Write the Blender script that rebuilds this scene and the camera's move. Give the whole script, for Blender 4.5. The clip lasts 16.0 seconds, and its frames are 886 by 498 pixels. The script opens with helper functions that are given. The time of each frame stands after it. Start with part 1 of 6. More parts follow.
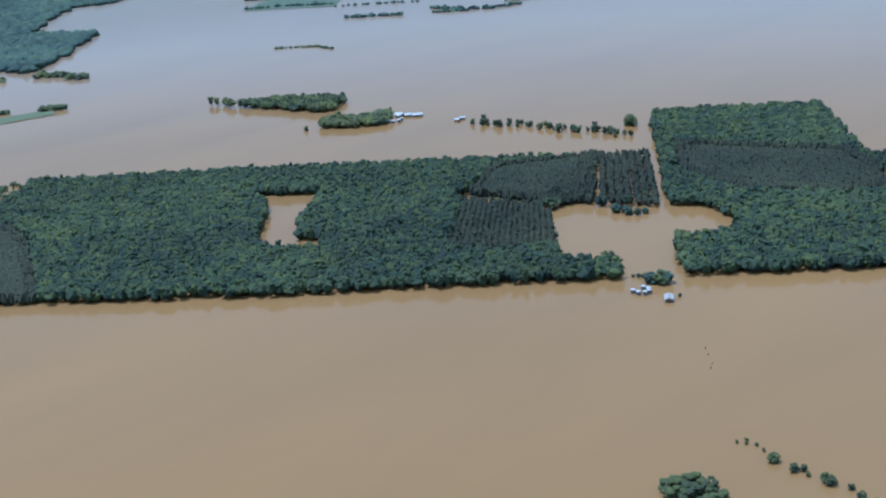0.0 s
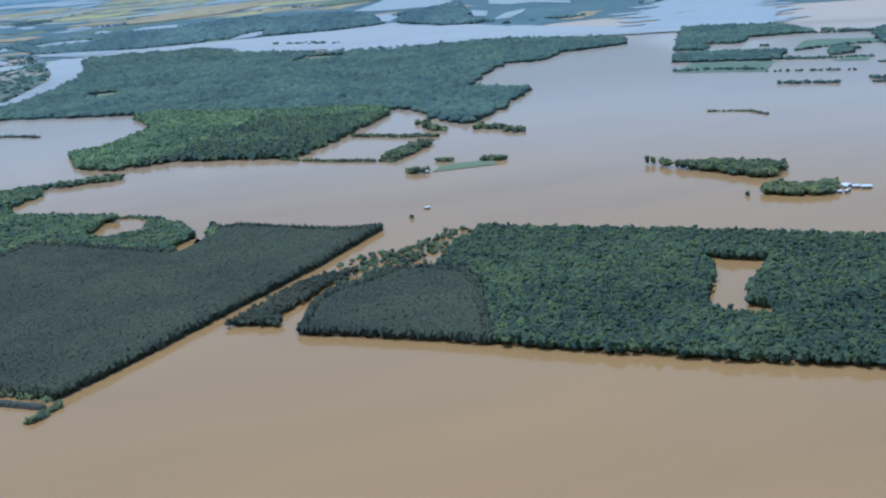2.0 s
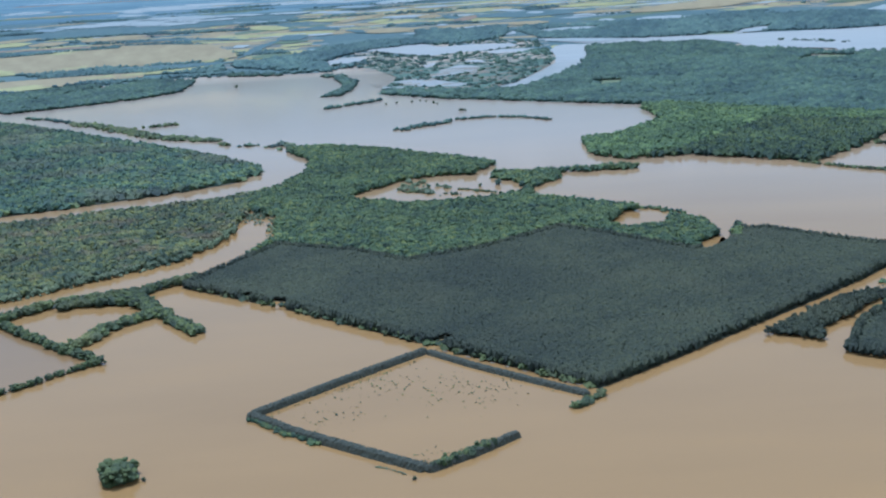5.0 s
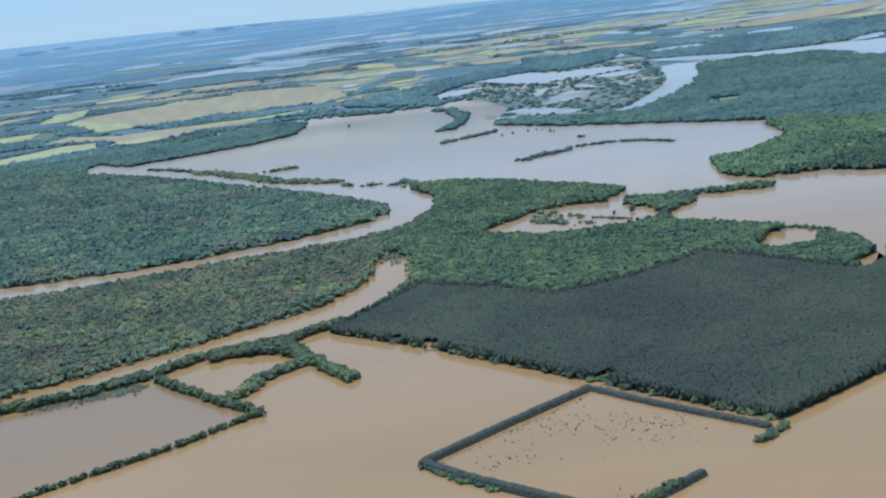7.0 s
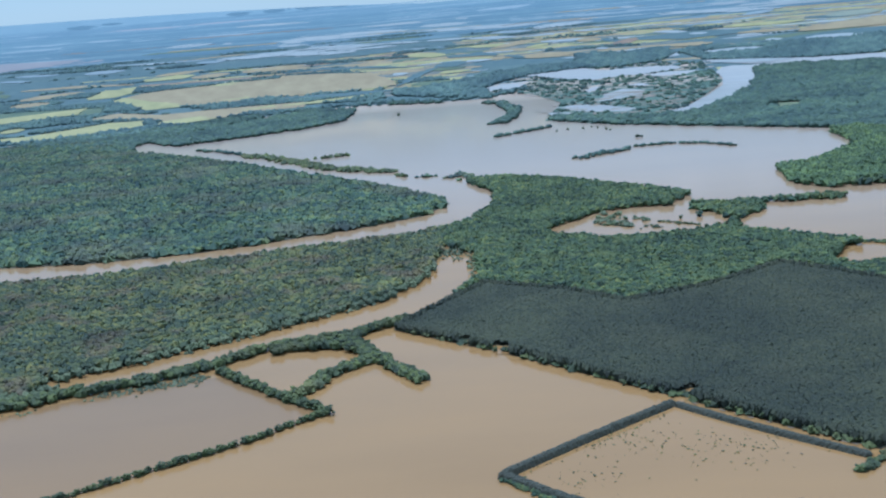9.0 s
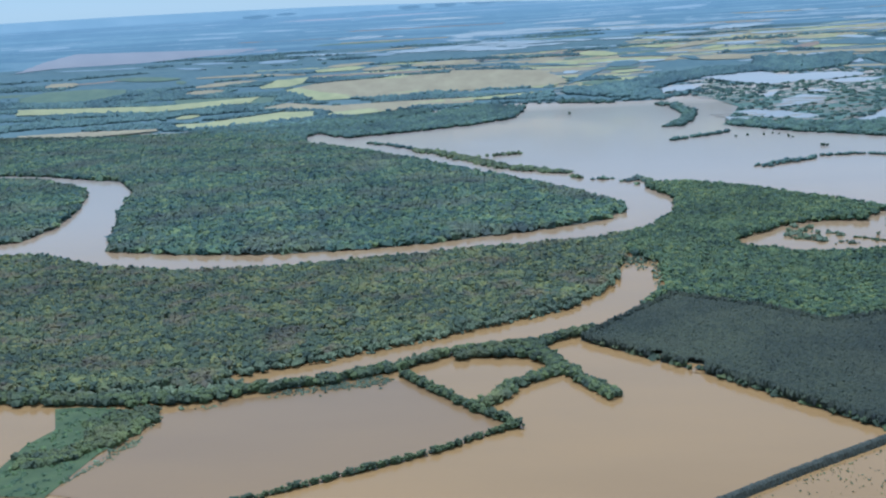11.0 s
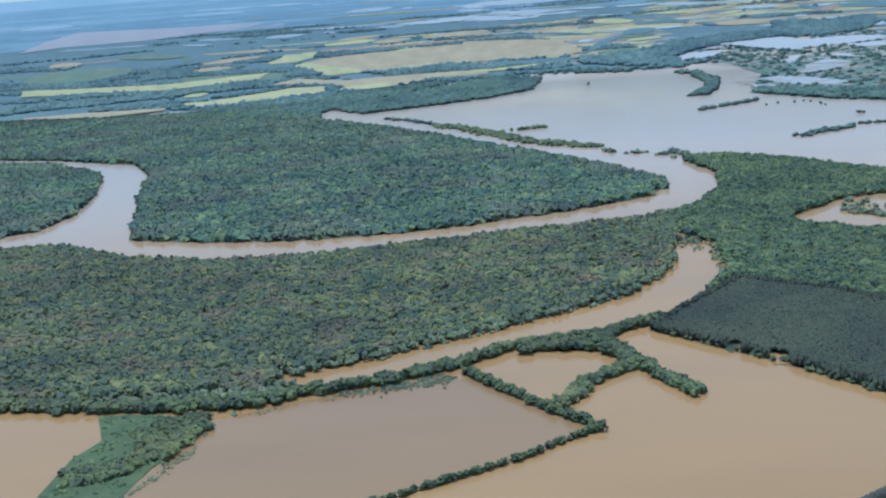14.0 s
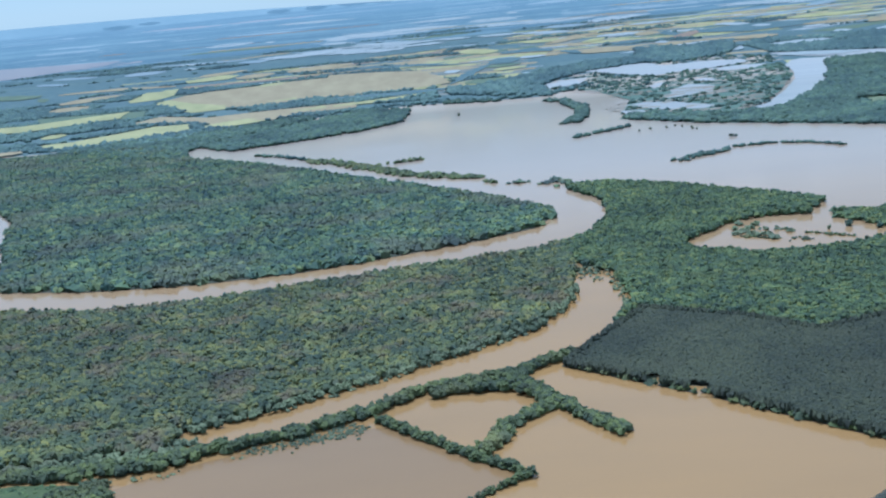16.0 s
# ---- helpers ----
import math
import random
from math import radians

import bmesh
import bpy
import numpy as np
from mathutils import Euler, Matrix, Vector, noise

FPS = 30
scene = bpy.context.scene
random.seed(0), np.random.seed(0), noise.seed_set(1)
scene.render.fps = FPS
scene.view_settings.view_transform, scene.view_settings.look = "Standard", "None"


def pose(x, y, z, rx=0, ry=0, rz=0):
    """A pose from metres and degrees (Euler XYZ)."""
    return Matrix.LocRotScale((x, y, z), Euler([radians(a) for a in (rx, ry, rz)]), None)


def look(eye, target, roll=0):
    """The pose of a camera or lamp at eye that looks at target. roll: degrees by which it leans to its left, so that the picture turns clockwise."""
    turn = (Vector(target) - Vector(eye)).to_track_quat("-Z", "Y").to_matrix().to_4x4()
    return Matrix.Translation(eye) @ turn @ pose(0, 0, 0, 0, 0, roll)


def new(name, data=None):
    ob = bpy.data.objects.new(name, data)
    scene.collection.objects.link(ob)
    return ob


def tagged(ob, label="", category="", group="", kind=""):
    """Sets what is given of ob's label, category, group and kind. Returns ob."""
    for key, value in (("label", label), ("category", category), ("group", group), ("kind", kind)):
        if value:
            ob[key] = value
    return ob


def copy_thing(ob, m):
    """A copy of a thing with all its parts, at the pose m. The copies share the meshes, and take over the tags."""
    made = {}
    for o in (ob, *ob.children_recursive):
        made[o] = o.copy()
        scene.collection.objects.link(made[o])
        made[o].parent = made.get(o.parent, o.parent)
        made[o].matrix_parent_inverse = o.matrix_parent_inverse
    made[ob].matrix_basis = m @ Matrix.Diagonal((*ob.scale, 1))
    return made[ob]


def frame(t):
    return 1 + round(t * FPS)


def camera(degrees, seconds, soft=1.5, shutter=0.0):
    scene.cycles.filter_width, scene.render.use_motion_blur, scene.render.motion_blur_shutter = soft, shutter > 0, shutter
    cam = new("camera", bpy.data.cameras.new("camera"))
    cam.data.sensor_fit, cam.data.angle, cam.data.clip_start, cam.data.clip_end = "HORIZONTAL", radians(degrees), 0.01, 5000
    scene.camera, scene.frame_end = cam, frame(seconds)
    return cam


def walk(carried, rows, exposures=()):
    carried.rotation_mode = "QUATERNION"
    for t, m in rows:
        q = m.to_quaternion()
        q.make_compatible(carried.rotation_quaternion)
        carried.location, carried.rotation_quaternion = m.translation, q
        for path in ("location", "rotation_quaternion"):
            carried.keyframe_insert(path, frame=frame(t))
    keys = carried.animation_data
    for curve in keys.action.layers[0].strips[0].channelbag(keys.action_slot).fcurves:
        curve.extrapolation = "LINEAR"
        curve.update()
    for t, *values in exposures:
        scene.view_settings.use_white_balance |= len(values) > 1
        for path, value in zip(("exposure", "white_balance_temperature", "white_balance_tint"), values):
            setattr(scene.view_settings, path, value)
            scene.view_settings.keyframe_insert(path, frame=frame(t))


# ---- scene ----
# The plan below is in flight heights: one unit is the mean height of the aircraft over the flood, HIGH metres.
HIGH = 350.0
cam = camera(37.5, 16.0, soft=2.25)

PATH = [
    # seconds, x, y, z in flight heights, turn to the left, tilt up, lean in degrees
    (0.0, 0.5840, -0.4647, 0.9587, -43.07, -17.70, -4.78),
    (0.5, 0.5494, -0.4421, 0.9568, -37.93, -17.01, -4.49),
    (1.0, 0.5161, -0.4142, 0.9618, -33.69, -15.91, -3.62),
    (1.5, 0.4819, -0.3881, 0.9627, -29.03, -14.72, -4.65),
    (2.0, 0.4469, -0.3632, 0.9669, -26.03, -13.70, -4.52),
    (2.5, 0.4130, -0.3422, 0.9682, -21.57, -10.73, -5.35),
    (3.0, 0.3770, -0.3210, 0.9730, -18.97, -9.76, -5.54),
    (3.5, 0.3439, -0.2968, 0.9800, -14.78, -12.07, -5.30),
    (4.0, 0.3165, -0.2717, 0.9815, -11.55, -8.27, -4.50),
    (4.5, 0.2851, -0.2409, 0.9781, -9.51, -11.67, -3.59),
    (5.0, 0.2506, -0.2110, 0.9816, -5.81, -12.77, -3.12),
    (5.2, 0.2381, -0.2008, 0.9831, -4.56, -12.34, -3.61),
    (7.3, 0.1070, -0.1106, 1.0004, -1.01, -10.90, -7.31),
    (7.5, 0.0966, -0.0984, 1.0025, -0.08, -10.52, -6.89),
    (8.0, 0.0690, -0.0670, 1.0058, 1.60, -8.70, -5.89),
    (8.5, 0.0384, -0.0338, 1.0076, 1.54, -9.41, -5.76),
    (9.0, 0.0000, 0.0000, 1.0119, 0.00, -11.42, -4.64),
    (9.5, -0.0342, 0.0332, 1.0184, 0.18, -11.86, -3.48),
    (10.0, -0.0633, 0.0589, 1.0178, 4.27, -11.22, -3.62),
    (10.2, -0.0751, 0.0699, 1.0190, 5.13, -11.22, -3.41),
    (12.3, -0.2030, 0.2019, 1.0338, 7.77, -10.97, -3.93),
    (12.5, -0.2168, 0.2151, 1.0347, 7.63, -10.69, -3.75),
    (13.0, -0.2498, 0.2500, 1.0377, 7.47, -11.01, -3.97),
    (13.5, -0.2824, 0.2892, 1.0415, 6.84, -11.93, -4.15),
    (14.0, -0.3138, 0.3267, 1.0410, 6.64, -12.48, -4.54),
    (14.5, -0.3467, 0.3673, 1.0378, 4.39, -11.76, -4.44),
    (15.0, -0.3788, 0.4062, 1.0401, 4.64, -11.41, -4.47),
    (15.5, -0.4080, 0.4426, 1.0439, 4.01, -10.61, -4.82),
    (16.0, -0.4407, 0.4726, 1.0413, 0.27, -11.62, -5.43),
]


def flown(x, y, z, turn, tilt, lean):
    a, b = radians(turn), radians(tilt)
    eye = Vector((x, y, z)) * HIGH
    return look(eye, eye + 100 * Vector((-math.sin(a) * math.cos(b), math.cos(a) * math.cos(b), math.sin(b))), lean)


walk(cam, [(t, flown(*row)) for t, *row in PATH], [(0.0, -0.20, 4400, 9), (2.0, -0.17, 4430, 9), (4.0, -0.05, 4560, 8), (12.5, -0.04, 4500, 8), (16.0, 0.08, 4540, 8)])

# ---- light ----
SUN_TURN, SUN_HIGH = 25.0, 73.0  # degrees to the left of +y, degrees over the horizon
world = bpy.data.worlds.new("sky")
scene.world = world
world.use_nodes = True
wn = world.node_tree
sky = wn.nodes.new("ShaderNodeTexSky")
sky.sky_type, sky.sun_disc = "NISHITA", False
sky.sun_elevation, sky.sun_rotation = radians(SUN_HIGH), radians(-SUN_TURN)
sky.altitude, sky.air_density, sky.dust_density, sky.ozone_density = 300, 0.8, 0.1, 1.2
wn.nodes["Background"].inputs["Strength"].default_value = 0.088
tint = wn.nodes.new("ShaderNodeMix")  # thin summer haze in the air
tint.data_type, tint.blend_type = "RGBA", "MIX"
tint.inputs["Factor"].default_value, tint.inputs[7].default_value = 0.7, (6.3, 7.0, 6.6, 1)
wn.links.new(sky.outputs[0], tint.inputs[6])
wn.links.new(tint.outputs[2], wn.nodes["Background"].inputs["Color"])
sun = new("sun", bpy.data.lights.new("sun", "SUN"))
sun.data.energy, sun.data.angle, sun.data.color = 2.65, radians(0.6), (1.0, 0.95, 0.88)
sa, sb = radians(SUN_TURN), radians(SUN_HIGH)
sun.matrix_world = look((0, 0, 0), (math.sin(sa) * math.cos(sb), -math.cos(sa) * math.cos(sb), -math.sin(sb)))

# ---- materials ----


def material(name, rough=0.8, metal=0.0):
    m = bpy.data.materials.new(name)
    m.use_nodes = True
    b = m.node_tree.nodes["Principled BSDF"]
    b.inputs["Roughness"].default_value, b.inputs["Metallic"].default_value = rough, metal
    return m, m.node_tree, b


def noisy(tree, scale, detail=4.0, rough=0.55):
    """A noise texture over the place, with waves 1/scale metres long."""
    co, no = tree.nodes.new("ShaderNodeTexCoord"), tree.nodes.new("ShaderNodeTexNoise")
    no.inputs["Scale"].default_value, no.inputs["Detail"].default_value, no.inputs["Roughness"].default_value = scale, detail, rough
    tree.links.new(co.outputs["Object"], no.inputs["Vector"])
    return no.outputs["Fac"]


def ramp(tree, fac, stops):
    r = tree.nodes.new("ShaderNodeValToRGB")
    while len(r.color_ramp.elements) < len(stops):
        r.color_ramp.elements.new(0.5)
    for e, (at, c) in zip(r.color_ramp.elements, stops):
        e.position, e.color = at, (*c, 1)
    tree.links.new(fac, r.inputs["Fac"])
    return r.outputs["Color"]


def mixed(tree, a, b, fac, way="MIX"):
    m = tree.nodes.new("ShaderNodeMix")
    m.data_type, m.blend_type = "RGBA", way
    if isinstance(fac, float):
        m.inputs["Factor"].default_value = fac
    else:
        tree.links.new(fac, m.inputs["Factor"])
    for socket, v in ((m.inputs[6], a), (m.inputs[7], b)):
        if isinstance(v, tuple):
            socket.default_value = (*v, 1)
        else:
            tree.links.new(v, socket)
    return m.outputs[2]


def bumped(tree, b, height, strength, far):
    n = tree.nodes.new("ShaderNodeBump")
    n.inputs["Strength"].default_value, n.inputs["Distance"].default_value = strength, far
    tree.links.new(height, n.inputs["Height"])
    tree.links.new(n.outputs[0], b.inputs["Normal"])


def foliage(name, dark, mid, light, patch, patch_scale=0.012, patch_from=0.52, patch_to=0.68, odd=None, rich=0.24):
    """Leaves: each clump has a tint of its own, a few an odd one, and whole patches of the wood lean to another colour."""
    m, t, b = material(name, 0.75)
    geo = t.nodes.new("ShaderNodeNewGeometry")
    odd = odd or light
    each, blend, tuft = t.nodes.new("ShaderNodeAttribute"), t.nodes.new("ShaderNodeMath"), t.nodes.new("ShaderNodeMath")
    each.attribute_name = "tree_tint"
    tuft.operation, blend.operation = "MULTIPLY", "MULTIPLY_ADD"
    tuft.inputs[1].default_value, blend.inputs[1].default_value = 0.30, 0.70
    t.links.new(geo.outputs["Random Per Island"], tuft.inputs[0])
    t.links.new(each.outputs["Fac"], blend.inputs[0])
    t.links.new(tuft.outputs[0], blend.inputs[2])
    own = ramp(t, blend.outputs[0], [(0.10, dark), (0.45, mid), (0.74, light), (0.86, odd), (1.0, odd)])
    big = ramp(t, noisy(t, patch_scale, 3.0), [(patch_from, (0, 0, 0)), (patch_to, (1, 1, 1))])
    own = mixed(t, own, mixed(t, own, patch, 0.6), big)
    young = ramp(t, noisy(t, 0.026, 4.0, 0.65), [(0.55, (0, 0, 0)), (0.68, (1, 1, 1))])
    own = mixed(t, own, mixed(t, own, odd, 0.55), young)
    tone = ramp(t, noisy(t, 0.04, 3.0, 0.6), [(0.32, (1 - rich, 1 - 0.9 * rich, 1 - 0.7 * rich)), (0.68, (1 + rich, 1 + 0.9 * rich, 1 + 0.6 * rich))])
    own = mixed(t, own, ramp(t, noisy(t, 0.006, 3.0), [(0.36, (0.74, 0.77, 0.84)), (0.64, (1.18, 1.17, 1.1))]), 1.0, "MULTIPLY")
    fine = ramp(t, noisy(t, 0.42, 5.0, 0.75), [(0.3, (0.78, 0.78, 0.79)), (0.7, (1.22, 1.21, 1.18))])
    t.links.new(mixed(t, mixed(t, own, tone, 1.0, "MULTIPLY"), fine, 1.0, "MULTIPLY"), b.inputs["Base Color"])
    b.inputs["Specular IOR Level"].default_value = 0.25
    # leaves face the light: the clumps' shading leans towards the open sky
    lift, unit, bump = t.nodes.new("ShaderNodeVectorMath"), t.nodes.new("ShaderNodeVectorMath"), t.nodes.new("ShaderNodeBump")
    lift.operation, unit.operation = "ADD", "NORMALIZE"
    lift.inputs[1].default_value = (0, 0, 1.3)
    t.links.new(geo.outputs["Normal"], lift.inputs[0])
    t.links.new(lift.outputs[0], unit.inputs[0])
    t.links.new(unit.outputs[0], bump.inputs["Normal"])
    t.links.new(noisy(t, 1.4, 3.0, 0.7), bump.inputs["Height"])
    bump.inputs["Strength"].default_value, bump.inputs["Distance"].default_value = 0.25, 0.5
    t.links.new(bump.outputs[0], b.inputs["Normal"])
    return m


def plain(name, low, high, scale, rough=0.8, metal=0.0, bump=0.2, far=0.05):
    m, t, b = material(name, rough, metal)
    n = noisy(t, scale, 5.0, 0.6)
    t.links.new(ramp(t, n, [(0.3, low), (0.7, high)]), b.inputs["Base Color"])
    bumped(t, b, n, bump, far)
    return m


def murky(name, low, mid, high, rough=0.22, sky_pale=None):
    """Muddy flood water: silty streaks, a wind-ruffled skin that mirrors the sky at low angles; sky_pale paints far
    water paler.
    """
    m, t, b = material(name, rough)
    co, st = t.nodes.new("ShaderNodeTexCoord"), t.nodes.new("ShaderNodeMapping")
    st.inputs["Scale"].default_value, st.inputs["Rotation"].default_value = (0.0022, 0.006, 1), (0, 0, radians(42))
    no = t.nodes.new("ShaderNodeTexNoise")
    no.inputs["Scale"].default_value, no.inputs["Detail"].default_value = 1.0, 5.0
    t.links.new(co.outputs["Object"], st.inputs["Vector"])
    t.links.new(st.outputs[0], no.inputs["Vector"])
    silt_and_sky = ramp(t, no.outputs["Fac"], [(0.3, low), (0.5, mid), (0.72, high)])
    if sky_pale:  # paler with distance: sky reflection and haze painted into far water
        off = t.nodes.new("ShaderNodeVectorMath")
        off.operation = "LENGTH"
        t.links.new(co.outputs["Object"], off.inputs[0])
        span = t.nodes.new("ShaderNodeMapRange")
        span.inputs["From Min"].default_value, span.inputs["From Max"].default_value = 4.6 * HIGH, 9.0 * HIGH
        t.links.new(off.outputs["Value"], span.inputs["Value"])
        silt_and_sky = mixed(t, silt_and_sky, sky_pale, span.outputs[0])
    t.links.new(silt_and_sky, b.inputs["Base Color"])
    b.inputs["IOR"].default_value = 1.33
    bumped(t, b, noisy(t, 0.35, 4.0, 0.7), 0.05, 0.5)
    return m


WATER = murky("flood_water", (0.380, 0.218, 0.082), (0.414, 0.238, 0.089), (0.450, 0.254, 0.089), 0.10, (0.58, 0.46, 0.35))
SILT = murky("silty_field_water", (0.295, 0.174, 0.075), (0.325, 0.191, 0.082), (0.352, 0.204, 0.083), 0.16)
# far waters: sky reflection and haze painted into a pale grey base
FARWATER = murky("hazed_river_water", (0.435, 0.427, 0.406), (0.486, 0.470, 0.441), (0.538, 0.512, 0.470), 0.25)
SHEET = murky("hazed_flood_water", (0.389, 0.412, 0.409), (0.431, 0.452, 0.437), (0.472, 0.482, 0.457), 0.3)
# broadleaf greens hold some blue of the haze, put into their colour
BROAD = foliage("broad_leaves", (0.057, 0.097, 0.089), (0.087, 0.132, 0.088), (0.138, 0.189, 0.090), (0.138, 0.132, 0.095), 0.007, 0.46, 0.62, (0.192, 0.221, 0.087), 0.3)
DEEP = foliage("deep_green_leaves", (0.045, 0.071, 0.052), (0.063, 0.088, 0.051), (0.100, 0.132, 0.052), (0.082, 0.107, 0.055), odd=(0.124, 0.146, 0.048))
MIDDLE = foliage("mid_green_leaves", (0.062, 0.092, 0.061), (0.085, 0.120, 0.060), (0.132, 0.169, 0.065), (0.117, 0.146, 0.062), odd=(0.175, 0.190, 0.060), rich=0.32)
BOTTOM = foliage("bottomland_leaves", (0.073, 0.100, 0.070), (0.096, 0.115, 0.062), (0.164, 0.179, 0.069), (0.162, 0.113, 0.077), 0.02, 0.52, 0.64, (0.227, 0.211, 0.065), 0.24)
PINE = foliage("pine_needles", (0.051, 0.056, 0.037), (0.058, 0.065, 0.040), (0.073, 0.077, 0.041), (0.064, 0.066, 0.040), rich=0.1)
BRIGHT = foliage("young_leaves", (0.080, 0.119, 0.066), (0.115, 0.161, 0.072), (0.170, 0.223, 0.081), (0.092, 0.132, 0.077))
HEDGE = foliage("hedge_leaves", (0.063, 0.079, 0.048), (0.096, 0.114, 0.054), (0.148, 0.169, 0.056), (0.136, 0.126, 0.058))
# far leaf greens: bluish haze painted into the colour
FARWOOD = foliage("hazed_far_leaves", (0.068, 0.107, 0.096), (0.089, 0.131, 0.105), (0.108, 0.154, 0.105), (0.104, 0.147, 0.095), 0.004, rich=0.3)
DISTANT = foliage("hazed_distant_leaves", (0.111, 0.169, 0.166), (0.126, 0.184, 0.177), (0.142, 0.202, 0.180), (0.134, 0.193, 0.170), 0.004)
GRASS = plain("rank_grass", (0.062, 0.090, 0.027), (0.108, 0.135, 0.040), 0.06)
ISLE = plain("island_grass", (0.15, 0.175, 0.085), (0.22, 0.24, 0.12), 0.05)
WILLOW = foliage("willow_leaves", (0.123, 0.147, 0.078), (0.166, 0.190, 0.099), (0.218, 0.237, 0.131), (0.152, 0.142, 0.105))
# woodland colour with haze blue painted in
DARKWOOD = plain("hazed_far_woodland", (0.107, 0.165, 0.173), (0.136, 0.195, 0.192), 0.03, bump=0.0)
# blue-grey base colours paint haze onto the farthest woods and fields
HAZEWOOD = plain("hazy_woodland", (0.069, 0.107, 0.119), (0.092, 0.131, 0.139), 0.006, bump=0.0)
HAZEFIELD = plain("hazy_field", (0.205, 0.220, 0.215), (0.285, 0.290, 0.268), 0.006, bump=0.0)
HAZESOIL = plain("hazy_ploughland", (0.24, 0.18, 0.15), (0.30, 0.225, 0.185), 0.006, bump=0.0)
MARSHLAND = plain("marsh_grass", (0.080, 0.132, 0.100), (0.122, 0.184, 0.124), 0.012)
LEVEE = plain("levee_grass", (0.046, 0.048, 0.034), (0.092, 0.090, 0.058), 0.45, bump=0.9, far=0.8)
DRIFT = plain("drift_and_mud", (0.20, 0.145, 0.085), (0.34, 0.25, 0.16), 0.5)
# ripe grass paled, with haze painted in
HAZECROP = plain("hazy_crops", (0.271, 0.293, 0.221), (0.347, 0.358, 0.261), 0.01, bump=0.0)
LITTER = plain("forest_floor", (0.05, 0.055, 0.03), (0.09, 0.085, 0.05), 0.2)
BARK = plain("bark", (0.07, 0.055, 0.04), (0.16, 0.13, 0.10), 3.0)
# far ground: greens shifted to blue to paint the haze
FARM = plain("hazed_farmland", (0.106, 0.161, 0.163), (0.153, 0.212, 0.200), 0.009, bump=0.0)
# the haze over the farthest plain is painted into this colour
HAZE = plain("hazy_distance", (0.099, 0.142, 0.144), (0.156, 0.195, 0.190), 0.006, bump=0.0)
CROP = plain("ripe_grass", (0.366, 0.342, 0.153), (0.492, 0.443, 0.196), 0.02, bump=0.0)
STUBBLE = plain("stubble", (0.350, 0.269, 0.150), (0.437, 0.345, 0.193), 0.02, bump=0.0)
FALLOW = plain("fallow_land", (0.190, 0.205, 0.180), (0.300, 0.285, 0.230), 0.008, bump=0.0)
SOIL = plain("bare_soil", (0.28, 0.19, 0.13), (0.36, 0.26, 0.18), 0.02, bump=0.0)
PASTURE = plain("pasture", (0.122, 0.167, 0.110), (0.175, 0.216, 0.125), 0.02, bump=0.0)
STEEL = plain("galvanised_steel", (0.20, 0.21, 0.22), (0.30, 0.31, 0.32), 0.8, 0.5, 0.3)
WHITE = plain("white_painted_metal", (0.74, 0.74, 0.72), (0.84, 0.84, 0.82), 0.6, 0.5)
ROOF = plain("weathered_tin_roof", (0.50, 0.46, 0.42), (0.66, 0.62, 0.57), 0.7, 0.5)
SIDING = plain("wood_siding", (0.16, 0.13, 0.11), (0.26, 0.22, 0.18), 1.2)
CLOUD = plain("cloud_white", (0.62, 0.63, 0.66), (0.72, 0.72, 0.73), 0.01, 1.0, bump=0.0)


def glowing(m, colour, strength):
    """Gives a far backdrop material a glow in place of scattered daylight."""
    b = m.node_tree.nodes["Principled BSDF"]
    b.inputs["Emission Color"].default_value, b.inputs["Emission Strength"].default_value = (*colour, 1), strength


# emission stands in for sunlight scattered inside the clouds
glowing(CLOUD, (1.0, 0.97, 0.93), 0.44)
for m in (HAZE, HAZEWOOD, HAZEFIELD, HAZESOIL):  # backdrop haze as painted colour and glow, more of it towards the skyline
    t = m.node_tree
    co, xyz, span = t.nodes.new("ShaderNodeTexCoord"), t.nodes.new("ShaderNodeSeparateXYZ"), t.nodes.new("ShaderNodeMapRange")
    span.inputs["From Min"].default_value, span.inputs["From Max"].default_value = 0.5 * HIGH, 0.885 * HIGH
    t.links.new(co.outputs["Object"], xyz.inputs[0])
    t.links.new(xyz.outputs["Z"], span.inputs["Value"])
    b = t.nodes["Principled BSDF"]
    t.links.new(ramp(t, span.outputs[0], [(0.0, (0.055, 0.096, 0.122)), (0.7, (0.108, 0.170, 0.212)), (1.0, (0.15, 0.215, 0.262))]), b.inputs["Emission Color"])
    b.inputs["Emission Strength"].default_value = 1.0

# ---- the lie of the land ----
rng = np.random.default_rng(7)
FLAT, RIM = 11.2, 13.8  # past FLAT heights the plain draws in and lifts evenly towards the skyline at RIM
_p = np.linspace(FLAT, RIM, 400)
_r = _p / (1 - 0.962 * ((_p - FLAT) / (RIM - FLAT)) ** 1.4)


def laid(points):
    """Places of the plan (n x 3, in flight heights) as metres of the scene."""
    p = np.asarray(points, float)
    r = np.maximum(np.hypot(p[:, 0], p[:, 1]), 1e-6)
    s = (np.where(r < FLAT, r, np.interp(r, _r, _p)) / r)[:, None]
    return ((0, 0, 1) + s * (p - (0, 0, 1))) * HIGH


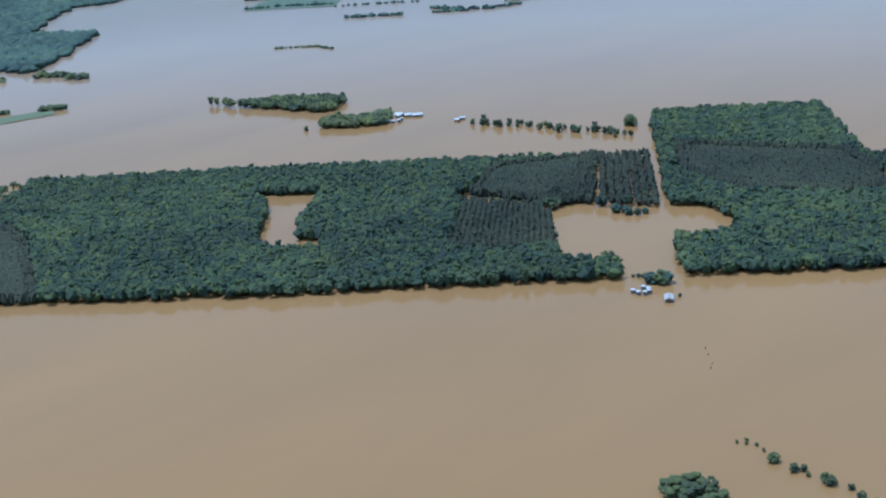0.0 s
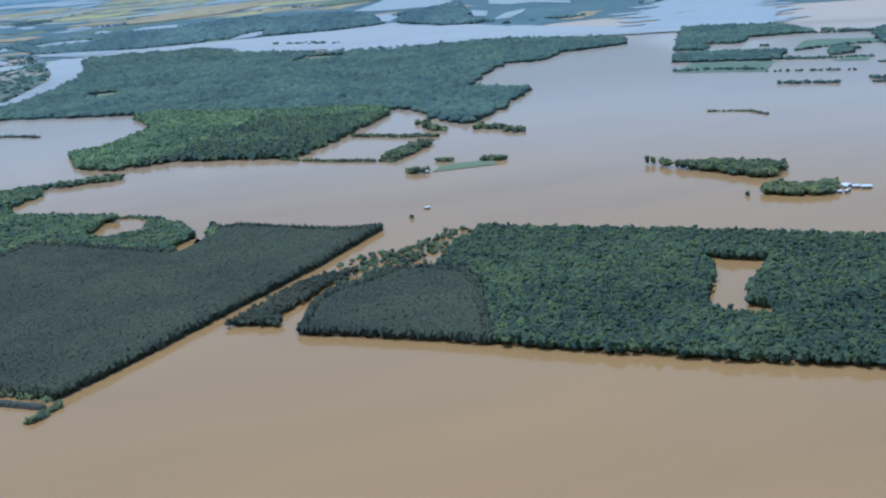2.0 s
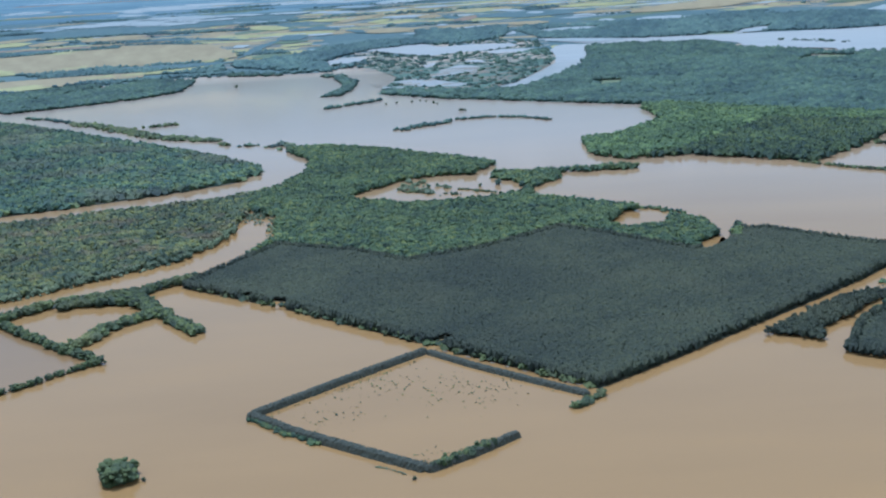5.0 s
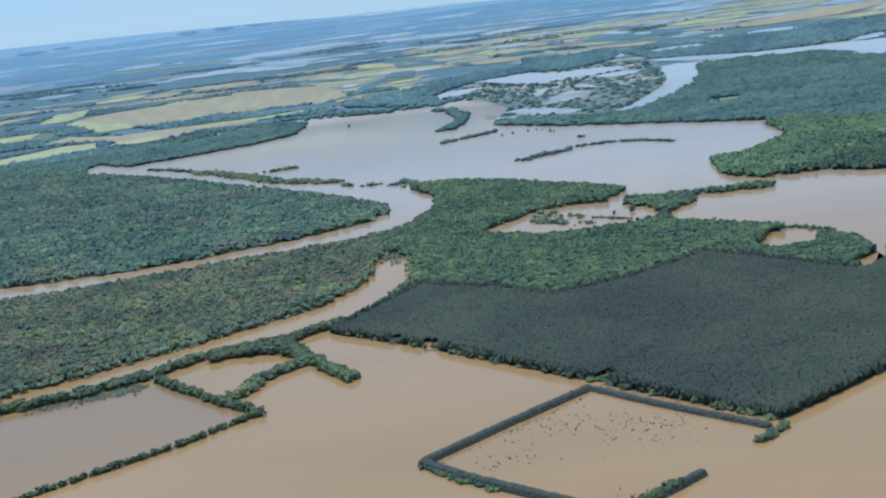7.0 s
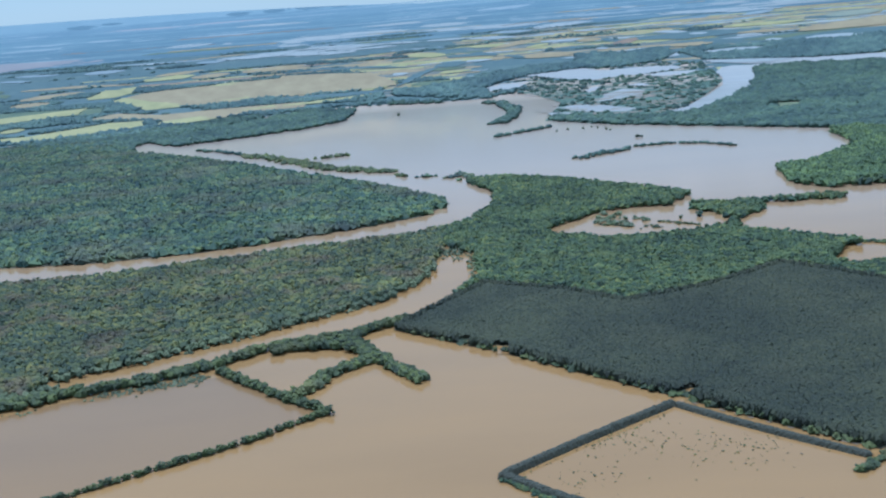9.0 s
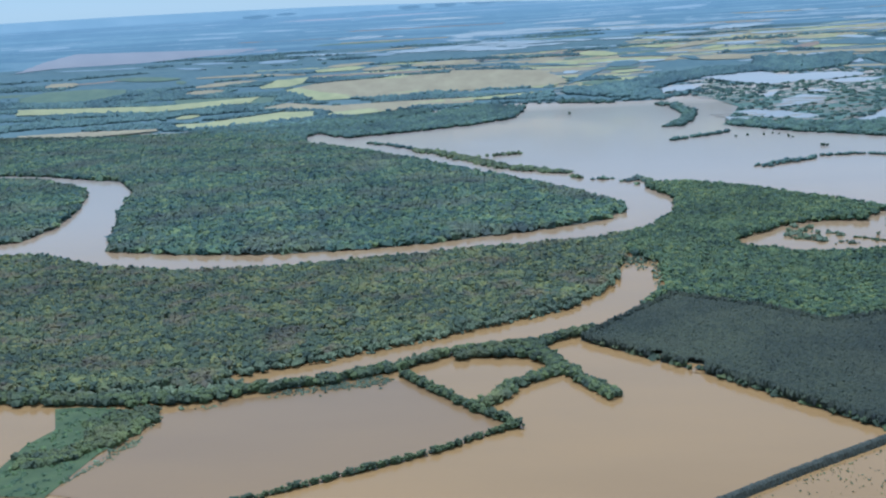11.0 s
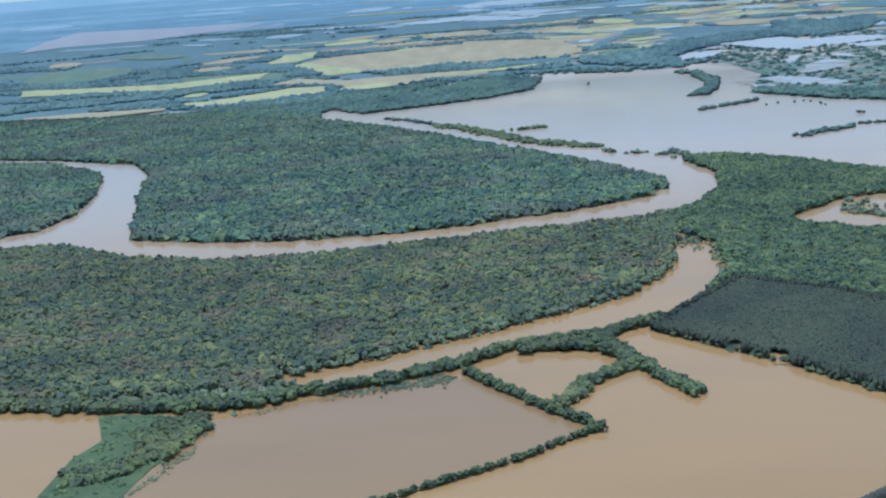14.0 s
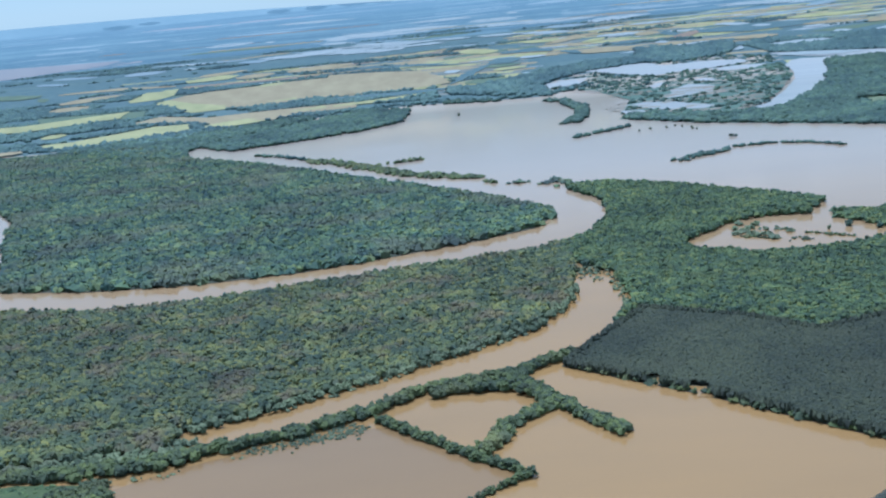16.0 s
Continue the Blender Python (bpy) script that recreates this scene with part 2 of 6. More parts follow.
def mesh_of(name, verts, faces, mat, smooth=False):
    """A mesh from arrays: verts n x 3 in metres, faces m x 3 or m x 4."""
    faces = np.asarray(faces, np.int32)
    me = bpy.data.meshes.new(name)
    me.vertices.add(len(verts))
    me.vertices.foreach_set("co", np.asarray(verts, np.float32).ravel())
    k = faces.shape[1]
    me.loops.add(faces.size)
    me.loops.foreach_set("vertex_index", faces.ravel())
    me.polygons.add(len(faces))
    me.polygons.foreach_set("loop_start", np.arange(0, faces.size, k, dtype=np.int32))
    me.update(calc_edges=True)
    me.polygons.foreach_set("use_smooth", np.full(len(faces), smooth))
    me.materials.append(mat)
    me.validate()
    return me


def tinted(me, tints):
    """Gives each vertex the tint of the tree that it belongs to, 0 to 1."""
    me.attributes.new("tree_tint", "FLOAT", "POINT").data.foreach_set("value", np.asarray(tints, np.float32))


def part(name, bm, mat, parent, label=""):
    me = bpy.data.meshes.new(name)
    bm.to_mesh(me)
    bm.free()
    me.materials.append(mat)
    ob = new(name, me)
    ob.parent = parent
    return tagged(ob, label)


def ring_sheet(name, mat, inner, outer, steps, lift=0.0):
    """A sheet round the middle from radius inner(angle) to outer, laid on the land."""
    n = 480
    angle = np.linspace(-math.pi, math.pi, n, endpoint=False)
    low = np.array([inner(a) for a in angle])
    outer = np.array([outer(a) for a in angle]) if callable(outer) else outer
    rows = []
    for k in range(steps + 1):
        u = k / steps
        rad = low * (outer / np.maximum(low, 1e-3)) ** u if low.min() > 0.5 else low + (outer - low) * u
        rows.append(np.stack([rad * np.sin(angle), rad * np.cos(angle), np.full(n, lift)], 1))
    v = laid(np.concatenate(rows))
    i = np.arange(n)
    j = (i + 1) % n
    f = np.concatenate([np.stack([k * n + i, k * n + j, (k + 1) * n + j, (k + 1) * n + i], 1) for k in range(steps)])
    return new(name, mesh_of(name, v, f[:, ::-1], mat, True))


# The far shore of the flood: bearing in degrees to the right of +y, and distance.
SHORE = [(-180, 14.0), (-60, 14.0), (-34.9, 12.51), (-23.9, 11.96), (-16.9, 10.94), (-12.4, 10.68), (-6.5, 11.69), (-3.4, 11.85), (2.0, 11.45), (3.8, 12.0), (5.0, 12.6),
         (8.0, 12.6), (12.0, 12.5), (14.5, 12.4), (19.0, 12.4), (25.0, 13.0), (32.5, 12.6), (36.0, 13.0), (43.0, 13.4), (52.0, 13.6), (60, 14.0), (75, 14.0), (180, 14.0)]


def shore(angle):
    return float(np.interp(math.degrees(angle), [a for a, _ in SHORE], [r for _, r in SHORE]))


# How far the plain reaches: bearing in degrees to the right of +y, and distance at which it meets the sky.
SKYLINE = [(-180, 118), (-45, 340), (-20, 340), (-7, 150), (0, 84), (36, 84), (60, 118), (180, 118)]


def skyline(angle):
    return float(np.interp(math.degrees(angle), [a for a, _ in SKYLINE], [r for _, r in SKYLINE]))


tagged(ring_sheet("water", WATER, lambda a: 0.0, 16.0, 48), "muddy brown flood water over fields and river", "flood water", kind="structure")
tagged(ring_sheet("ground", FARM, shore, 26.0, 70, 0.003), "far farmland plain in dull greens with painted haze", "farmland", kind="structure")
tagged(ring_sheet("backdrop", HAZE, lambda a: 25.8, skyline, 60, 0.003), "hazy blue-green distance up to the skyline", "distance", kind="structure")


def inside(points, loop):
    """Which of the points lie in the loop."""
    x, y = points[:, 0], points[:, 1]
    a = np.asarray(loop, float)
    b = np.roll(a, -1, 0)
    hit = np.zeros(len(points), bool)
    for (x0, y0), (x1, y1) in zip(a, b):
        if y0 != y1:
            hit ^= ((y0 > y) != (y1 > y)) & (x < (x1 - x0) * (y - y0) / (y1 - y0) + x0)
    return hit


def from_edge(points, loop):
    """How far the points lie from the loop's edge."""
    a = np.asarray(loop, float)
    best = np.full(len(points), 1e9)
    for p, q in zip(a, np.roll(a, -1, 0)):
        d = q - p
        u = np.clip(((points - p) @ d) / max(d @ d, 1e-9), 0, 1)
        best = np.minimum(best, np.linalg.norm(points - p - u[:, None] * d, axis=1))
    return best


def scattered(loop, step, holes=(), turn=0.0, shake=0.5, thin=0.0, inset=0.3, wavy=0.7):
    """Places inside a loop about step apart, on a turned and shaken grid, some of them left out."""
    c, s = math.cos(turn), math.sin(turn)
    a = np.asarray(loop, float)
    q = a @ np.array([[c, -s], [s, c]])
    lo, hi = q.min(0) - step, q.max(0) + step
    gx, gy = np.meshgrid(np.arange(lo[0], hi[0], step), np.arange(lo[1], hi[1], step))
    gx[::2] += step / 2
    p = np.stack([gx.ravel(), gy.ravel()], 1)
    p += rng.uniform(-shake, shake, p.shape) * step
    p = p @ np.array([[c, s], [-s, c]])
    ragged = inset * step * rng.uniform(0.3, 1.9, len(p))
    x, y = p.T  # the edge wanders a little
    bend = np.stack([np.sin(41 * x + 23 * y) + np.sin(67 * y - 29 * x + 1), np.cos(37 * y - 31 * x) + np.sin(59 * x + 17 * y)], 1)
    q = p + bend * wavy * (0.25 * step + 0.003)
    keep = inside(q, loop) & (from_edge(q, loop) > ragged) & (rng.uniform(size=len(p)) >= thin)
    for h in holes:
        keep &= ~inside(p, h) & (from_edge(p, h) > ragged)
    return p[keep]


def patch(name, loop, mat, lift, ragged=0.0):
    """A flat patch of ground with an outline, laid on the land."""
    loop = [Vector((*q, 0)) for q in loop]
    wave = 5.0 if ragged <= 0.03 else 0.15 / ragged
    fine = []
    for a, b in zip(loop, loop[1:] + loop[:1]):
        n = max(1, int((b - a).length / (max(0.08, 2 * ragged) if ragged else 0.25)))
        for k in range(n):
            p = a.lerp(b, k / n)
            fine.append(p + Vector((*noise.noise_vector(p * wave)[:2], 0)) * ragged)
    bm = bmesh.new()
    bm.faces.new([bm.verts.new(v) for v in fine])
    bmesh.ops.triangulate(bm, faces=bm.faces[:])
    for _ in range(0 if ragged and len(fine) > 400 else 3):
        long = [e for e in bm.edges if e.calc_length() > 0.6]
        if long and max(v.length for v in fine) > FLAT:
            bmesh.ops.subdivide_edges(bm, edges=long, cuts=1)
            bmesh.ops.triangulate(bm, faces=bm.faces[:])
    co = laid(np.array([(v.co.x, v.co.y, lift) for v in bm.verts]))
    for v, q in zip(bm.verts, co):
        v.co = q
    bmesh.ops.recalc_face_normals(bm, faces=bm.faces[:])
    if sum(f.normal.z for f in bm.faces) < 0:
        bmesh.ops.reverse_faces(bm, faces=bm.faces[:])
    me = bpy.data.meshes.new(name)
    bm.to_mesh(me)
    bm.free()
    me.materials.append(mat)
    return new(name, me)


bm = bmesh.new()
bmesh.ops.create_icosphere(bm, subdivisions=1, radius=1.0)
bm.verts.ensure_lookup_table()
ICO_V = np.array([v.co[:] for v in bm.verts])
ICO_F = np.array([[v.index for v in f.verts] for f in bm.faces])
bm.free()


def lumps(centres, radii, rough=0.2, verts=None, faces=None):
    """Leaf clumps: uneven little solids round the centres (n x 3), radii n x 3, each turned its own way."""
    base, tri = (ICO_V, ICO_F) if verts is None else (verts, faces)
    n = len(centres)
    q = rng.normal(size=(n, 4))
    w, x, y, z = (q / np.linalg.norm(q, axis=1, keepdims=True)).T
    turn = np.stack([1 - 2 * (y * y + z * z), 2 * (x * y - z * w), 2 * (x * z + y * w), 2 * (x * y + z * w), 1 - 2 * (x * x + z * z),
                     2 * (y * z - x * w), 2 * (x * z - y * w), 2 * (y * z + x * w), 1 - 2 * (x * x + y * y)], 1).reshape(n, 3, 3)
    v = np.einsum("nij,vj->nvi", turn, base) * rng.uniform(1 - rough, 1 + rough, (n, len(base), 1))
    v = v * radii[:, None] + centres[:, None]
    f = tri[None] + (np.arange(n) * len(base))[:, None, None]
    return v.reshape(-1, 3), f.reshape(-1, 3)


OCT_V = np.array([(1, 0, 0), (-1, 0, 0), (0, 1, 0), (0, -1, 0), (0, 0, 1), (0, 0, -1)], float)
OCT_F = np.array([(0, 2, 4), (2, 1, 4), (1, 3, 4), (3, 0, 4), (2, 0, 5), (1, 2, 5), (3, 1, 5), (0, 3, 5)])


def canopy(name, places, mat, wide, tall, clumps, label, category="woodland", spread=0.35, loop=None):
    """A wood's crowns over the places: a rounded core a tree and ragged leaf tufts on it, crowns wide, trees tall, in flight heights."""
    n = len(places)
    size = rng.uniform(1 - spread, 1 + spread, n)
    edge = rng.uniform(size=n) < 0.75
    even = 1.0
    if loop is not None:  # a planted wood: one height, and only the outer trees show their sides
        edge, even = from_edge(places, loop) < 2.5 * wide, 0.25
    top = tall * (0.7 + 0.3 * size) * (1 + even * rng.uniform(-0.08, 0.06, n))
    r = wide * size * rng.uniform(0.68, 0.86, n)
    z = np.maximum(top - r * 0.8, 0.2 * tall)
    high = np.where(edge, np.maximum(r * 0.8, z * 0.9), r * 0.62)
    core = (ICO_V, ICO_F) if clumps > 2 else (OCT_V * 1.2, OCT_F)
    v, f = lumps(np.c_[places, z], np.c_[r, r, high], 0.2, *core)
    if clumps > 1:
        tufts = 6 if clumps > 2 else 3
        home = np.repeat(np.arange(n), tufts)
        a, out = rng.uniform(0, 2 * math.pi, n * tufts), np.sqrt(rng.uniform(0.02, 1.0, n * tufts)) * 0.95
        rr, q = r[home], wide * rng.uniform(0.17, 0.38, n * tufts)
        lift = z[home] + high[home] * 0.9 * np.sqrt(1 - out**2) * np.where(out > 0.8, rng.uniform(-0.6, 1.0, n * tufts), 1.0)
        tv, tf = lumps(np.c_[places[home] + np.stack([np.cos(a), np.sin(a)], 1) * (out * rr)[:, None], np.maximum(lift, 0.3 * q)], np.c_[q * 1.25, q * 1.25, q], 0.32, OCT_V, OCT_F)
        v, f = np.concatenate([v, tv]), np.concatenate([f, tf + len(v)])
    v[:, 2] = np.maximum(v[:, 2], 0.0004)
    me = mesh_of(name, laid(v), f, mat, clumps == 1 and mat in (FARWOOD, DISTANT))
    own = rng.uniform(size=n)
    tints = np.repeat(own, len(core[0]))
    if clumps > 1:
        tints = np.concatenate([tints, np.repeat(own[home], len(OCT_V))])
    tinted(me, tints)
    return tagged(new(name, me), label, category, kind="stuff")


def along(line, step, side=0.0, gap=0.0):
    """Places about step apart along a bent line."""
    out = []
    for (x0, y0), (x1, y1) in zip(line, line[1:]):
        far = math.hypot(x1 - x0, y1 - y0)
        for k in range(max(1, round(far / step))):
            if rng.uniform() >= gap:
                u = min(1.0, (k + rng.uniform(0.2, 0.8)) * step / far)
                out.append((x0 + (x1 - x0) * u + rng.normal(0, side), y0 + (y1 - y0) * u + rng.normal(0, side)))
    return np.array(out).reshape(-1, 2)


# ---- woods ----
MAIN_LOOP = [(1.49, 2.65), (1.60, 2.53), (1.72, 2.39), (1.96, 2.08), (2.15, 1.84), (2.36, 1.61), (2.61, 1.32), (2.70, 1.22), (2.76, 1.30),
    (2.76, 1.33), (2.73, 1.34), (2.70, 1.41), (2.83, 1.54), (3.04, 1.73), (3.19, 1.50), (3.58, 1.82), (3.49, 1.94), (3.28, 2.22), (2.98, 2.61),
    (2.67, 3.00), (2.69, 2.97), (2.38, 3.33), (2.30, 3.23), (2.15, 3.13), (2.00, 3.06), (1.91, 3.06), (1.78, 3.00), (1.72, 2.97), (1.60, 2.85)]
POND_LOOP = [(2.69, 2.54), (2.62, 2.4), (2.48, 2.25), (2.38, 2.13), (2.39, 2.06), (2.45, 1.97), (2.5, 2.03), (2.48, 2.1), (2.54, 2.18), (2.62, 2.25), (2.73, 2.33), (2.8, 2.4)]
ROWS_LOOP = [(2.62, 1.70), (2.93, 1.96), (3.02, 1.75), (2.99, 1.69), (2.78, 1.49), (2.66, 1.57)]
UPPER_PINE_LOOP = [(3.00, 2.00), (3.24, 2.14), (3.34, 2.07), (3.51, 1.95), (3.08, 1.70), (3.05, 1.73)]
ROAD_LOOP = [(1.34, 2.86), (1.48, 2.75), (1.53, 2.86), (1.63, 2.93), (1.74, 3.03), (1.82, 3.09), (1.88, 3.12), (1.78, 3.13), (1.71, 3.12),
    (1.55, 3.01), (1.37, 2.85)]
VILLAGE_LOOP = [(1.79, 3.25), (2.01, 3.31), (2.15, 3.29), (2.40, 3.40), (2.32, 3.26), (2.07, 3.12), (1.96, 3.05), (1.87, 3.10)]
MIXED_LOOP = [(-0.03, 4.08), (0.13, 4.33), (0.41, 4.12), (0.55, 3.93), (0.81, 4.03), (1.13, 4.28), (1.27, 4.09), (1.47, 3.78), (1.58, 3.90),
    (1.66, 3.90), (1.72, 4.04), (1.65, 4.16), (1.59, 4.26), (1.50, 4.46), (1.45, 4.56), (1.27, 4.75), (1.14, 4.91), (1.21, 5.19), (1.10, 5.46),
    (0.99, 5.59), (1.14, 5.78), (1.14, 5.76), (0.97, 6.06), (0.64, 6.47), (0.36, 6.76), (0.14, 6.72), (0.27, 6.27), (0.24, 5.88), (0.13, 5.57),
    (-0.03, 5.32), (-0.03, 5.07), (0.12, 4.86), (0.12, 4.44)]
SWAMP_LOOP = [(0.44, 5.24), (0.59, 5.40), (0.66, 5.50), (0.83, 5.58), (0.97, 5.55), (1.05, 5.54), (1.09, 5.44), (1.17, 5.36), (1.20, 5.27),
    (1.23, 5.20), (1.10, 4.99), (0.96, 4.92), (0.88, 4.90), (0.74, 4.91), (0.66, 4.91), (0.59, 4.92), (0.56, 4.99), (0.50, 5.03), (0.44, 5.07)]
GLADE_LOOP = [(1.29, 4.24), (1.43, 4.48), (1.51, 4.48), (1.59, 4.41), (1.49, 4.19), (1.43, 4.17), (1.36, 4.15)]
MEADOW_LOOP = [(-1.55, 3.29), (-1.48, 3.30), (-1.25, 3.25), (-1.24, 3.16), (-1.26, 3.06), (-1.30, 2.94), (-1.32, 2.67), (-1.50, 2.69), (-1.51, 3.01),
    (-1.48, 3.12)]
THICKET_LOOP = [(-1.35, 3.22), (-1.26, 3.27), (-1.23, 3.16), (-1.26, 3.06), (-1.28, 2.95), (-1.33, 3.02), (-1.32, 3.12)]
SCRUB_LOOP = [(-0.88, 3.42), (-0.82, 3.48), (-0.71, 3.52), (-0.65, 3.48), (-0.73, 3.43), (-0.81, 3.40)]
BOTTOM_LOOP = [(-3.24, 5.39), (-2.48, 5.39), (-2.13, 5.12), (-1.71, 4.95), (-1.30, 4.98), (-0.89, 5.11), (-0.47, 5.23), (-0.17, 5.30), (0.04, 5.44),
    (0.02, 5.12), (-0.04, 4.70), (-0.09, 4.49), (-0.22, 4.23), (-0.40, 4.09), (-0.59, 3.93), (-0.78, 3.80), (-0.96, 3.66), (-1.14, 3.57),
    (-1.16, 3.45), (-1.52, 3.40), (-2.26, 3.46)]
EAST_LOOP = [(2.78, 1.13), (2.92, 0.95), (3.04, 0.80), (3.26, 0.50), (3.88, 0.74), (3.88, 1.20), (3.84, 1.26), (3.91, 1.33), (4.22, 1.59), (4.36, 1.72),
    (4.20, 1.94), (4.03, 2.15), (3.97, 2.11), (3.68, 1.88), (3.49, 1.72), (3.21, 1.49), (3.23, 1.38), (3.18, 1.26), (3.06, 1.20), (2.98, 1.26),
    (2.99, 1.30), (2.89, 1.24)]
EAST_PINE_LOOP = [(3.71, 1.83), (3.78, 1.60), (3.87, 1.35), (3.72, 1.16), (3.53, 1.05), (3.35, 1.38), (3.47, 1.64)]
FIELD_E_LOOP = [(5.35, 6.23), (5.74, 6.55), (6.05, 6.11), (5.67, 5.76)]
WOOD_E1_LOOP = [(5.70, 6.68), (6.00, 7.09), (6.32, 6.71), (6.46, 6.47), (6.08, 6.13), (5.76, 6.58)]
WOOD_E2_LOOP = [(6.32, 7.51), (7.28, 8.68), (7.53, 8.45), (7.76, 7.97), (7.45, 7.25), (7.25, 7.38), (6.99, 7.51), (6.71, 7.23), (6.64, 7.27), (6.52, 7.41)]
WOOD_E3_LOOP = [(7.54, 6.75), (7.87, 7.02), (8.06, 6.76), (8.18, 6.45), (7.31, 5.68), (7.17, 5.79), (7.15, 5.98), (7.01, 6.11), (7.20, 6.38)]
WOOD_E4_LOOP = [(6.27, 5.91), (6.69, 6.30), (6.79, 6.18), (6.57, 5.97), (6.43, 6.02)]
WOOD_E5_LOOP = [(6.16, 7.29), (6.32, 7.50), (6.45, 7.30), (6.25, 7.03)]
WOOD_E6_LOOP = [(6.85, 5.27), (7.35, 5.72), (7.55, 5.53), (7.67, 5.21), (7.33, 4.93), (7.15, 4.89), (6.87, 5.15)]
WOOD_E7_LOOP = [(6.28, 4.81), (6.63, 5.06), (6.66, 4.82), (6.54, 4.71), (6.44, 4.68)]
GRASS_E1_LOOP = [(6.52, 6.48), (7.00, 6.90), (7.10, 6.84), (7.31, 6.53), (7.13, 6.29), (6.96, 6.38), (6.79, 6.44), (6.53, 6.44)]
GRASS_E2_LOOP = [(6.22, 5.80), (6.48, 5.88), (6.55, 5.78), (6.32, 5.60)]
W_PINE_LOOP = [(1.49, 2.65), (1.62, 2.87), (1.70, 2.94), (1.82, 2.97), (1.94, 3.03), (2.02, 3.00), (2.10, 2.88), (2.05, 2.70), (1.84, 2.24), (1.72, 2.39), (1.60, 2.53)]
GREEN_LOOP = [(1.65, 6.34), (1.61, 5.85), (1.75, 5.65), (2.05, 5.82), (2.53, 6.37), (2.77, 6.66), (3.39, 6.18), (3.50, 6.47), (2.92, 7.07),
    (2.48, 7.63), (2.29, 7.61), (2.25, 6.92), (1.90, 6.47)]
FRONT_LOOP = [(1.75, 5.64), (2.01, 5.68), (2.47, 5.24), (2.90, 5.66), (3.39, 6.18), (2.77, 6.66), (2.53, 6.37), (2.05, 5.82)]
UPPER_LOOP = [(3.56, 6.27), (3.47, 5.87), (3.48, 5.45), (3.89, 5.82), (4.29, 6.24), (4.43, 6.42), (4.23, 6.83), (4.62, 7.34), (5.06, 7.86), (5.33, 7.72), (5.70, 8.08), (6.30, 8.10), (6.58, 8.56), (6.37, 9.00), (6.10, 9.51), (5.82, 9.72), (5.26, 9.77), (4.98, 9.97), (4.70, 10.23), (4.50, 10.84),
    (4.25, 11.25), (4.24, 12.21), (3.65, 12.48), (3.11, 12.65), (2.95, 11.90), (2.82, 11.35), (2.58, 10.58), (2.22, 9.82), (1.92, 9.27),
    (1.75, 8.90), (1.78, 8.36), (2.32, 7.72), (2.90, 7.02), (3.48, 6.43), (3.52, 6.23)]
POND_WOOD_LOOP = [(2.74, 4.90), (2.77, 4.79), (2.95, 4.93), (3.18, 5.17), (3.15, 5.11), (3.05, 5.15), (2.92, 5.05)]
MEAD_E_LOOP = [(2.76, 4.42), (3.03, 4.36), (3.08, 4.47), (2.98, 4.51), (2.86, 4.53)]
BANK_LOOP = [(-1.89, 9.56), (-1.35, 9.87), (-0.99, 10.08), (-0.71, 10.50), (-0.64, 11.37), (-0.68, 11.44), (-1.08, 11.75), (-1.31, 11.39),
    (-1.86, 10.57), (-2.21, 10.01)]
MARSH_LOOP = [(0.33, 12.22), (0.45, 12.61), (0.98, 13.45), (1.78, 14.49), (2.42, 14.57), (2.87, 13.70), (2.69, 12.31), (2.55, 11.40), (2.15, 10.25),
    (1.83, 9.48), (1.55, 9.20), (1.16, 9.49), (0.95, 9.81), (0.84, 9.61), (1.06, 10.49), (0.91, 11.48), (0.74, 11.96)]
PINE_LOOP = [(-0.17, 3.83), (0.14, 3.49), (0.50, 3.03), (0.69, 2.78), (0.87, 2.55), (1.09, 2.71), (1.33, 2.90), (1.55, 3.07), (1.81, 3.28),
    (2.17, 3.60), (2.03, 3.66), (1.80, 3.99), (1.70, 4.03), (1.47, 3.78), (1.27, 4.09), (1.13, 4.28), (0.81, 4.03), (0.55, 3.93), (0.41, 4.12),
    (0.13, 4.33), (-0.03, 4.08)]
LOOP_LOOP = [(-2.23, 5.49), (-1.82, 5.34), (-1.42, 5.29), (-1.02, 5.33), (-0.70, 5.45), (-0.34, 5.62), (-0.08, 5.78), (0.05, 6.07), (-0.09, 6.41),
    (-0.34, 6.83), (-0.74, 7.43), (-1.19, 8.11), (-1.61, 8.71), (-2.12, 9.29), (-2.58, 10.29), (-3.17, 10.34), (-4.10, 10.42), (-6.29, 11.02),
    (-5.01, 8.66), (-3.64, 8.14), (-2.96, 7.72), (-2.71, 7.23), (-2.56, 6.63)]
WEST_LOOP = [(-4.82, 8.31), (-3.54, 7.90), (-3.04, 7.40), (-2.82, 6.72), (-2.72, 6.13), (-2.75, 5.80), (-3.26, 5.42)]
ISLE_LOOP = [(3.43, 3.88), (3.48, 3.88), (3.49, 3.70), (3.61, 3.64), (3.71, 3.49), (3.77, 3.41), (3.76, 3.39), (3.68, 3.34), (3.57, 3.27),
    (3.51, 3.46), (3.47, 3.68), (3.45, 3.83)]
YARD_LOOP = [(3.36, 3.10), (3.41, 3.02), (3.47, 2.95), (3.52, 2.92), (3.57, 2.92), (3.64, 3.04), (3.59, 3.11), (3.57, 3.21), (3.39, 3.12)]
CLUSTER_LOOP = [(-0.52, 3.66), (-0.41, 3.66), (-0.31, 3.65), (-0.25, 3.55), (-0.19, 3.45), (-0.20, 3.49), (-0.23, 3.62), (-0.30, 3.72),
    (-0.41, 3.75), (-0.51, 3.70)]
NOTCH_B_LOOP = [(0.03, 3.65), (0.06, 3.66), (0.06, 3.60), (0.03, 3.59)]
NOTCH_C_LOOP = [(0.12, 3.57), (0.16, 3.55), (0.16, 3.47), (0.12, 3.48)]
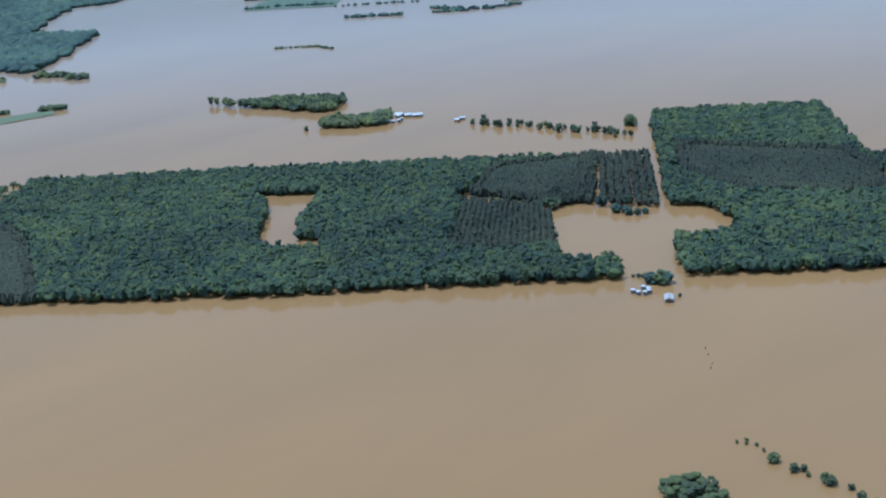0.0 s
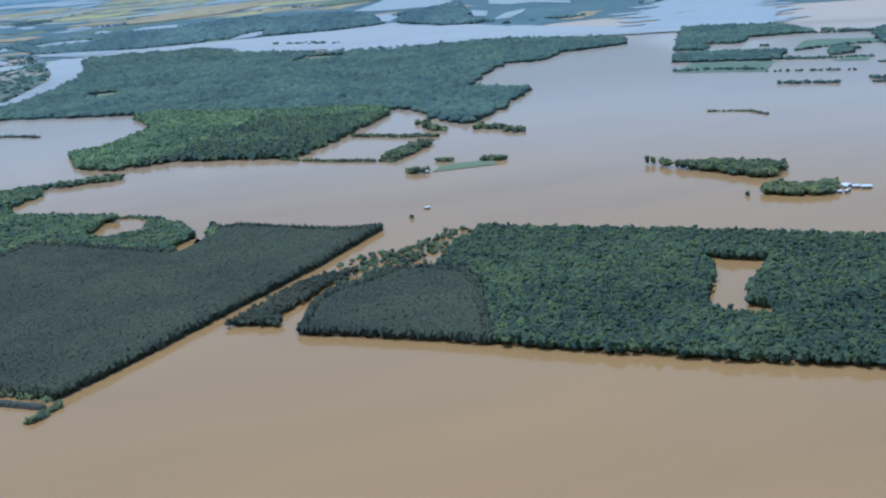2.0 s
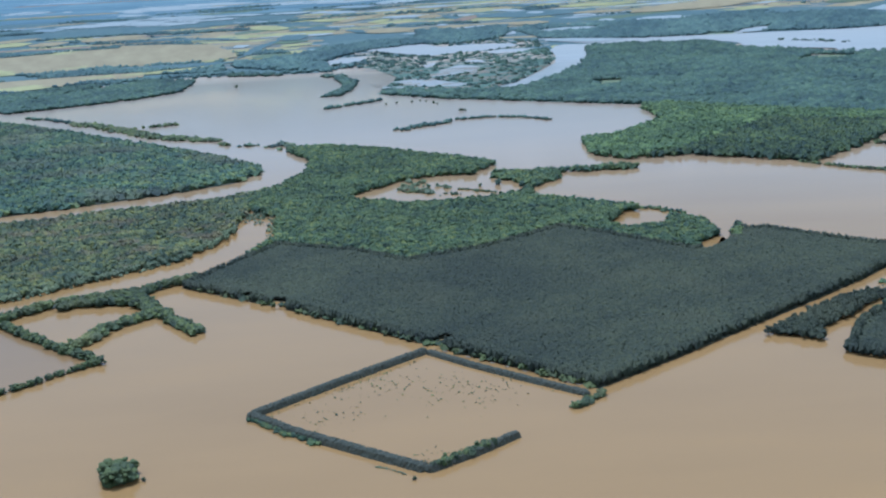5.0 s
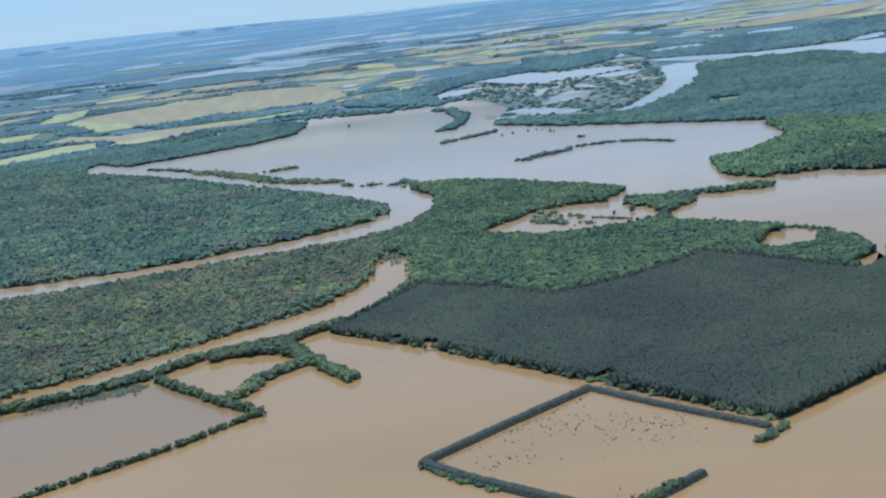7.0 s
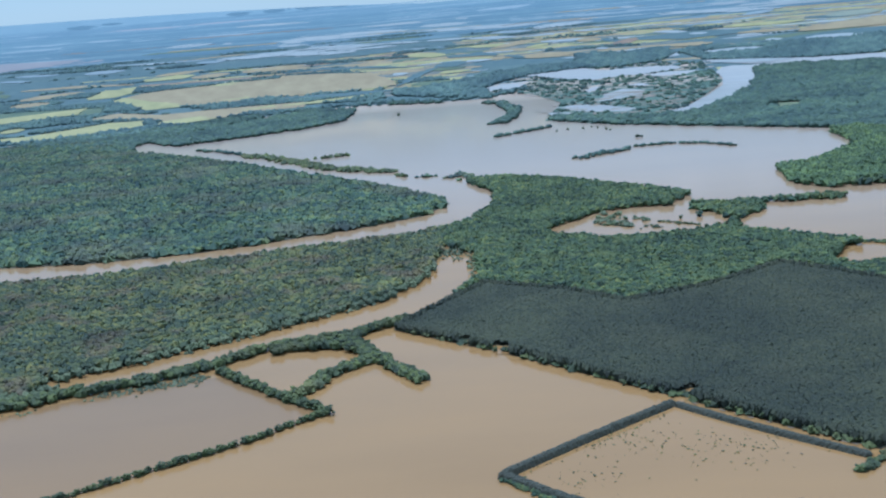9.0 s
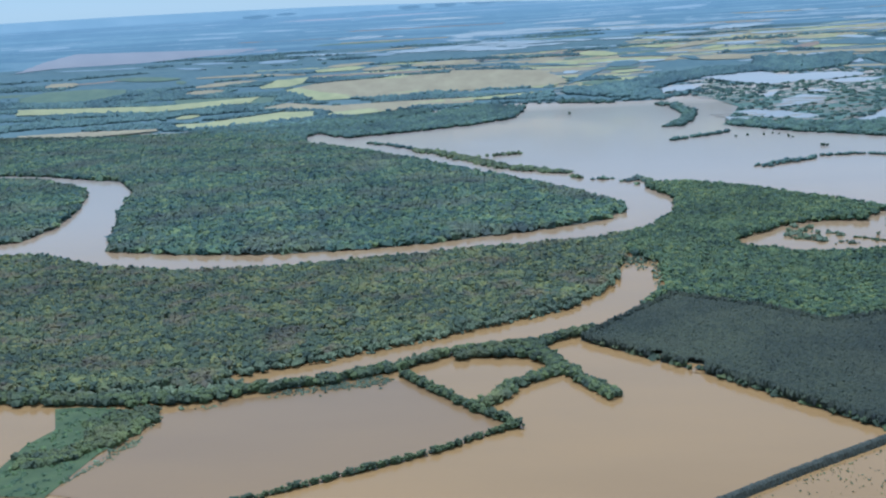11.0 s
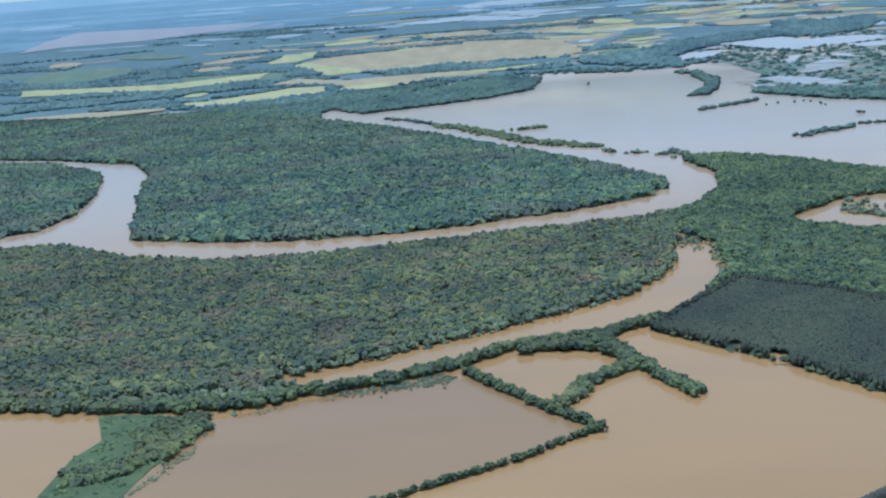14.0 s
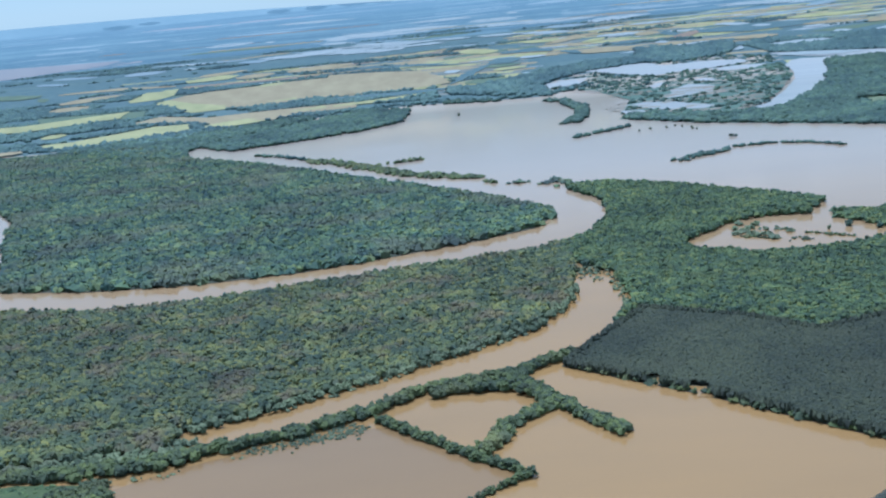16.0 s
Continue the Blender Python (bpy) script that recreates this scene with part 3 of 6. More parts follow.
LAKE_END_LOOP = [(0.80, 9.35), (0.93, 9.69), (1.18, 9.29), (1.51, 9.11), (1.81, 9.36), (2.14, 8.44), (2.30, 7.72), (1.19, 8.79)]
UP_B_LOOP = [(3.96, 13.58), (4.38, 15.12), (4.88, 15.61), (5.42, 16.14), (5.95, 16.33), (6.43, 15.70), (7.04, 15.66), (7.27, 15.15), (7.17, 14.41),
    (6.59, 13.05), (6.58, 12.89), (6.23, 12.71), (5.80, 12.76), (5.44, 12.96), (4.84, 13.21), (4.49, 13.37)]
UP_C_LOOP = [(6.69, 12.78), (7.45, 14.29), (8.11, 14.53), (8.80, 15.16), (7.79, 13.15), (7.37, 12.46), (7.14, 11.59), (6.90, 11.55), (6.67, 11.80)]
FAR_BELT_1 = [(-0.37, 12.57), (-0.34, 13.41), (-0.02, 13.32), (0.38, 13.92), (0.66, 14.63), (1.16, 15.06), (1.87, 15.48), (1.73, 14.31), (1.06, 13.83), (0.69, 13.11), (0.51, 12.53), (0.54, 11.68), (0.12, 11.91)]
FAR_BELT_2 = [(2.98, 15.53), (3.23, 16.44), (3.73, 16.05), (4.24, 16.06), (4.93, 15.84), (5.32, 15.42), (4.39, 12.72), (4.03, 12.94), (3.69, 13.3), (2.96, 13.74)]
FAR_BELT_3 = [(1.71, 15.18), (1.88, 16.66), (2.28, 16.67), (2.52, 16.29), (2.98, 16.88), (2.94, 15.6), (2.57, 14.46), (1.98, 13.96), (1.61, 14.32)]
MPOOL_D_LOOP = [(1.76, 11.68), (1.88, 11.79), (1.93, 11.58), (1.87, 11.39)]
MPOOL_E_LOOP = [(1.36, 11.53), (1.50, 11.90), (1.51, 11.60), (1.37, 11.20)]
BAND_A_LOOP = [(7.95, 36.57), (11.48, 39.79), (14.81, 43.83), (17.93, 42.32), (16.35, 38.52), (11.46, 33.35), (8.17, 29.34), (7.77, 32.20)]
BAND_B_LOOP = [(19.37, 43.69), (21.26, 43.99), (22.30, 42.66), (20.64, 39.34), (18.95, 39.12), (18.19, 40.51)]
BAND_C_LOOP = [(15.53, 31.44), (16.92, 32.11), (17.35, 31.03), (15.36, 27.47), (14.75, 28.16)]
BAND_D_LOOP = [(7.63, 33.50), (9.17, 33.62), (10.55, 32.84), (9.06, 28.17), (8.30, 29.07), (7.67, 29.40)]
BAND_E_LOOP = [(-3.31, 30.70), (-2.66, 35.49), (-1.17, 33.27), (-1.28, 28.85), (-1.14, 22.37), (-1.71, 23.73), (-2.46, 26.16)]
BAND_F_LOOP = [(3.05, 14.96), (3.45, 15.22), (3.84, 15.20), (3.78, 14.87), (3.32, 14.36)]
TAN_A_LOOP = [(2.18, 21.09), (4.13, 25.34), (6.04, 25.68), (8.54, 27.70), (10.59, 24.90), (11.14, 22.89), (9.64, 19.49), (7.73, 16.34),
    (6.42, 17.70), (5.25, 18.36), (4.25, 19.25), (2.70, 16.95), (1.79, 16.80)]
TAN_B_LOOP = [(-2.71, 19.60), (-2.01, 21.36), (-0.88, 20.94), (0.03, 20.01), (0.60, 16.70), (0.39, 14.33), (-0.32, 12.56), (-0.99, 12.70),
    (-1.85, 13.22)]
TAN_C_LOOP = [(0.57, 20.70), (2.19, 27.40), (4.05, 24.44), (6.46, 25.66), (8.09, 25.29), (6.39, 19.96), (4.68, 18.58), (3.49, 18.62), (2.20, 17.94),
    (1.07, 17.18)]
ARM_FILL_LOOP = [(1.04, 5.46), (1.08, 5.39), (1.11, 5.31), (1.17, 5.20), (1.19, 5.13), (1.29, 5.23), (1.36, 5.32), (1.34, 5.41), (1.28, 5.39),
    (1.40, 5.48), (1.55, 5.47), (1.69, 5.53), (1.68, 5.38), (1.52, 5.44), (1.29, 5.47), (1.14, 5.48)]
NOTCH_D_LOOP = [(1.63, 4.17), (1.68, 4.21), (1.77, 4.17), (1.71, 4.09), (1.63, 3.90), (1.59, 3.84), (1.57, 3.85), (1.62, 3.96)]
NOTCH_E_LOOP = [(1.49, 3.86), (1.55, 3.92), (1.62, 3.97), (1.62, 3.90), (1.58, 3.82), (1.50, 3.76)]
TAIL_LOOP = [(-3.36, 10.44), (-3.15, 10.77), (-2.70, 10.86), (-2.30, 10.99), (-1.97, 11.30), (-1.53, 11.66), (-1.46, 11.33), (-1.80, 10.71),
    (-2.03, 10.46), (-2.21, 9.98), (-2.24, 9.62), (-2.07, 9.22), (-2.36, 9.43)]
VILLCUT_LOOP = [(1.77, 2.97), (1.86, 3.02), (1.95, 3.04), (1.99, 2.96), (2.03, 2.95), (2.21, 3.17), (2.38, 3.41), (2.31, 3.42), (2.12, 3.29),
    (2.02, 3.22), (1.89, 3.15)]
THICKB_LOOP = [(-1.41, 3.15), (-1.37, 3.26), (-1.26, 3.19), (-1.25, 3.09), (-1.29, 2.99), (-1.33, 2.92), (-1.37, 2.87), (-1.47, 2.85), (-1.51, 2.93),
    (-1.40, 2.95), (-1.36, 3.03)]
CLEARING_A_LOOP = [(2.31, 9.03), (2.46, 9.29), (2.60, 9.21), (2.51, 8.93), (2.37, 8.89)]
CLEARING_B_LOOP = [(4.16, 9.88), (4.47, 10.22), (4.72, 9.99), (4.62, 9.72), (4.36, 9.69)]
YARD_GAP_LOOP = [(3.54, 3.20), (3.61, 3.12), (3.60, 3.04), (3.53, 3.06), (3.50, 3.13)]
ROW_GAP_LOOP = [(2.98, 1.95), (3.06, 1.82), (3.15, 1.90), (3.07, 2.04)]
MARSH_POOL_A = [(1.31, 10.40), (1.47, 11.01), (1.69, 11.36), (1.84, 11.02), (1.71, 10.58), (1.46, 10.44)]
MARSH_POOL_B = [(2.06, 12.73), (2.38, 12.84), (2.61, 12.73), (2.38, 12.31), (2.15, 12.33)]
MARSH_POOL_C = [(0.96, 10.13), (1.12, 10.25), (1.32, 10.07), (1.54, 9.63), (1.41, 9.49), (1.11, 9.73)]
RIVER_EAST = [(1.54, 9.13), (1.82, 9.40), (2.16, 10.18), (2.44, 10.92), (2.60, 11.63), (2.69, 12.31), (2.85, 12.78), (2.99, 12.94), (3.10, 12.82),
    (3.52, 12.86), (4.09, 12.59), (4.02, 12.39), (3.45, 12.58), (3.08, 12.46), (2.95, 11.88), (2.82, 11.35), (2.58, 10.58), (2.22, 9.82),
    (1.92, 9.29), (1.71, 9.07)]
FLOOD_3 = [(1.01, 13.85), (1.24, 14.15), (1.68, 14.23), (1.78, 13.66), (2.16, 13.71), (2.55, 13.53), (2.54, 13.15), (2.13, 12.80), (1.77, 12.68),
    (1.55, 12.51), (1.36, 12.88)]
FLOOD_4 = [(0.88, 9.79), (1.02, 9.69), (1.00, 9.44), (0.88, 9.53)]
FLOOD_5 = [(0.45, 12.47), (0.63, 12.89), (0.99, 13.09), (0.91, 12.58), (0.75, 12.21), (0.57, 12.18)]
FLOOD_6 = [(2.90, 13.89), (2.99, 13.97), (3.49, 13.45), (3.84, 13.18), (4.45, 13.04), (4.76, 12.97), (5.37, 12.80), (5.77, 12.68), (6.23, 12.71),
    (6.67, 12.84), (6.55, 12.42), (6.63, 11.73), (6.84, 11.55), (6.85, 10.77), (6.93, 10.86), (7.05, 10.05), (7.15, 9.38), (7.32, 8.59),
    (7.19, 8.42), (6.73, 8.77), (6.43, 9.09), (6.16, 9.61), (5.88, 9.83), (5.28, 9.82), (5.00, 10.02), (4.72, 10.28), (4.84, 10.64), (4.54, 10.96),
    (4.30, 11.37), (4.40, 11.81), (4.31, 12.43), (3.72, 12.70), (3.18, 12.96), (3.03, 13.33)]
FLOOD_9 = [(9.50, 11.68), (10.12, 12.08), (11.24, 12.85), (11.05, 11.95), (7.75, 8.15), (7.54, 8.36), (7.35, 8.63), (7.30, 9.30), (8.20, 10.20)]
FLOOD_10 = [(7.42, 15.52), (8.30, 16.66), (8.98, 17.64), (9.03, 16.77), (8.98, 15.59), (8.65, 15.09), (8.30, 14.75), (8.01, 14.92), (7.66, 14.97)]
FLOOD_11 = [(7.18, 14.37), (7.36, 14.31), (7.06, 13.57), (6.67, 13.03), (6.71, 13.29)]
FLOOD_12 = [(9.73, 15.89), (9.59, 15.27), (9.25, 14.38), (9.24, 13.19), (9.00, 12.84), (8.95, 13.61), (8.67, 13.72), (8.70, 14.22)]
FLOOD_13 = [(7.98, 13.44), (7.97, 13.03), (7.53, 12.31), (7.49, 12.55)]
FLOOD_14 = [(7.28, 11.79), (7.91, 12.53), (8.31, 12.73), (7.95, 12.23), (7.45, 11.74)]
FLOOD_15 = [(4.79, 13.03), (5.10, 13.55), (5.48, 13.82), (5.24, 13.25), (4.94, 13.00)]
FLOOD_16 = [(3.17, 15.39), (3.63, 15.56), (3.94, 15.40), (3.83, 14.99), (3.47, 14.96), (3.16, 14.83)]
TRACK_LOOP = [(2.92, 1.97), (3.02, 1.74), (3.09, 1.81), (2.99, 2.03)]
STRIP_LOOP = [(3.04, 1.77), (3.21, 1.47), (3.62, 1.80), (3.50, 1.98)]

NOTCH_LOOP = [(0.49, 2.97), (0.53, 2.94), (0.60, 3.02), (0.575, 3.05)]
FLOORS = (("forest_floor_pine", PINE_LOOP), ("forest_floor_mixed", None), ("forest_floor_bend", LOOP_LOOP), ("forest_floor_west", WEST_LOOP), ("forest_floor_river", BOTTOM_LOOP))
for name, loop in FLOORS:
    if loop:
        tagged(patch(name, loop, LITTER, 0.001), "shaded leaf litter under the trees", "forest floor", kind="structure")

for name, loop in (("flood_22", NOTCH_D_LOOP), ("flood_23", NOTCH_E_LOOP), ("flood_24", NOTCH_LOOP), ("flood_25", NOTCH_B_LOOP), ("flood_26", NOTCH_C_LOOP)):
    tagged(patch(name, loop, WATER, 0.0016), "small opening of flood water at the plantation's edge", "flood water", kind="structure")
canopy("pine_plantation", scattered(PINE_LOOP, 0.0090, (NOTCH_LOOP, NOTCH_B_LOOP, NOTCH_C_LOOP, NOTCH_D_LOOP, NOTCH_E_LOOP), radians(40), 0.4, 0.004, wavy=0.1), PINE, 0.0094, 0.0195, 1, "dense dark pine plantation standing in flood water", "plantation", 0.16, PINE_LOOP)
canopy("pine_edge", along([(-0.15, 3.82), (0.14, 3.50), (0.50, 3.04), (0.69, 2.79), (0.86, 2.57)], 0.014, 0.006, 0.25), HEDGE, 0.014, 0.014, 2, "dark broadleaf fringe along the plantation's edge", "thicket", 0.5)
mixed_places = scattered(MIXED_LOOP, 0.0178, (SWAMP_LOOP, GLADE_LOOP, NOTCH_D_LOOP, NOTCH_E_LOOP))
canopy("mixed_wood", mixed_places[mixed_places[:, 1] < 4.5], MIDDLE, 0.018, 0.025, 3, "green broadleaf wood beside the pine plantation")
canopy("mixed_wood", mixed_places[mixed_places[:, 1] >= 4.5], MIDDLE, 0.019, 0.025, 2, "green broadleaf wood between river and lake")
canopy("bend_wood", scattered(LOOP_LOOP, 0.0275), BROAD, 0.028, 0.026, 2, "dense broadleaf wood inside the river bend", spread=0.5)
canopy("west_wood", scattered(WEST_LOOP, 0.026), BROAD, 0.027, 0.026, 2, "broadleaf wood behind the river bend", spread=0.5)
river_places = scattered(BOTTOM_LOOP, 0.0192, (), thin=0.04)
canopy("river_wood", river_places[river_places[:, 1] < 4.4], BOTTOM, 0.0195, 0.025, 3, "mottled bottomland wood along the inlet", spread=0.5)
canopy("river_wood", river_places[river_places[:, 1] >= 4.4], BOTTOM, 0.0205, 0.025, 2, "mottled bottomland wood along the river", spread=0.5)
canopy("cluster_wood", scattered(CLUSTER_LOOP, 0.014), HEDGE, 0.017, 0.022, 3, "thick clump of trees where the hedges meet")
canopy("belt_wood", np.concatenate([along([(-0.140, 3.922), (-0.289, 3.793), (-0.519, 3.727), (-0.681, 3.577), (-0.833, 3.481), (-0.945, 3.432), (-1.078, 3.404), (-1.160, 3.363)], 0.0045, 0.011),
                                    along([(-1.088, 3.369), (-1.263, 3.328), (-1.522, 3.341), (-2.025, 3.408)], 0.0032, 0.016)]), HEDGE, 0.0175, 0.022, 3, "belt of dark trees along the inlet")
canopy("road_wood", scattered(ROAD_LOOP, 0.0120, thin=0.05), PINE, 0.0112, 0.019, 3, "strip of dark wood beside the flooded road")
canopy("west_plantation", scattered(W_PINE_LOOP, 0.0095, (), radians(50), 0.4, wavy=0.1), PINE, 0.0098, 0.021, 1, "dark pine plantation at the wood's edge", "plantation", 0.2, W_PINE_LOOP)
canopy("main_wood", scattered(MAIN_LOOP, 0.0150, (W_PINE_LOOP, POND_LOOP, ROWS_LOOP, UPPER_PINE_LOOP, STRIP_LOOP, VILLCUT_LOOP, ROW_GAP_LOOP, TRACK_LOOP), wavy=0.3), DEEP, 0.0150, 0.026, 3, "large broadleaf wood with a flooded clearing")
tagged(patch("plantation_floor", ROWS_LOOP, LITTER, 0.001), "brown needle litter between the rows", "forest floor", kind="structure")
rows = np.concatenate([along([(2.62 + 0.16 * k / 18, 1.70 - 0.21 * k / 18), (2.93 + 0.09 * k / 18, 1.96 - 0.25 * k / 18)], 0.0065, 0.0014, 0.05) for k in range(19)] + [along([(2.925, 1.955), (3.015, 1.735)], 0.007, 0.004), along([(2.945, 1.975), (3.035, 1.755)], 0.007, 0.004)])
canopy("row_plantation", rows[inside(rows, ROWS_LOOP) | inside(rows, TRACK_LOOP)], PINE, 0.0086, 0.016, 1, "young pine plantation with open rows", "plantation", 0.25)
canopy("upper_plantation", scattered(UPPER_PINE_LOOP, 0.0104, (), radians(35), 0.35), PINE, 0.0092, 0.022, 1, "dark pine plantation beside the wood", "plantation", 0.16, UPPER_PINE_LOOP)
canopy("east_wood", scattered(EAST_LOOP, 0.0150, (EAST_PINE_LOOP,), wavy=0.3), DEEP, 0.0150, 0.026, 3, "broadleaf wood beside the flooded yard")
canopy("east_plantation", scattered(EAST_PINE_LOOP, 0.0110, (), radians(35), 0.35), PINE, 0.0098, 0.024, 1, "dark pines inside the broadleaf wood", "plantation", 0.16, EAST_PINE_LOOP)
canopy("island_wood", scattered(ISLE_LOOP, 0.018), HEDGE, 0.018, 0.028, 3, "wooded island in the flood")
canopy("yard_wood", scattered(YARD_LOOP, 0.018, (YARD_GAP_LOOP,), thin=0.08), HEDGE, 0.02, 0.026, 3, "trees round a flooded farmyard")
canopy("green_wood", scattered(GREEN_LOOP, 0.024, wavy=0.35), BRIGHT, 0.023, 0.028, 2, "bright green wood on the lake's shore", spread=0.5)
canopy("front_wood", scattered(FRONT_LOOP, 0.024, wavy=0.35), DEEP, 0.024, 0.028, 2, "dark green wood behind the flooded field", spread=0.5)
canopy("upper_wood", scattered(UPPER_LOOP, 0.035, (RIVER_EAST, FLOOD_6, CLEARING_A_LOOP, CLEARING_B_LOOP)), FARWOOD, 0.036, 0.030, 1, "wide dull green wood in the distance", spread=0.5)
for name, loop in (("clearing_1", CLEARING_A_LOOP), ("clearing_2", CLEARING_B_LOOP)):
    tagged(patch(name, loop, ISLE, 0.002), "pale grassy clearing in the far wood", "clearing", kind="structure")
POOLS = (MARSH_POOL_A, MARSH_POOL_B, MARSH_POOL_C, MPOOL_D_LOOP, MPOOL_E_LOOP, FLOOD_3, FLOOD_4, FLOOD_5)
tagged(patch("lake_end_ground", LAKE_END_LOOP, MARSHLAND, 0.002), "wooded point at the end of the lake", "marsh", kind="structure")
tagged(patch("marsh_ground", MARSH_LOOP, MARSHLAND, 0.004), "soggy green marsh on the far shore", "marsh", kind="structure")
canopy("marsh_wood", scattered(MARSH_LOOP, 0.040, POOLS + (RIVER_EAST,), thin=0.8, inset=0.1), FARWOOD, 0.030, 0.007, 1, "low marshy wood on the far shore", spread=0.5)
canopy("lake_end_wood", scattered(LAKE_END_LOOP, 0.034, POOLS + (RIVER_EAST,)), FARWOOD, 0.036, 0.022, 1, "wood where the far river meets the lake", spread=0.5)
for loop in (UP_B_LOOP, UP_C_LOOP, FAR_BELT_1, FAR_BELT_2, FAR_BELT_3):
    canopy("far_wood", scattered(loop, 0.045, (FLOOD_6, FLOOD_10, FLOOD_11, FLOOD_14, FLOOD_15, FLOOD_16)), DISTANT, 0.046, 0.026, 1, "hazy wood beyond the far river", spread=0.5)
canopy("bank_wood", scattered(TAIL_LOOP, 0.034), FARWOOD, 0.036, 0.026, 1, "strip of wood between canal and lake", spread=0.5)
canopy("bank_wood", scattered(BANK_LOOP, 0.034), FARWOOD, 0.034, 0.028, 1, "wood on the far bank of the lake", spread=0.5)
canopy("arm_wood", np.concatenate([along([(1.08, 5.53), (1.23, 5.46), (1.41, 5.47), (1.72, 5.44)], 0.008, 0.016), scattered(ARM_FILL_LOOP, 0.018)]), MIDDLE, 0.02, 0.022, 2, "low trees on a spit in the lake")
for name, loop in (("far_wood", WOOD_E1_LOOP), ("far_wood", WOOD_E2_LOOP), ("far_wood", WOOD_E3_LOOP), ("far_wood", WOOD_E4_LOOP), ("far_wood", WOOD_E5_LOOP), ("far_wood", WOOD_E6_LOOP), ("far_wood", WOOD_E7_LOOP)):
    canopy(name, scattered(loop, 0.03, inset=0.1), FARWOOD, 0.032, 0.026, 1, "dark wood far across the flood", spread=0.5)
canopy("pond_wood", scattered(POND_WOOD_LOOP, 0.02), HEDGE, 0.022, 0.024, 2, "dark trees between flooded fields")
canopy("thicket", scattered(THICKET_LOOP, 0.016), HEDGE, 0.016, 0.018, 3, "dark thicket at the edge of the meadow", "thicket")
canopy("thicket", scattered(THICKB_LOOP, 0.014), HEDGE, 0.014, 0.014, 3, "dark thicket along the meadow's wet edge", "thicket", 0.5)
canopy("shore_reeds", along([(-1.233, 3.044), (-1.254, 2.944), (-1.285, 2.844), (-1.316, 2.764)], 0.003, 0.008), WILLOW, 0.005, 0.003, 2, "pale reeds along the drowned shore", "reeds", 0.5)
canopy("scrub", scattered(SCRUB_LOOP, 0.0075, thin=0.5), WILLOW, 0.0048, 0.004, 2, "low green scrub in shallow water", "scrub")
canopy("bank_willows", np.concatenate([along([(-1.573, 3.53), (-1.139, 3.555), (-0.965, 3.645), (-0.775, 3.783), (-0.585, 3.913), (-0.395, 4.075), (-0.217, 4.218), (-0.085, 4.475), (-0.035, 4.69)], 0.006, 0.010, 0.12)]), WILLOW, 0.012, 0.018, 3, "pale green willows along the flooded bank", "willows")
canopy("willow_scrub", scattered([(-1.088, 3.510), (-1.108, 3.390), (-1.314, 3.340), (-2.046, 3.409), (-2.045, 3.541), (-1.521, 3.483)], 0.013, thin=0.25), WILLOW, 0.011, 0.014, 2, "pale willow scrub in shallow water", "willows")
tagged(patch("meadow", MEADOW_LOOP, GRASS, 0.002), "green overgrown meadow above the water", "meadow", kind="structure")
canopy("meadow_scrub", scattered(MEADOW_LOOP, 0.012, thin=0.72), BRIGHT, 0.008, 0.004, 2, "green scrub over the meadow", "scrub")
tagged(patch("meadow_far", MEAD_E_LOOP, ISLE, 0.002), "grassy island meadow in the flood", "meadow", kind="structure")
for name, loop in (("meadow_far_1", GRASS_E1_LOOP), ("meadow_far_2", GRASS_E2_LOOP)):
    tagged(patch(name, loop, PASTURE, 0.002, 0.01), "dull green meadow in the far flood", "meadow", kind="structure")
tagged(patch("field_far", FIELD_E_LOOP, PASTURE, 0.002), "dull green field above the flood", "field", kind="structure")

tagged(patch("track", [(3.005, 2.005), (3.09, 1.855), (3.115, 1.875), (3.03, 2.025)], DRIFT, 0.0016, 0.003), "pale track between two plantations", "track", kind="structure")
tagged(patch("track_side", [(2.985, 2.02), (3.0, 2.03), (2.745, 1.815), (2.735, 1.825)], DRIFT, 0.0016, 0.002), "pale track beside the young plantation", "track", kind="structure")
canopy("gap_brush", scattered(ROW_GAP_LOOP, 0.012, thin=0.3), WILLOW, 0.006, 0.004, 2, "pale brush in a gap of the plantation", "bushes", 0.5)
canopy("upper_plantation", scattered([(3.04, 1.77), (3.115, 1.65), (3.50, 1.945), (3.50, 1.98)], 0.0104, (), radians(35), 0.35), PINE, 0.0092, 0.022, 1, "dark pine plantation beside the flooded rows", "plantation", 0.16)
# rows of pines with water between them
rows = [along([(3.125 + 0.055 * k / 6, 1.63 - 0.13 * k / 6), (3.515 + 0.075 * k / 6, 1.945 - 0.10 * k / 6)], 0.007, 0.0026) for k in range(7)]
for row in rows:
    canopy("pine_row", row, PINE, 0.0105, 0.020, 1, "long row of pines standing in water", "plantation", 0.2)

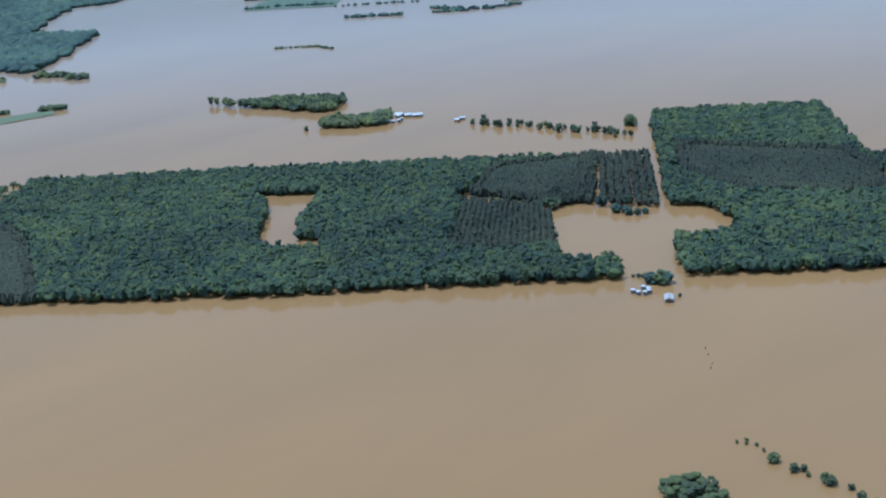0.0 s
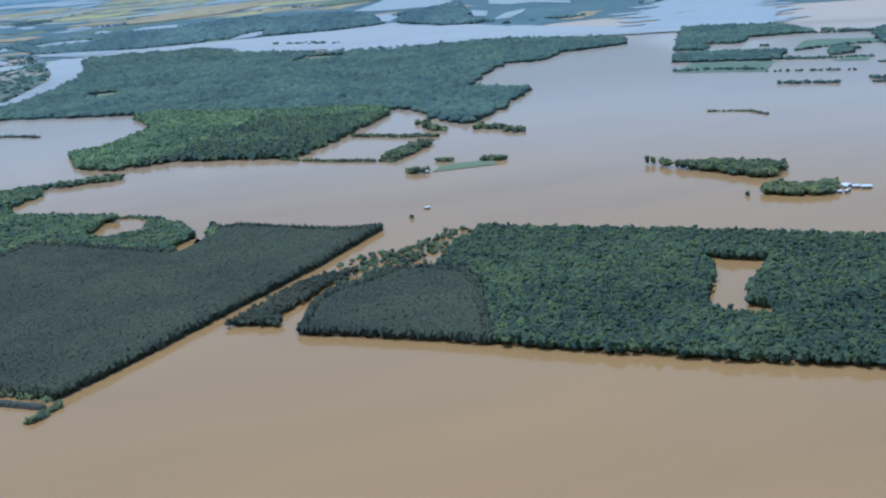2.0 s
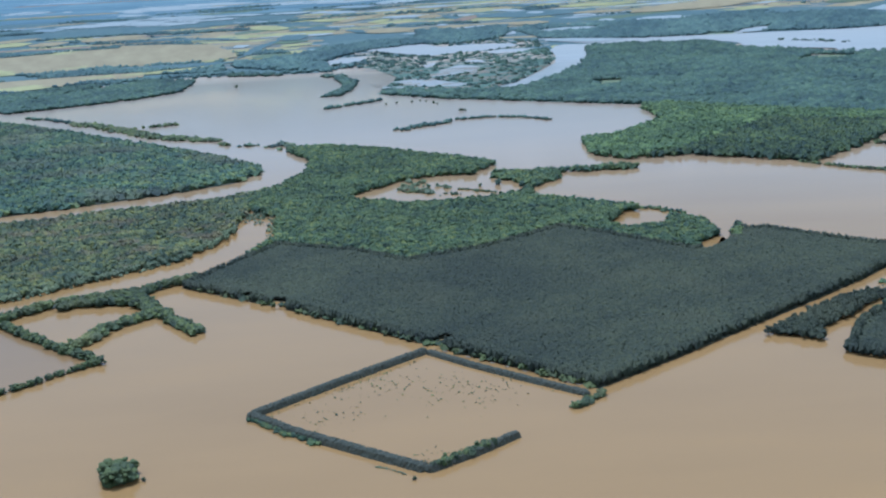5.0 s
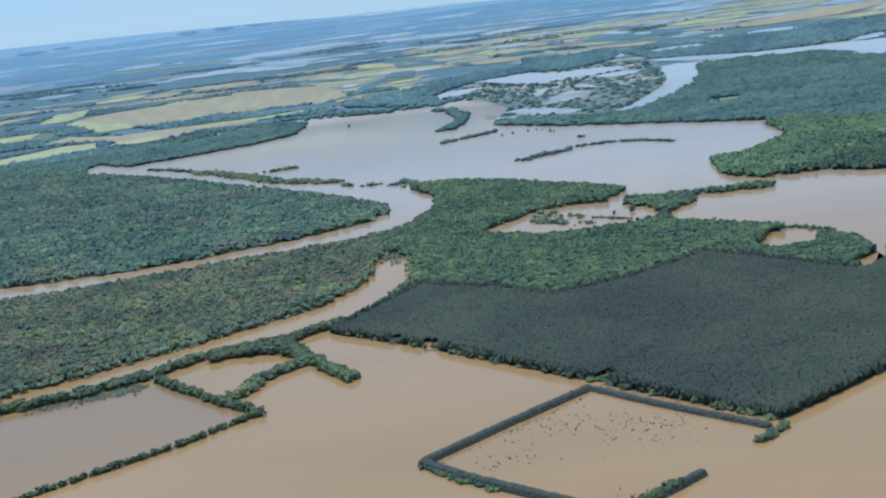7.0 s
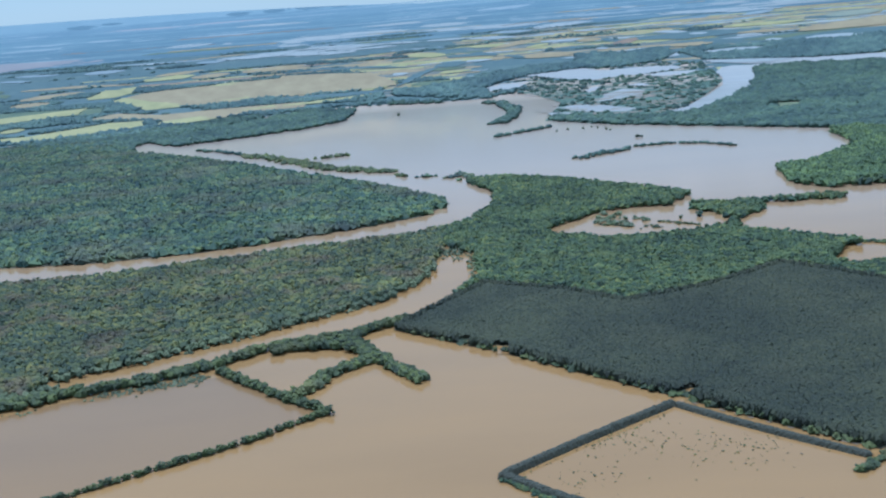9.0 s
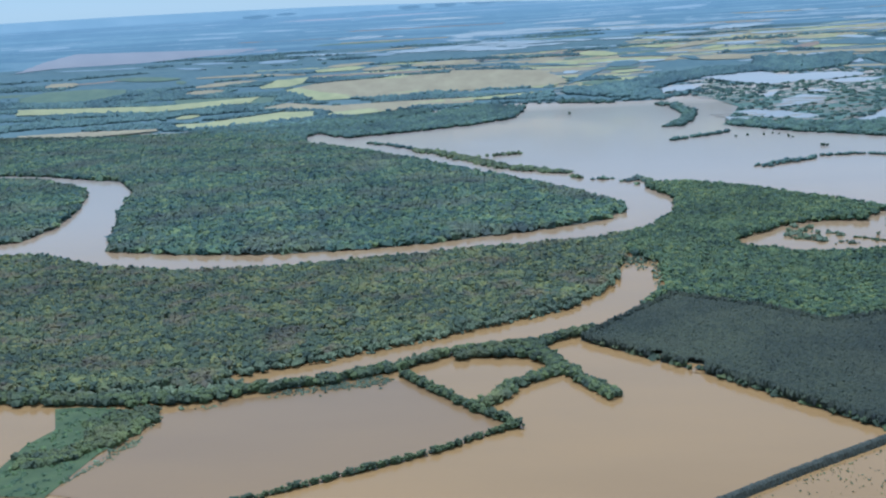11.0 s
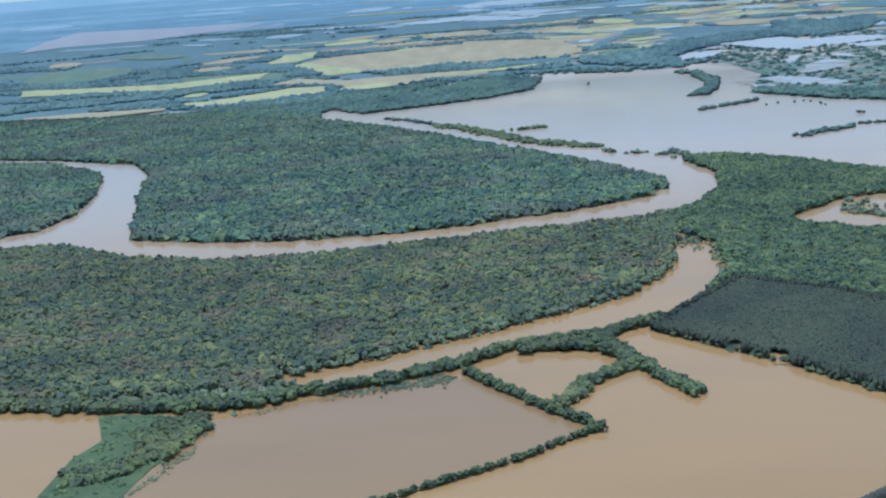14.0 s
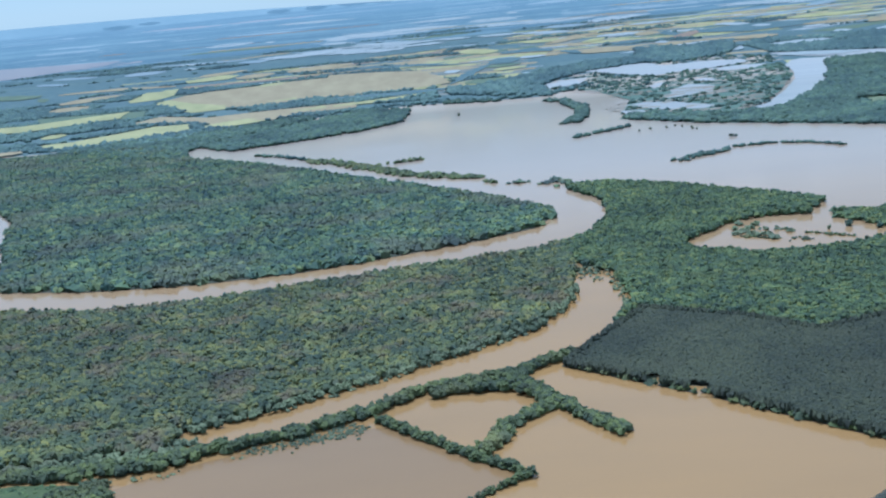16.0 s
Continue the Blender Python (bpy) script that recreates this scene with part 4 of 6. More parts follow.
# levees and hedges round the flooded fields
LINES = [
    ("levee_bushes", [(0.085, 2.545), (0.16, 2.435), (0.235, 2.355)], 0.006, 0.004, 0.008, 0.008, MIDDLE, "green bushes at the foot of the levee"),
    ("levee_bushes", [(0.45, 2.17), (0.53, 2.225), (0.585, 2.262)], 0.0045, 0.005, 0.011, 0.016, HEDGE, "uneven bushes on the levee's end"),
    ("drift_line", [(0.340, 2.212), (0.363, 2.195), (0.397, 2.158)], 0.0035, 0.0012, 0.0032, 0.0014, WILLOW, "pale drift of stalks beside the levee"),
    ("spit_hedge", [(0.79, 2.44), (0.88, 2.52)], 0.009, 0.004, 0.013, 0.012, HEDGE, "short hedge on a spit of land"),
    ("field_hedge", [(2.41, 5.28), (2.57, 5.02), (2.77, 4.79)], 0.016, 0.004, 0.016, 0.010, HEDGE, "low hedge between flooded fields"),
    ("field_hedge", [(2.92, 5.65), (3.06, 5.43), (3.22, 5.25)], 0.016, 0.006, 0.02, 0.016, HEDGE, "dark hedge between flooded fields"),
    ("island_hedge", [(3.35, 5.74), (3.29, 5.44), (3.34, 5.42)], 0.018, 0.015, 0.026, 0.024, HEDGE, "clump of trees among flooded fields"),
    ("island_hedge", [(3.47, 5.37), (3.52, 5.23), (3.54, 5.04)], 0.014, 0.02, 0.026, 0.022, HEDGE, "line of trees among flooded fields"),
    ("island_hedge", [(2.89, 4.65), (2.94, 4.58)], 0.014, 0.006, 0.02, 0.018, HEDGE, "small clump of trees on a grassy island"),
    ("island_hedge", [(3.04, 4.49), (3.12, 4.43)], 0.012, 0.008, 0.022, 0.022, HEDGE, "clump of trees on a grassy island"),
    ("island_hedge", [(2.68, 4.49), (2.75, 4.43)], 0.011, 0.009, 0.022, 0.024, HEDGE, "rounded clump of trees beside a hut"),
    ("lake_islet", [(0.783, 7.229), (0.944, 7.363), (1.113, 7.465)], 0.008, 0.022, 0.022, 0.014, FARWOOD, "thin wooded islet in the lake"),
    ("lake_islet", [(1.170, 7.553), (1.357, 7.576), (1.543, 7.477), (1.691, 7.261)], 0.010, 0.010, 0.018, 0.013, FARWOOD, "thin line of trees in the lake"),
    ("lake_islet", [(0.418, 8.571), (0.571, 8.730), (0.724, 8.850), (0.800, 8.906)], 0.010, 0.02, 0.025, 0.016, FARWOOD, "wooded islet in the lake"),
    ("lake_islet", [(0.475, 11.085), (0.589, 10.894), (0.656, 10.200), (0.571, 9.655), (0.495, 9.410)], 0.010, 0.026, 0.034, 0.022, FARWOOD, "hooked strip of trees in the lake"),
    ("lake_islet", [(0.389, 9.369), (0.514, 9.397)], 0.025, 0.008, 0.026, 0.014, FARWOOD, "small islet by the hooked strip"),
    ("lake_islet", [(-0.348, 11.767), (0.071, 11.437)], 0.010, 0.03, 0.036, 0.026, FARWOOD, "dark strip of trees along the far shore"),
    ("bank_islet", [(-1.674, 9.189), (-1.499, 9.044), (-1.276, 8.696)], 0.02, 0.012, 0.022, 0.016, FARWOOD, "broken line of trees along the drowned bank"),
    ("bank_islet", [(-1.266, 8.635), (-1.073, 8.431), (-0.842, 8.036), (-0.622, 7.635), (-0.403, 7.422), (-0.265, 7.298)], 0.005, 0.026, 0.024, 0.018, HEDGE, "long wooded islet between river and lake"),
    ("bank_islet", [(-0.741, 8.160), (-0.611, 8.221), (-0.541, 8.211)], 0.014, 0.012, 0.022, 0.020, HEDGE, "wooded islet in the lake"),
    ("bank_islet", [(-0.216, 7.136), (-0.157, 7.071)], 0.016, 0.004, 0.022, 0.014, HEDGE, "tiny islet between river and lake"),
    ("bank_islet", [(-0.117, 7.017), (0.000, 7.004)], 0.016, 0.006, 0.022, 0.010, BROAD, "low green islet between river and lake"),
    ("bank_islet", [(0.039, 6.893), (0.127, 6.989), (0.195, 6.788)], 0.012, 0.02, 0.022, 0.014, BROAD, "low green point between river and lake"),
    ("flood_line", [(6.16, 6.15), (6.31, 5.92), (6.50, 5.74)], 0.03, 0.006, 0.022, 0.014, FARWOOD, "line of drowned trees far off"),
    ("flood_line", [(5.75, 4.99), (5.79, 4.79), (5.84, 4.64), (6.03, 4.59)], 0.018, 0.01, 0.022, 0.014, FARWOOD, "line of drowned trees far off"),
    ("flood_line", [(5.35, 5.25), (5.38, 5.19), (5.43, 5.15), (5.54, 4.96)], 0.016, 0.006, 0.022, 0.014, FARWOOD, "line of drowned trees far off"),
    ("flood_line", [(5.64, 4.87), (5.77, 4.69)], 0.018, 0.006, 0.020, 0.010, FARWOOD, "line of drowned trees far off"),
    ("flood_line", [(5.65, 5.75), (5.84, 5.51), (5.97, 5.32)], 0.04, 0.004, 0.018, 0.010, FARWOOD, "broken line of drowned bushes"),
    ("flood_line", [(7.59, 7.36), (7.66, 6.90)], 0.03, 0.01, 0.03, 0.02, FARWOOD, "line of drowned trees far off"),
    ("flood_line", [(6.12, 4.76), (6.28, 4.58), (6.46, 4.40)], 0.014, 0.004, 0.014, 0.007, FARWOOD, "thin line of drowned bushes far off"),
    ("flood_line", [(6.31, 5.50), (6.42, 5.14)], 0.02, 0.004, 0.014, 0.006, FARWOOD, "thin line of drowned bushes far off"),
    ("flood_line", [(6.15, 6.13), (6.22, 6.03), (6.29, 5.93)], 0.018, 0.008, 0.024, 0.014, FARWOOD, "line of drowned trees far off"),
    ("flood_line", [(7.42, 7.22), (7.71, 6.93)], 0.02, 0.012, 0.026, 0.014, FARWOOD, "line of drowned trees far off"),
    ("flood_line", [(6.61, 6.93), (6.65, 6.87)], 0.018, 0.008, 0.024, 0.012, FARWOOD, "small drowned copse far off"),
    ("flood_line", [(6.52, 6.46), (6.79, 6.45), (6.96, 6.38), (7.13, 6.29)], 0.03, 0.014, 0.024, 0.013, FARWOOD, "line of trees along a far meadow"),
    ("flood_line", [(4.46, 4.78), (4.54, 4.69), (4.59, 4.61), (4.57, 4.46)], 0.014, 0.004, 0.012, 0.008, HEDGE, "thin line of drowned bushes"),
    ("flood_line", [(5.38, 6.30), (5.57, 6.14), (5.73, 5.84)], 0.03, 0.006, 0.024, 0.018, FARWOOD, "line of drowned trees far off"),
]
for name, line, step, side, wide, tall, mat, label in LINES:
    canopy(name, along(line, step, side, 0.04), mat, wide, tall, 4 if line[0][1] < 3.2 else 2 if line[0][1] < 6 else 1, label, "hedge")



def bank(line, wide, tall, label):
    """A grassed levee along a line: sloping sides, an uneven crest and rounded ends."""
    rows, spots = [], []
    for (x0, y0), (x1, y1) in zip(line, line[1:]):
        n = max(2, int(math.hypot(x1 - x0, y1 - y0) / 0.0035))
        spots += [(x0 + (x1 - x0) * k / n, y0 + (y1 - y0) * k / n) for k in range(n)]
    spots = np.array(spots + [line[-1]])
    way = np.gradient(spots, axis=0)
    way /= np.linalg.norm(way, axis=1, keepdims=True)
    side = np.stack([-way[:, 1], way[:, 0]], 1)
    n = len(spots)
    end = np.clip(np.minimum(np.arange(n), np.arange(n)[::-1]) / 3 + 0.25, 0, 1)
    for u, h in ((-0.5, -0.03), (-0.42, 0.35), (-0.30, 0.80), (-0.12, 0.97), (0.12, 1.0), (0.30, 0.80), (0.42, 0.35), (0.5, -0.03)):
        rough = rng.normal(0, 0.06, n) * (h > 0)
        rows.append(np.c_[spots + side * ((u + rng.normal(0, 0.025, n)) * wide * end)[:, None], tall * (h * end + rough)])
    v = np.stack(rows, 1).reshape(-1, 3)
    k = len(rows)
    f = [(i * k + j, i * k + j + 1, (i + 1) * k + j + 1, (i + 1) * k + j) for i in range(n - 1) for j in range(k - 1)]
    tagged(new("levee", mesh_of("levee", laid(v), f, LEVEE)), label, "levee", kind="structure")


bank([(0.515, 2.943), (0.29, 2.752), (0.085, 2.567)], 0.030, 0.0145, "straight grassed levee between flooded fields")
bank([(0.080, 2.575), (0.18, 2.44), (0.32, 2.29), (0.44, 2.165)], 0.030, 0.0150, "grassed levee with bushes at its foot")
bank([(0.435, 2.160), (0.55, 2.235), (0.645, 2.312)], 0.026, 0.0140, "grassed levee ending in open water")
bank([(0.515, 2.937), (0.61, 2.80), (0.72, 2.66), (0.84, 2.515)], 0.026, 0.0110, "low grassed levee beside the plantation")
for k in range(9):  # scraps of drift between levee and pines
    u = (k + rng.uniform(0.1, 0.9)) / 9
    x, y, g = 0.555 + 0.295 * u, 2.935 - 0.375 * u, rng.uniform(0.006, 0.016)
    tagged(patch("drift_%d" % (k + 1), [(x - 0.6 * g, y + 0.7 * g), (x + 0.5 * g, y - 0.7 * g), (x + 0.5 * g + 0.005, y - 0.6 * g + 0.004), (x - 0.5 * g + 0.004, y + 0.75 * g + 0.005)], DRIFT, 0.0016), "scrap of pale drift at the plantation's foot", "drift", kind="structure")
canopy("edge_pines", along([(0.565, 2.955), (0.64, 2.86), (0.75, 2.72), (0.86, 2.58)], 0.006, 0.003, 0.1), PINE, 0.006, 0.018, 2, "thin front row of pines at the plantation's edge", "plantation", 0.4)
# stubs and bushes in the square field
stubs = np.concatenate([rng.normal((0.36, 2.72), (0.11, 0.05), (150, 2)), rng.normal((0.62, 2.62), (0.09, 0.06), (120, 2)), rng.normal((0.46, 2.22), (0.05, 0.03), (50, 2)), rng.normal((0.24, 2.52), (0.08, 0.05), (60, 2)), along([(0.12, 2.56), (0.5, 2.89)], 0.014, 0.008)])
stubs = stubs[inside(stubs, [(0.50, 2.91), (0.10, 2.56), (0.45, 2.19), (0.66, 2.34), (0.80, 2.54)])]
canopy("field_stubs", stubs, HEDGE, 0.0024, 0.0022, 1, "scattered bush tops in the flooded field", "bushes", 0.6)
swamp = np.concatenate([rng.normal(p, 0.012, (3, 2)) for p in [(0.650, 5.380), (0.680, 5.330), (0.710, 5.360), (0.720, 5.300), (0.750, 5.240), (0.760, 5.140), (0.750, 5.420), (0.820, 5.300), (0.830, 5.260), (0.770, 5.180), (0.710, 5.460), (0.750, 5.340), (0.650, 5.300), (0.700, 5.250)]])
canopy("swamp_bushes", swamp, WILLOW, 0.015, 0.010, 2, "pale bushes in a flooded clearing", "bushes", 0.6)
canopy("swamp_bushes", np.concatenate([along([(0.880, 5.210), (0.930, 5.180), (1.000, 5.100), (1.020, 5.080)], 0.008, 0.004), along([(0.650, 5.240), (0.700, 5.210), (0.760, 5.150)], 0.008, 0.004), rng.normal((0.85, 5.10), 0.03, (14, 2))]), HEDGE, 0.009, 0.006, 2, "dark brush line in a flooded clearing", "bushes", 0.5)
canopy("glade_bushes", along([(1.490, 4.530), (1.540, 4.500), (1.570, 4.440), (1.620, 4.390)], 0.006, 0.01, 0.2), MIDDLE, 0.012, 0.008, 2, "bushes along a small flooded glade", "bushes", 0.5)
edge = np.concatenate([along([(-1.253, 3.256), (-1.233, 3.134), (-1.254, 3.024), (-1.275, 2.914)], 0.006, 0.012, 0.4), along([(-1.232, 3.271), (-1.088, 3.278)], 0.006, 0.014, 0.4), along([(-0.976, 3.378), (-0.823, 3.415), (-0.681, 3.457)], 0.0022, 0.014, 0.2), along([(-0.976, 3.363), (-0.823, 3.400), (-0.681, 3.447)], 0.006, 0.02, 0.4)])
canopy("shore_bushes", edge, WILLOW, 0.005, 0.005, 2, "small bushes along the drowned shore", "bushes", 0.6)
inlet = np.concatenate([rng.normal((0.04, 4.93), (0.035, 0.09), (70, 2)), along([(0.10, 4.4), (0.11, 4.85)], 0.01, 0.012, 0.2), along([(-0.9, 3.67), (-0.58, 3.895), (-0.40, 4.055), (-0.21, 4.205), (-0.08, 4.46)], 0.016, 0.010, 0.3)])
canopy("inlet_bushes", inlet, WILLOW, 0.008, 0.008, 2, "pale drowned bushes in the inlet", "bushes", 0.6)

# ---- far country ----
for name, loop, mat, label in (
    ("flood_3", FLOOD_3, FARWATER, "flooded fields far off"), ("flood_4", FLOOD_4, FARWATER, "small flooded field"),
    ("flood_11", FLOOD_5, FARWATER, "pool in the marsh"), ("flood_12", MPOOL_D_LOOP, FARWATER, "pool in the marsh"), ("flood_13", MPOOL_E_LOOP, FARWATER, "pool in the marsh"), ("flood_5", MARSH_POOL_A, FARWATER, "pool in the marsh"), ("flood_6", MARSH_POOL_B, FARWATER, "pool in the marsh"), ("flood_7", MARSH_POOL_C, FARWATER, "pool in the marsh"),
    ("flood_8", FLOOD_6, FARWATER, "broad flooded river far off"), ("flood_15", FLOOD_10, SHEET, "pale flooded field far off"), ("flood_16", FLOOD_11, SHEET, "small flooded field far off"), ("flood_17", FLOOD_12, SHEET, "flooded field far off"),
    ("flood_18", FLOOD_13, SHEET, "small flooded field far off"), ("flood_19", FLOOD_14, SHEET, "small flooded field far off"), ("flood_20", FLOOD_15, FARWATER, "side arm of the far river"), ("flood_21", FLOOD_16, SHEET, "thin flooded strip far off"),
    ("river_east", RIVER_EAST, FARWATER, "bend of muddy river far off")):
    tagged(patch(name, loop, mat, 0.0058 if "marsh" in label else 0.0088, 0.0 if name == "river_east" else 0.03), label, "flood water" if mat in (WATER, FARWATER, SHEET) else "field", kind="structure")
def strips(name, count, mat, near, far, left, right, long, deep, label, lift, loop=None):
    """Many thin strips of one crop over the far plain, joined: bearing from left to right, distance near to far."""
    vs, fs = [], []
    for k in range(count):
        r = near * (far / near) ** rng.uniform()
        a = radians(rng.uniform(left, right))
        if r > 0.93 * skyline(a):
            continue
        if loop and not inside(np.array([(r * math.sin(a), r * math.cos(a))]), loop)[0]:
            continue
        ln, dp = rng.uniform(0.4, 1) * long * r / 15, rng.uniform(0.4, 1) * deep * (r / 15) ** 1.3
        turn = radians(38 + rng.normal(0, 4)) if rng.uniform() < 0.35 else radians(-8 + rng.normal(0, 5))
        u, w = np.array([math.cos(turn), math.sin(turn)]), np.array([-math.sin(turn), math.cos(turn)])
        c = np.array([r * math.sin(a), r * math.cos(a)])
        n = 6
        top = [c + u * ln * (i / n - 0.5) + w * dp * (0.5 + rng.uniform(-0.16, 0.16)) for i in range(n + 1)]
        low = [c + u * ln * (i / n - 0.5) - w * dp * (0.5 + rng.uniform(-0.16, 0.16)) for i in range(n + 1)]
        base = sum(len(v) for v in vs)
        vs.append(np.array([(*q, lift + 0.00006 * (k % 9)) for q in top + low]))
        fs += [(base + n + 1 + i, base + n + 2 + i, base + i + 1, base + i) for i in range(n)]
    if not vs:
        return None
    ob = new(name, mesh_of(name, laid(np.concatenate(vs)), fs, mat))
    return tagged(ob, label, "fields" if mat not in (WATER, SHEET) else "flood water", kind="stuff")


for name, loop in (("fallow_1", TAN_A_LOOP), ("fallow_2", TAN_B_LOOP), ("fallow_3", TAN_C_LOOP)):
    tagged(patch(name, loop, FALLOW, 0.0043 + 0.0001 * int(name[-1]), 0.06), "dull fallow land of the far plain", "farmland", kind="structure")
FAR_LOOPS = []
FAR_NAMES = {CROP: ("crop_field", "yellow-green field of ripe grass far off", "field"), PASTURE: ("pasture_field", "dull green pasture far off", "field"), STUBBLE: ("stubble_field", "tan stubble field far off", "field"),
             SOIL: ("ploughed_field", "pinkish brown ploughed field far off", "field"), SHEET: ("flooded_field", "pale flooded field far off", "flood water"), FARWATER: ("canal", "flooded canal beside far fields", "flood water"),
             HAZECROP: ("hazy_crops", "yellowish crops near the skyline", "field"), HAZEFIELD: ("hazy_field", "pale field near the skyline", "field"), HAZESOIL: ("hazy_ploughland", "faint brown field near the skyline", "field"), DARKWOOD: ("far_belt", "dark belt of far trees", "woodland")}


def far_field(mat, loop):
    """One field, flooded field or belt of trees of the far plain."""
    far = max(math.hypot(*q) for q in loop)
    FAR_LOOPS.append(loop)
    if min(math.hypot(*q) for q in loop) > 22 and mat in (CROP, STUBBLE, PASTURE, SOIL):  # far off, copies with haze painted into their colour
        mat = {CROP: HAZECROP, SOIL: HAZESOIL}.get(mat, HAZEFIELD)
    name, label, category = FAR_NAMES[mat]
    if mat == SHEET and far > 22:
        r, a = [math.hypot(*q) for q in loop], [math.degrees(math.atan2(*q)) for q in loop]
        strips(name, 90, mat, min(r), max(r), min(a), max(a), 0.40 * radians(max(a) - min(a)) * 15, 0.16 * (max(r) - min(r)) * (15 / max(r)) ** 1.3, label, 0.0100 + 0.00004 * len(FAR_LOOPS), loop)
        return
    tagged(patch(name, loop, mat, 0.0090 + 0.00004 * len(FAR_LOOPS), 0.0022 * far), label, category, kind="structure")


far_field(CROP, [(-3.61, 10.9), (-3.74, 11.29), (-3.48, 11.35), (-3.28, 11.61), (-2.98, 12.09), (-2.63, 12.01), (-2.52, 11.42), (-2.84, 11.14), (-3.27, 10.85)])
far_field(CROP, [(-3.92, 11.88), (-3.85, 11.83), (-3.75, 11.86), (-3.74, 12.05), (-3.78, 12.18), (-3.87, 12.24), (-3.96, 12.19), (-3.97, 12.02)])
far_field(PASTURE, [(-4.24, 12.87), (-4.74, 14.43), (-4.19, 14.33), (-3.5, 14.09), (-3.33, 13.3), (-3.88, 13.43), (-4.08, 12.87)])
far_field(STUBBLE, [(-4.84, 15.08), (-4.68, 14.95), (-4.48, 14.98), (-4.46, 15.4), (-4.55, 15.7), (-4.74, 15.87), (-4.94, 15.8), (-4.94, 15.4)])
far_field(STUBBLE, [(-5.1, 16.4), (-4.9, 16.39), (-4.61, 16.63), (-4.51, 17.16), (-4.58, 17.44), (-4.83, 17.44), (-5.12, 17.15), (-5.19, 16.69)])
far_field(PASTURE, [(-5.75, 17.62), (-5.64, 17.4), (-5.55, 17.3), (-5.61, 17.62), (-5.7, 17.91), (-5.82, 18.18), (-5.92, 18.26), (-5.85, 17.95)])
far_field(STUBBLE, [(-5.76, 18.57), (-4.9, 18.38), (-4.01, 18.0), (-4.05, 18.2), (-5.05, 18.99), (-5.82, 18.79)])
far_field(STUBBLE, [(-7.09, 21.85), (-6.89, 21.58), (-6.6, 21.32), (-6.5, 21.46), (-6.57, 21.69), (-6.81, 22.01), (-7.1, 22.26), (-7.18, 22.12)])
far_field(PASTURE, [(-7.29, 23.35), (-7.01, 23.06), (-6.59, 22.82), (-6.41, 23.01), (-6.49, 23.28), (-6.82, 23.62), (-7.24, 23.85), (-7.38, 23.65)])
far_field(CROP, [(-4.14, 15.91), (-4.24, 17.3), (-3.85, 17.12), (-3.66, 16.36), (-3.76, 15.68), (-4.03, 15.58)])
far_field(STUBBLE, [(-3.6, 15.38), (-3.45, 15.99), (-3.25, 16.27), (-2.83, 16.46), (-2.32, 16.79), (-1.59, 16.91), (-1.29, 13.47), (-1.7, 13.74), (-2.01, 13.44), (-2.37, 13.38), (-2.54, 13.41), (-3.08, 14.21)])
far_field(CROP, [(-3.65, 14.91), (-3.6, 15.46), (-3.08, 14.78), (-2.55, 13.79), (-2.53, 13.34), (-2.68, 13.3), (-2.89, 13.28), (-3.25, 14.21)])
far_field(SHEET, [(-1.66, 14.72), (-1.6, 14.74), (-1.5, 14.94), (-1.45, 15.32), (-1.47, 15.5), (-1.55, 15.46), (-1.65, 15.22), (-1.68, 14.9)])
far_field(CROP, [(-2.73, 16.28), (-2.62, 16.25), (-2.43, 16.35), (-2.33, 16.62), (-2.35, 16.77), (-2.49, 16.81), (-2.68, 16.69), (-2.76, 16.44)])
far_field(CROP, [(-2.22, 13.8), (-2.13, 13.72), (-1.98, 13.69), (-1.9, 13.83), (-1.92, 13.96), (-2.03, 14.05), (-2.18, 14.07), (-2.24, 13.93)])
far_field(CROP, [(-4.17, 19.18), (-3.73, 19.78), (-3.38, 19.36), (-3.48, 18.65), (-3.98, 18.54)])
far_field(STUBBLE, [(-4.07, 19.74), (-3.89, 19.73), (-3.62, 19.95), (-3.49, 20.46), (-3.53, 20.72), (-3.75, 20.71), (-4.03, 20.45), (-4.13, 20.0)])
far_field(STUBBLE, [(-3.3, 18.43), (-3.15, 18.29), (-2.93, 18.35), (-2.84, 18.82), (-2.89, 19.16), (-3.08, 19.33), (-3.3, 19.23), (-3.36, 18.78)])
far_field(STUBBLE, [(-3.33, 12.6), (-3.15, 13.14), (-2.58, 12.53), (-1.95, 12.66), (-1.22, 12.7), (-1.17, 12.12), (-1.69, 12.03), (-1.83, 11.66), (-2.22, 11.63), (-2.48, 11.8), (-2.58, 12.16), (-2.98, 12.31)])
far_field(CROP, [(-2.43, 11.53), (-2.43, 11.98), (-2.14, 11.99), (-1.82, 11.77), (-1.97, 11.55), (-2.2, 11.39)])
far_field(CROP, [(-1.83, 12.19), (-1.51, 12.36), (-1.2, 12.49), (-1.21, 12.59), (-1.54, 12.64), (-1.85, 12.29)])
far_field(FARWATER, [(-2.49, 10.77), (-2.14, 11.09), (-1.58, 11.58), (-1.57, 11.26), (-2.07, 10.81), (-2.36, 10.75)])
far_field(SOIL, [(-8.49, 26.26), (-9.24, 28.59), (-8.46, 29.46), (-7.07, 28.98), (-6.89, 28.01), (-7.85, 27.28), (-8.36, 26.83)])
far_field(STUBBLE, [(-5.79, 22.28), (-5.57, 22.06), (-5.27, 22.07), (-5.19, 22.62), (-5.28, 23.04), (-5.55, 23.3), (-5.86, 23.25), (-5.91, 22.73)])
far_field(SHEET, [(-5.36, 24.5), (-5.2, 24.31), (-4.96, 24.15), (-4.84, 24.3), (-4.88, 24.48), (-5.07, 24.71), (-5.32, 24.84), (-5.41, 24.71)])
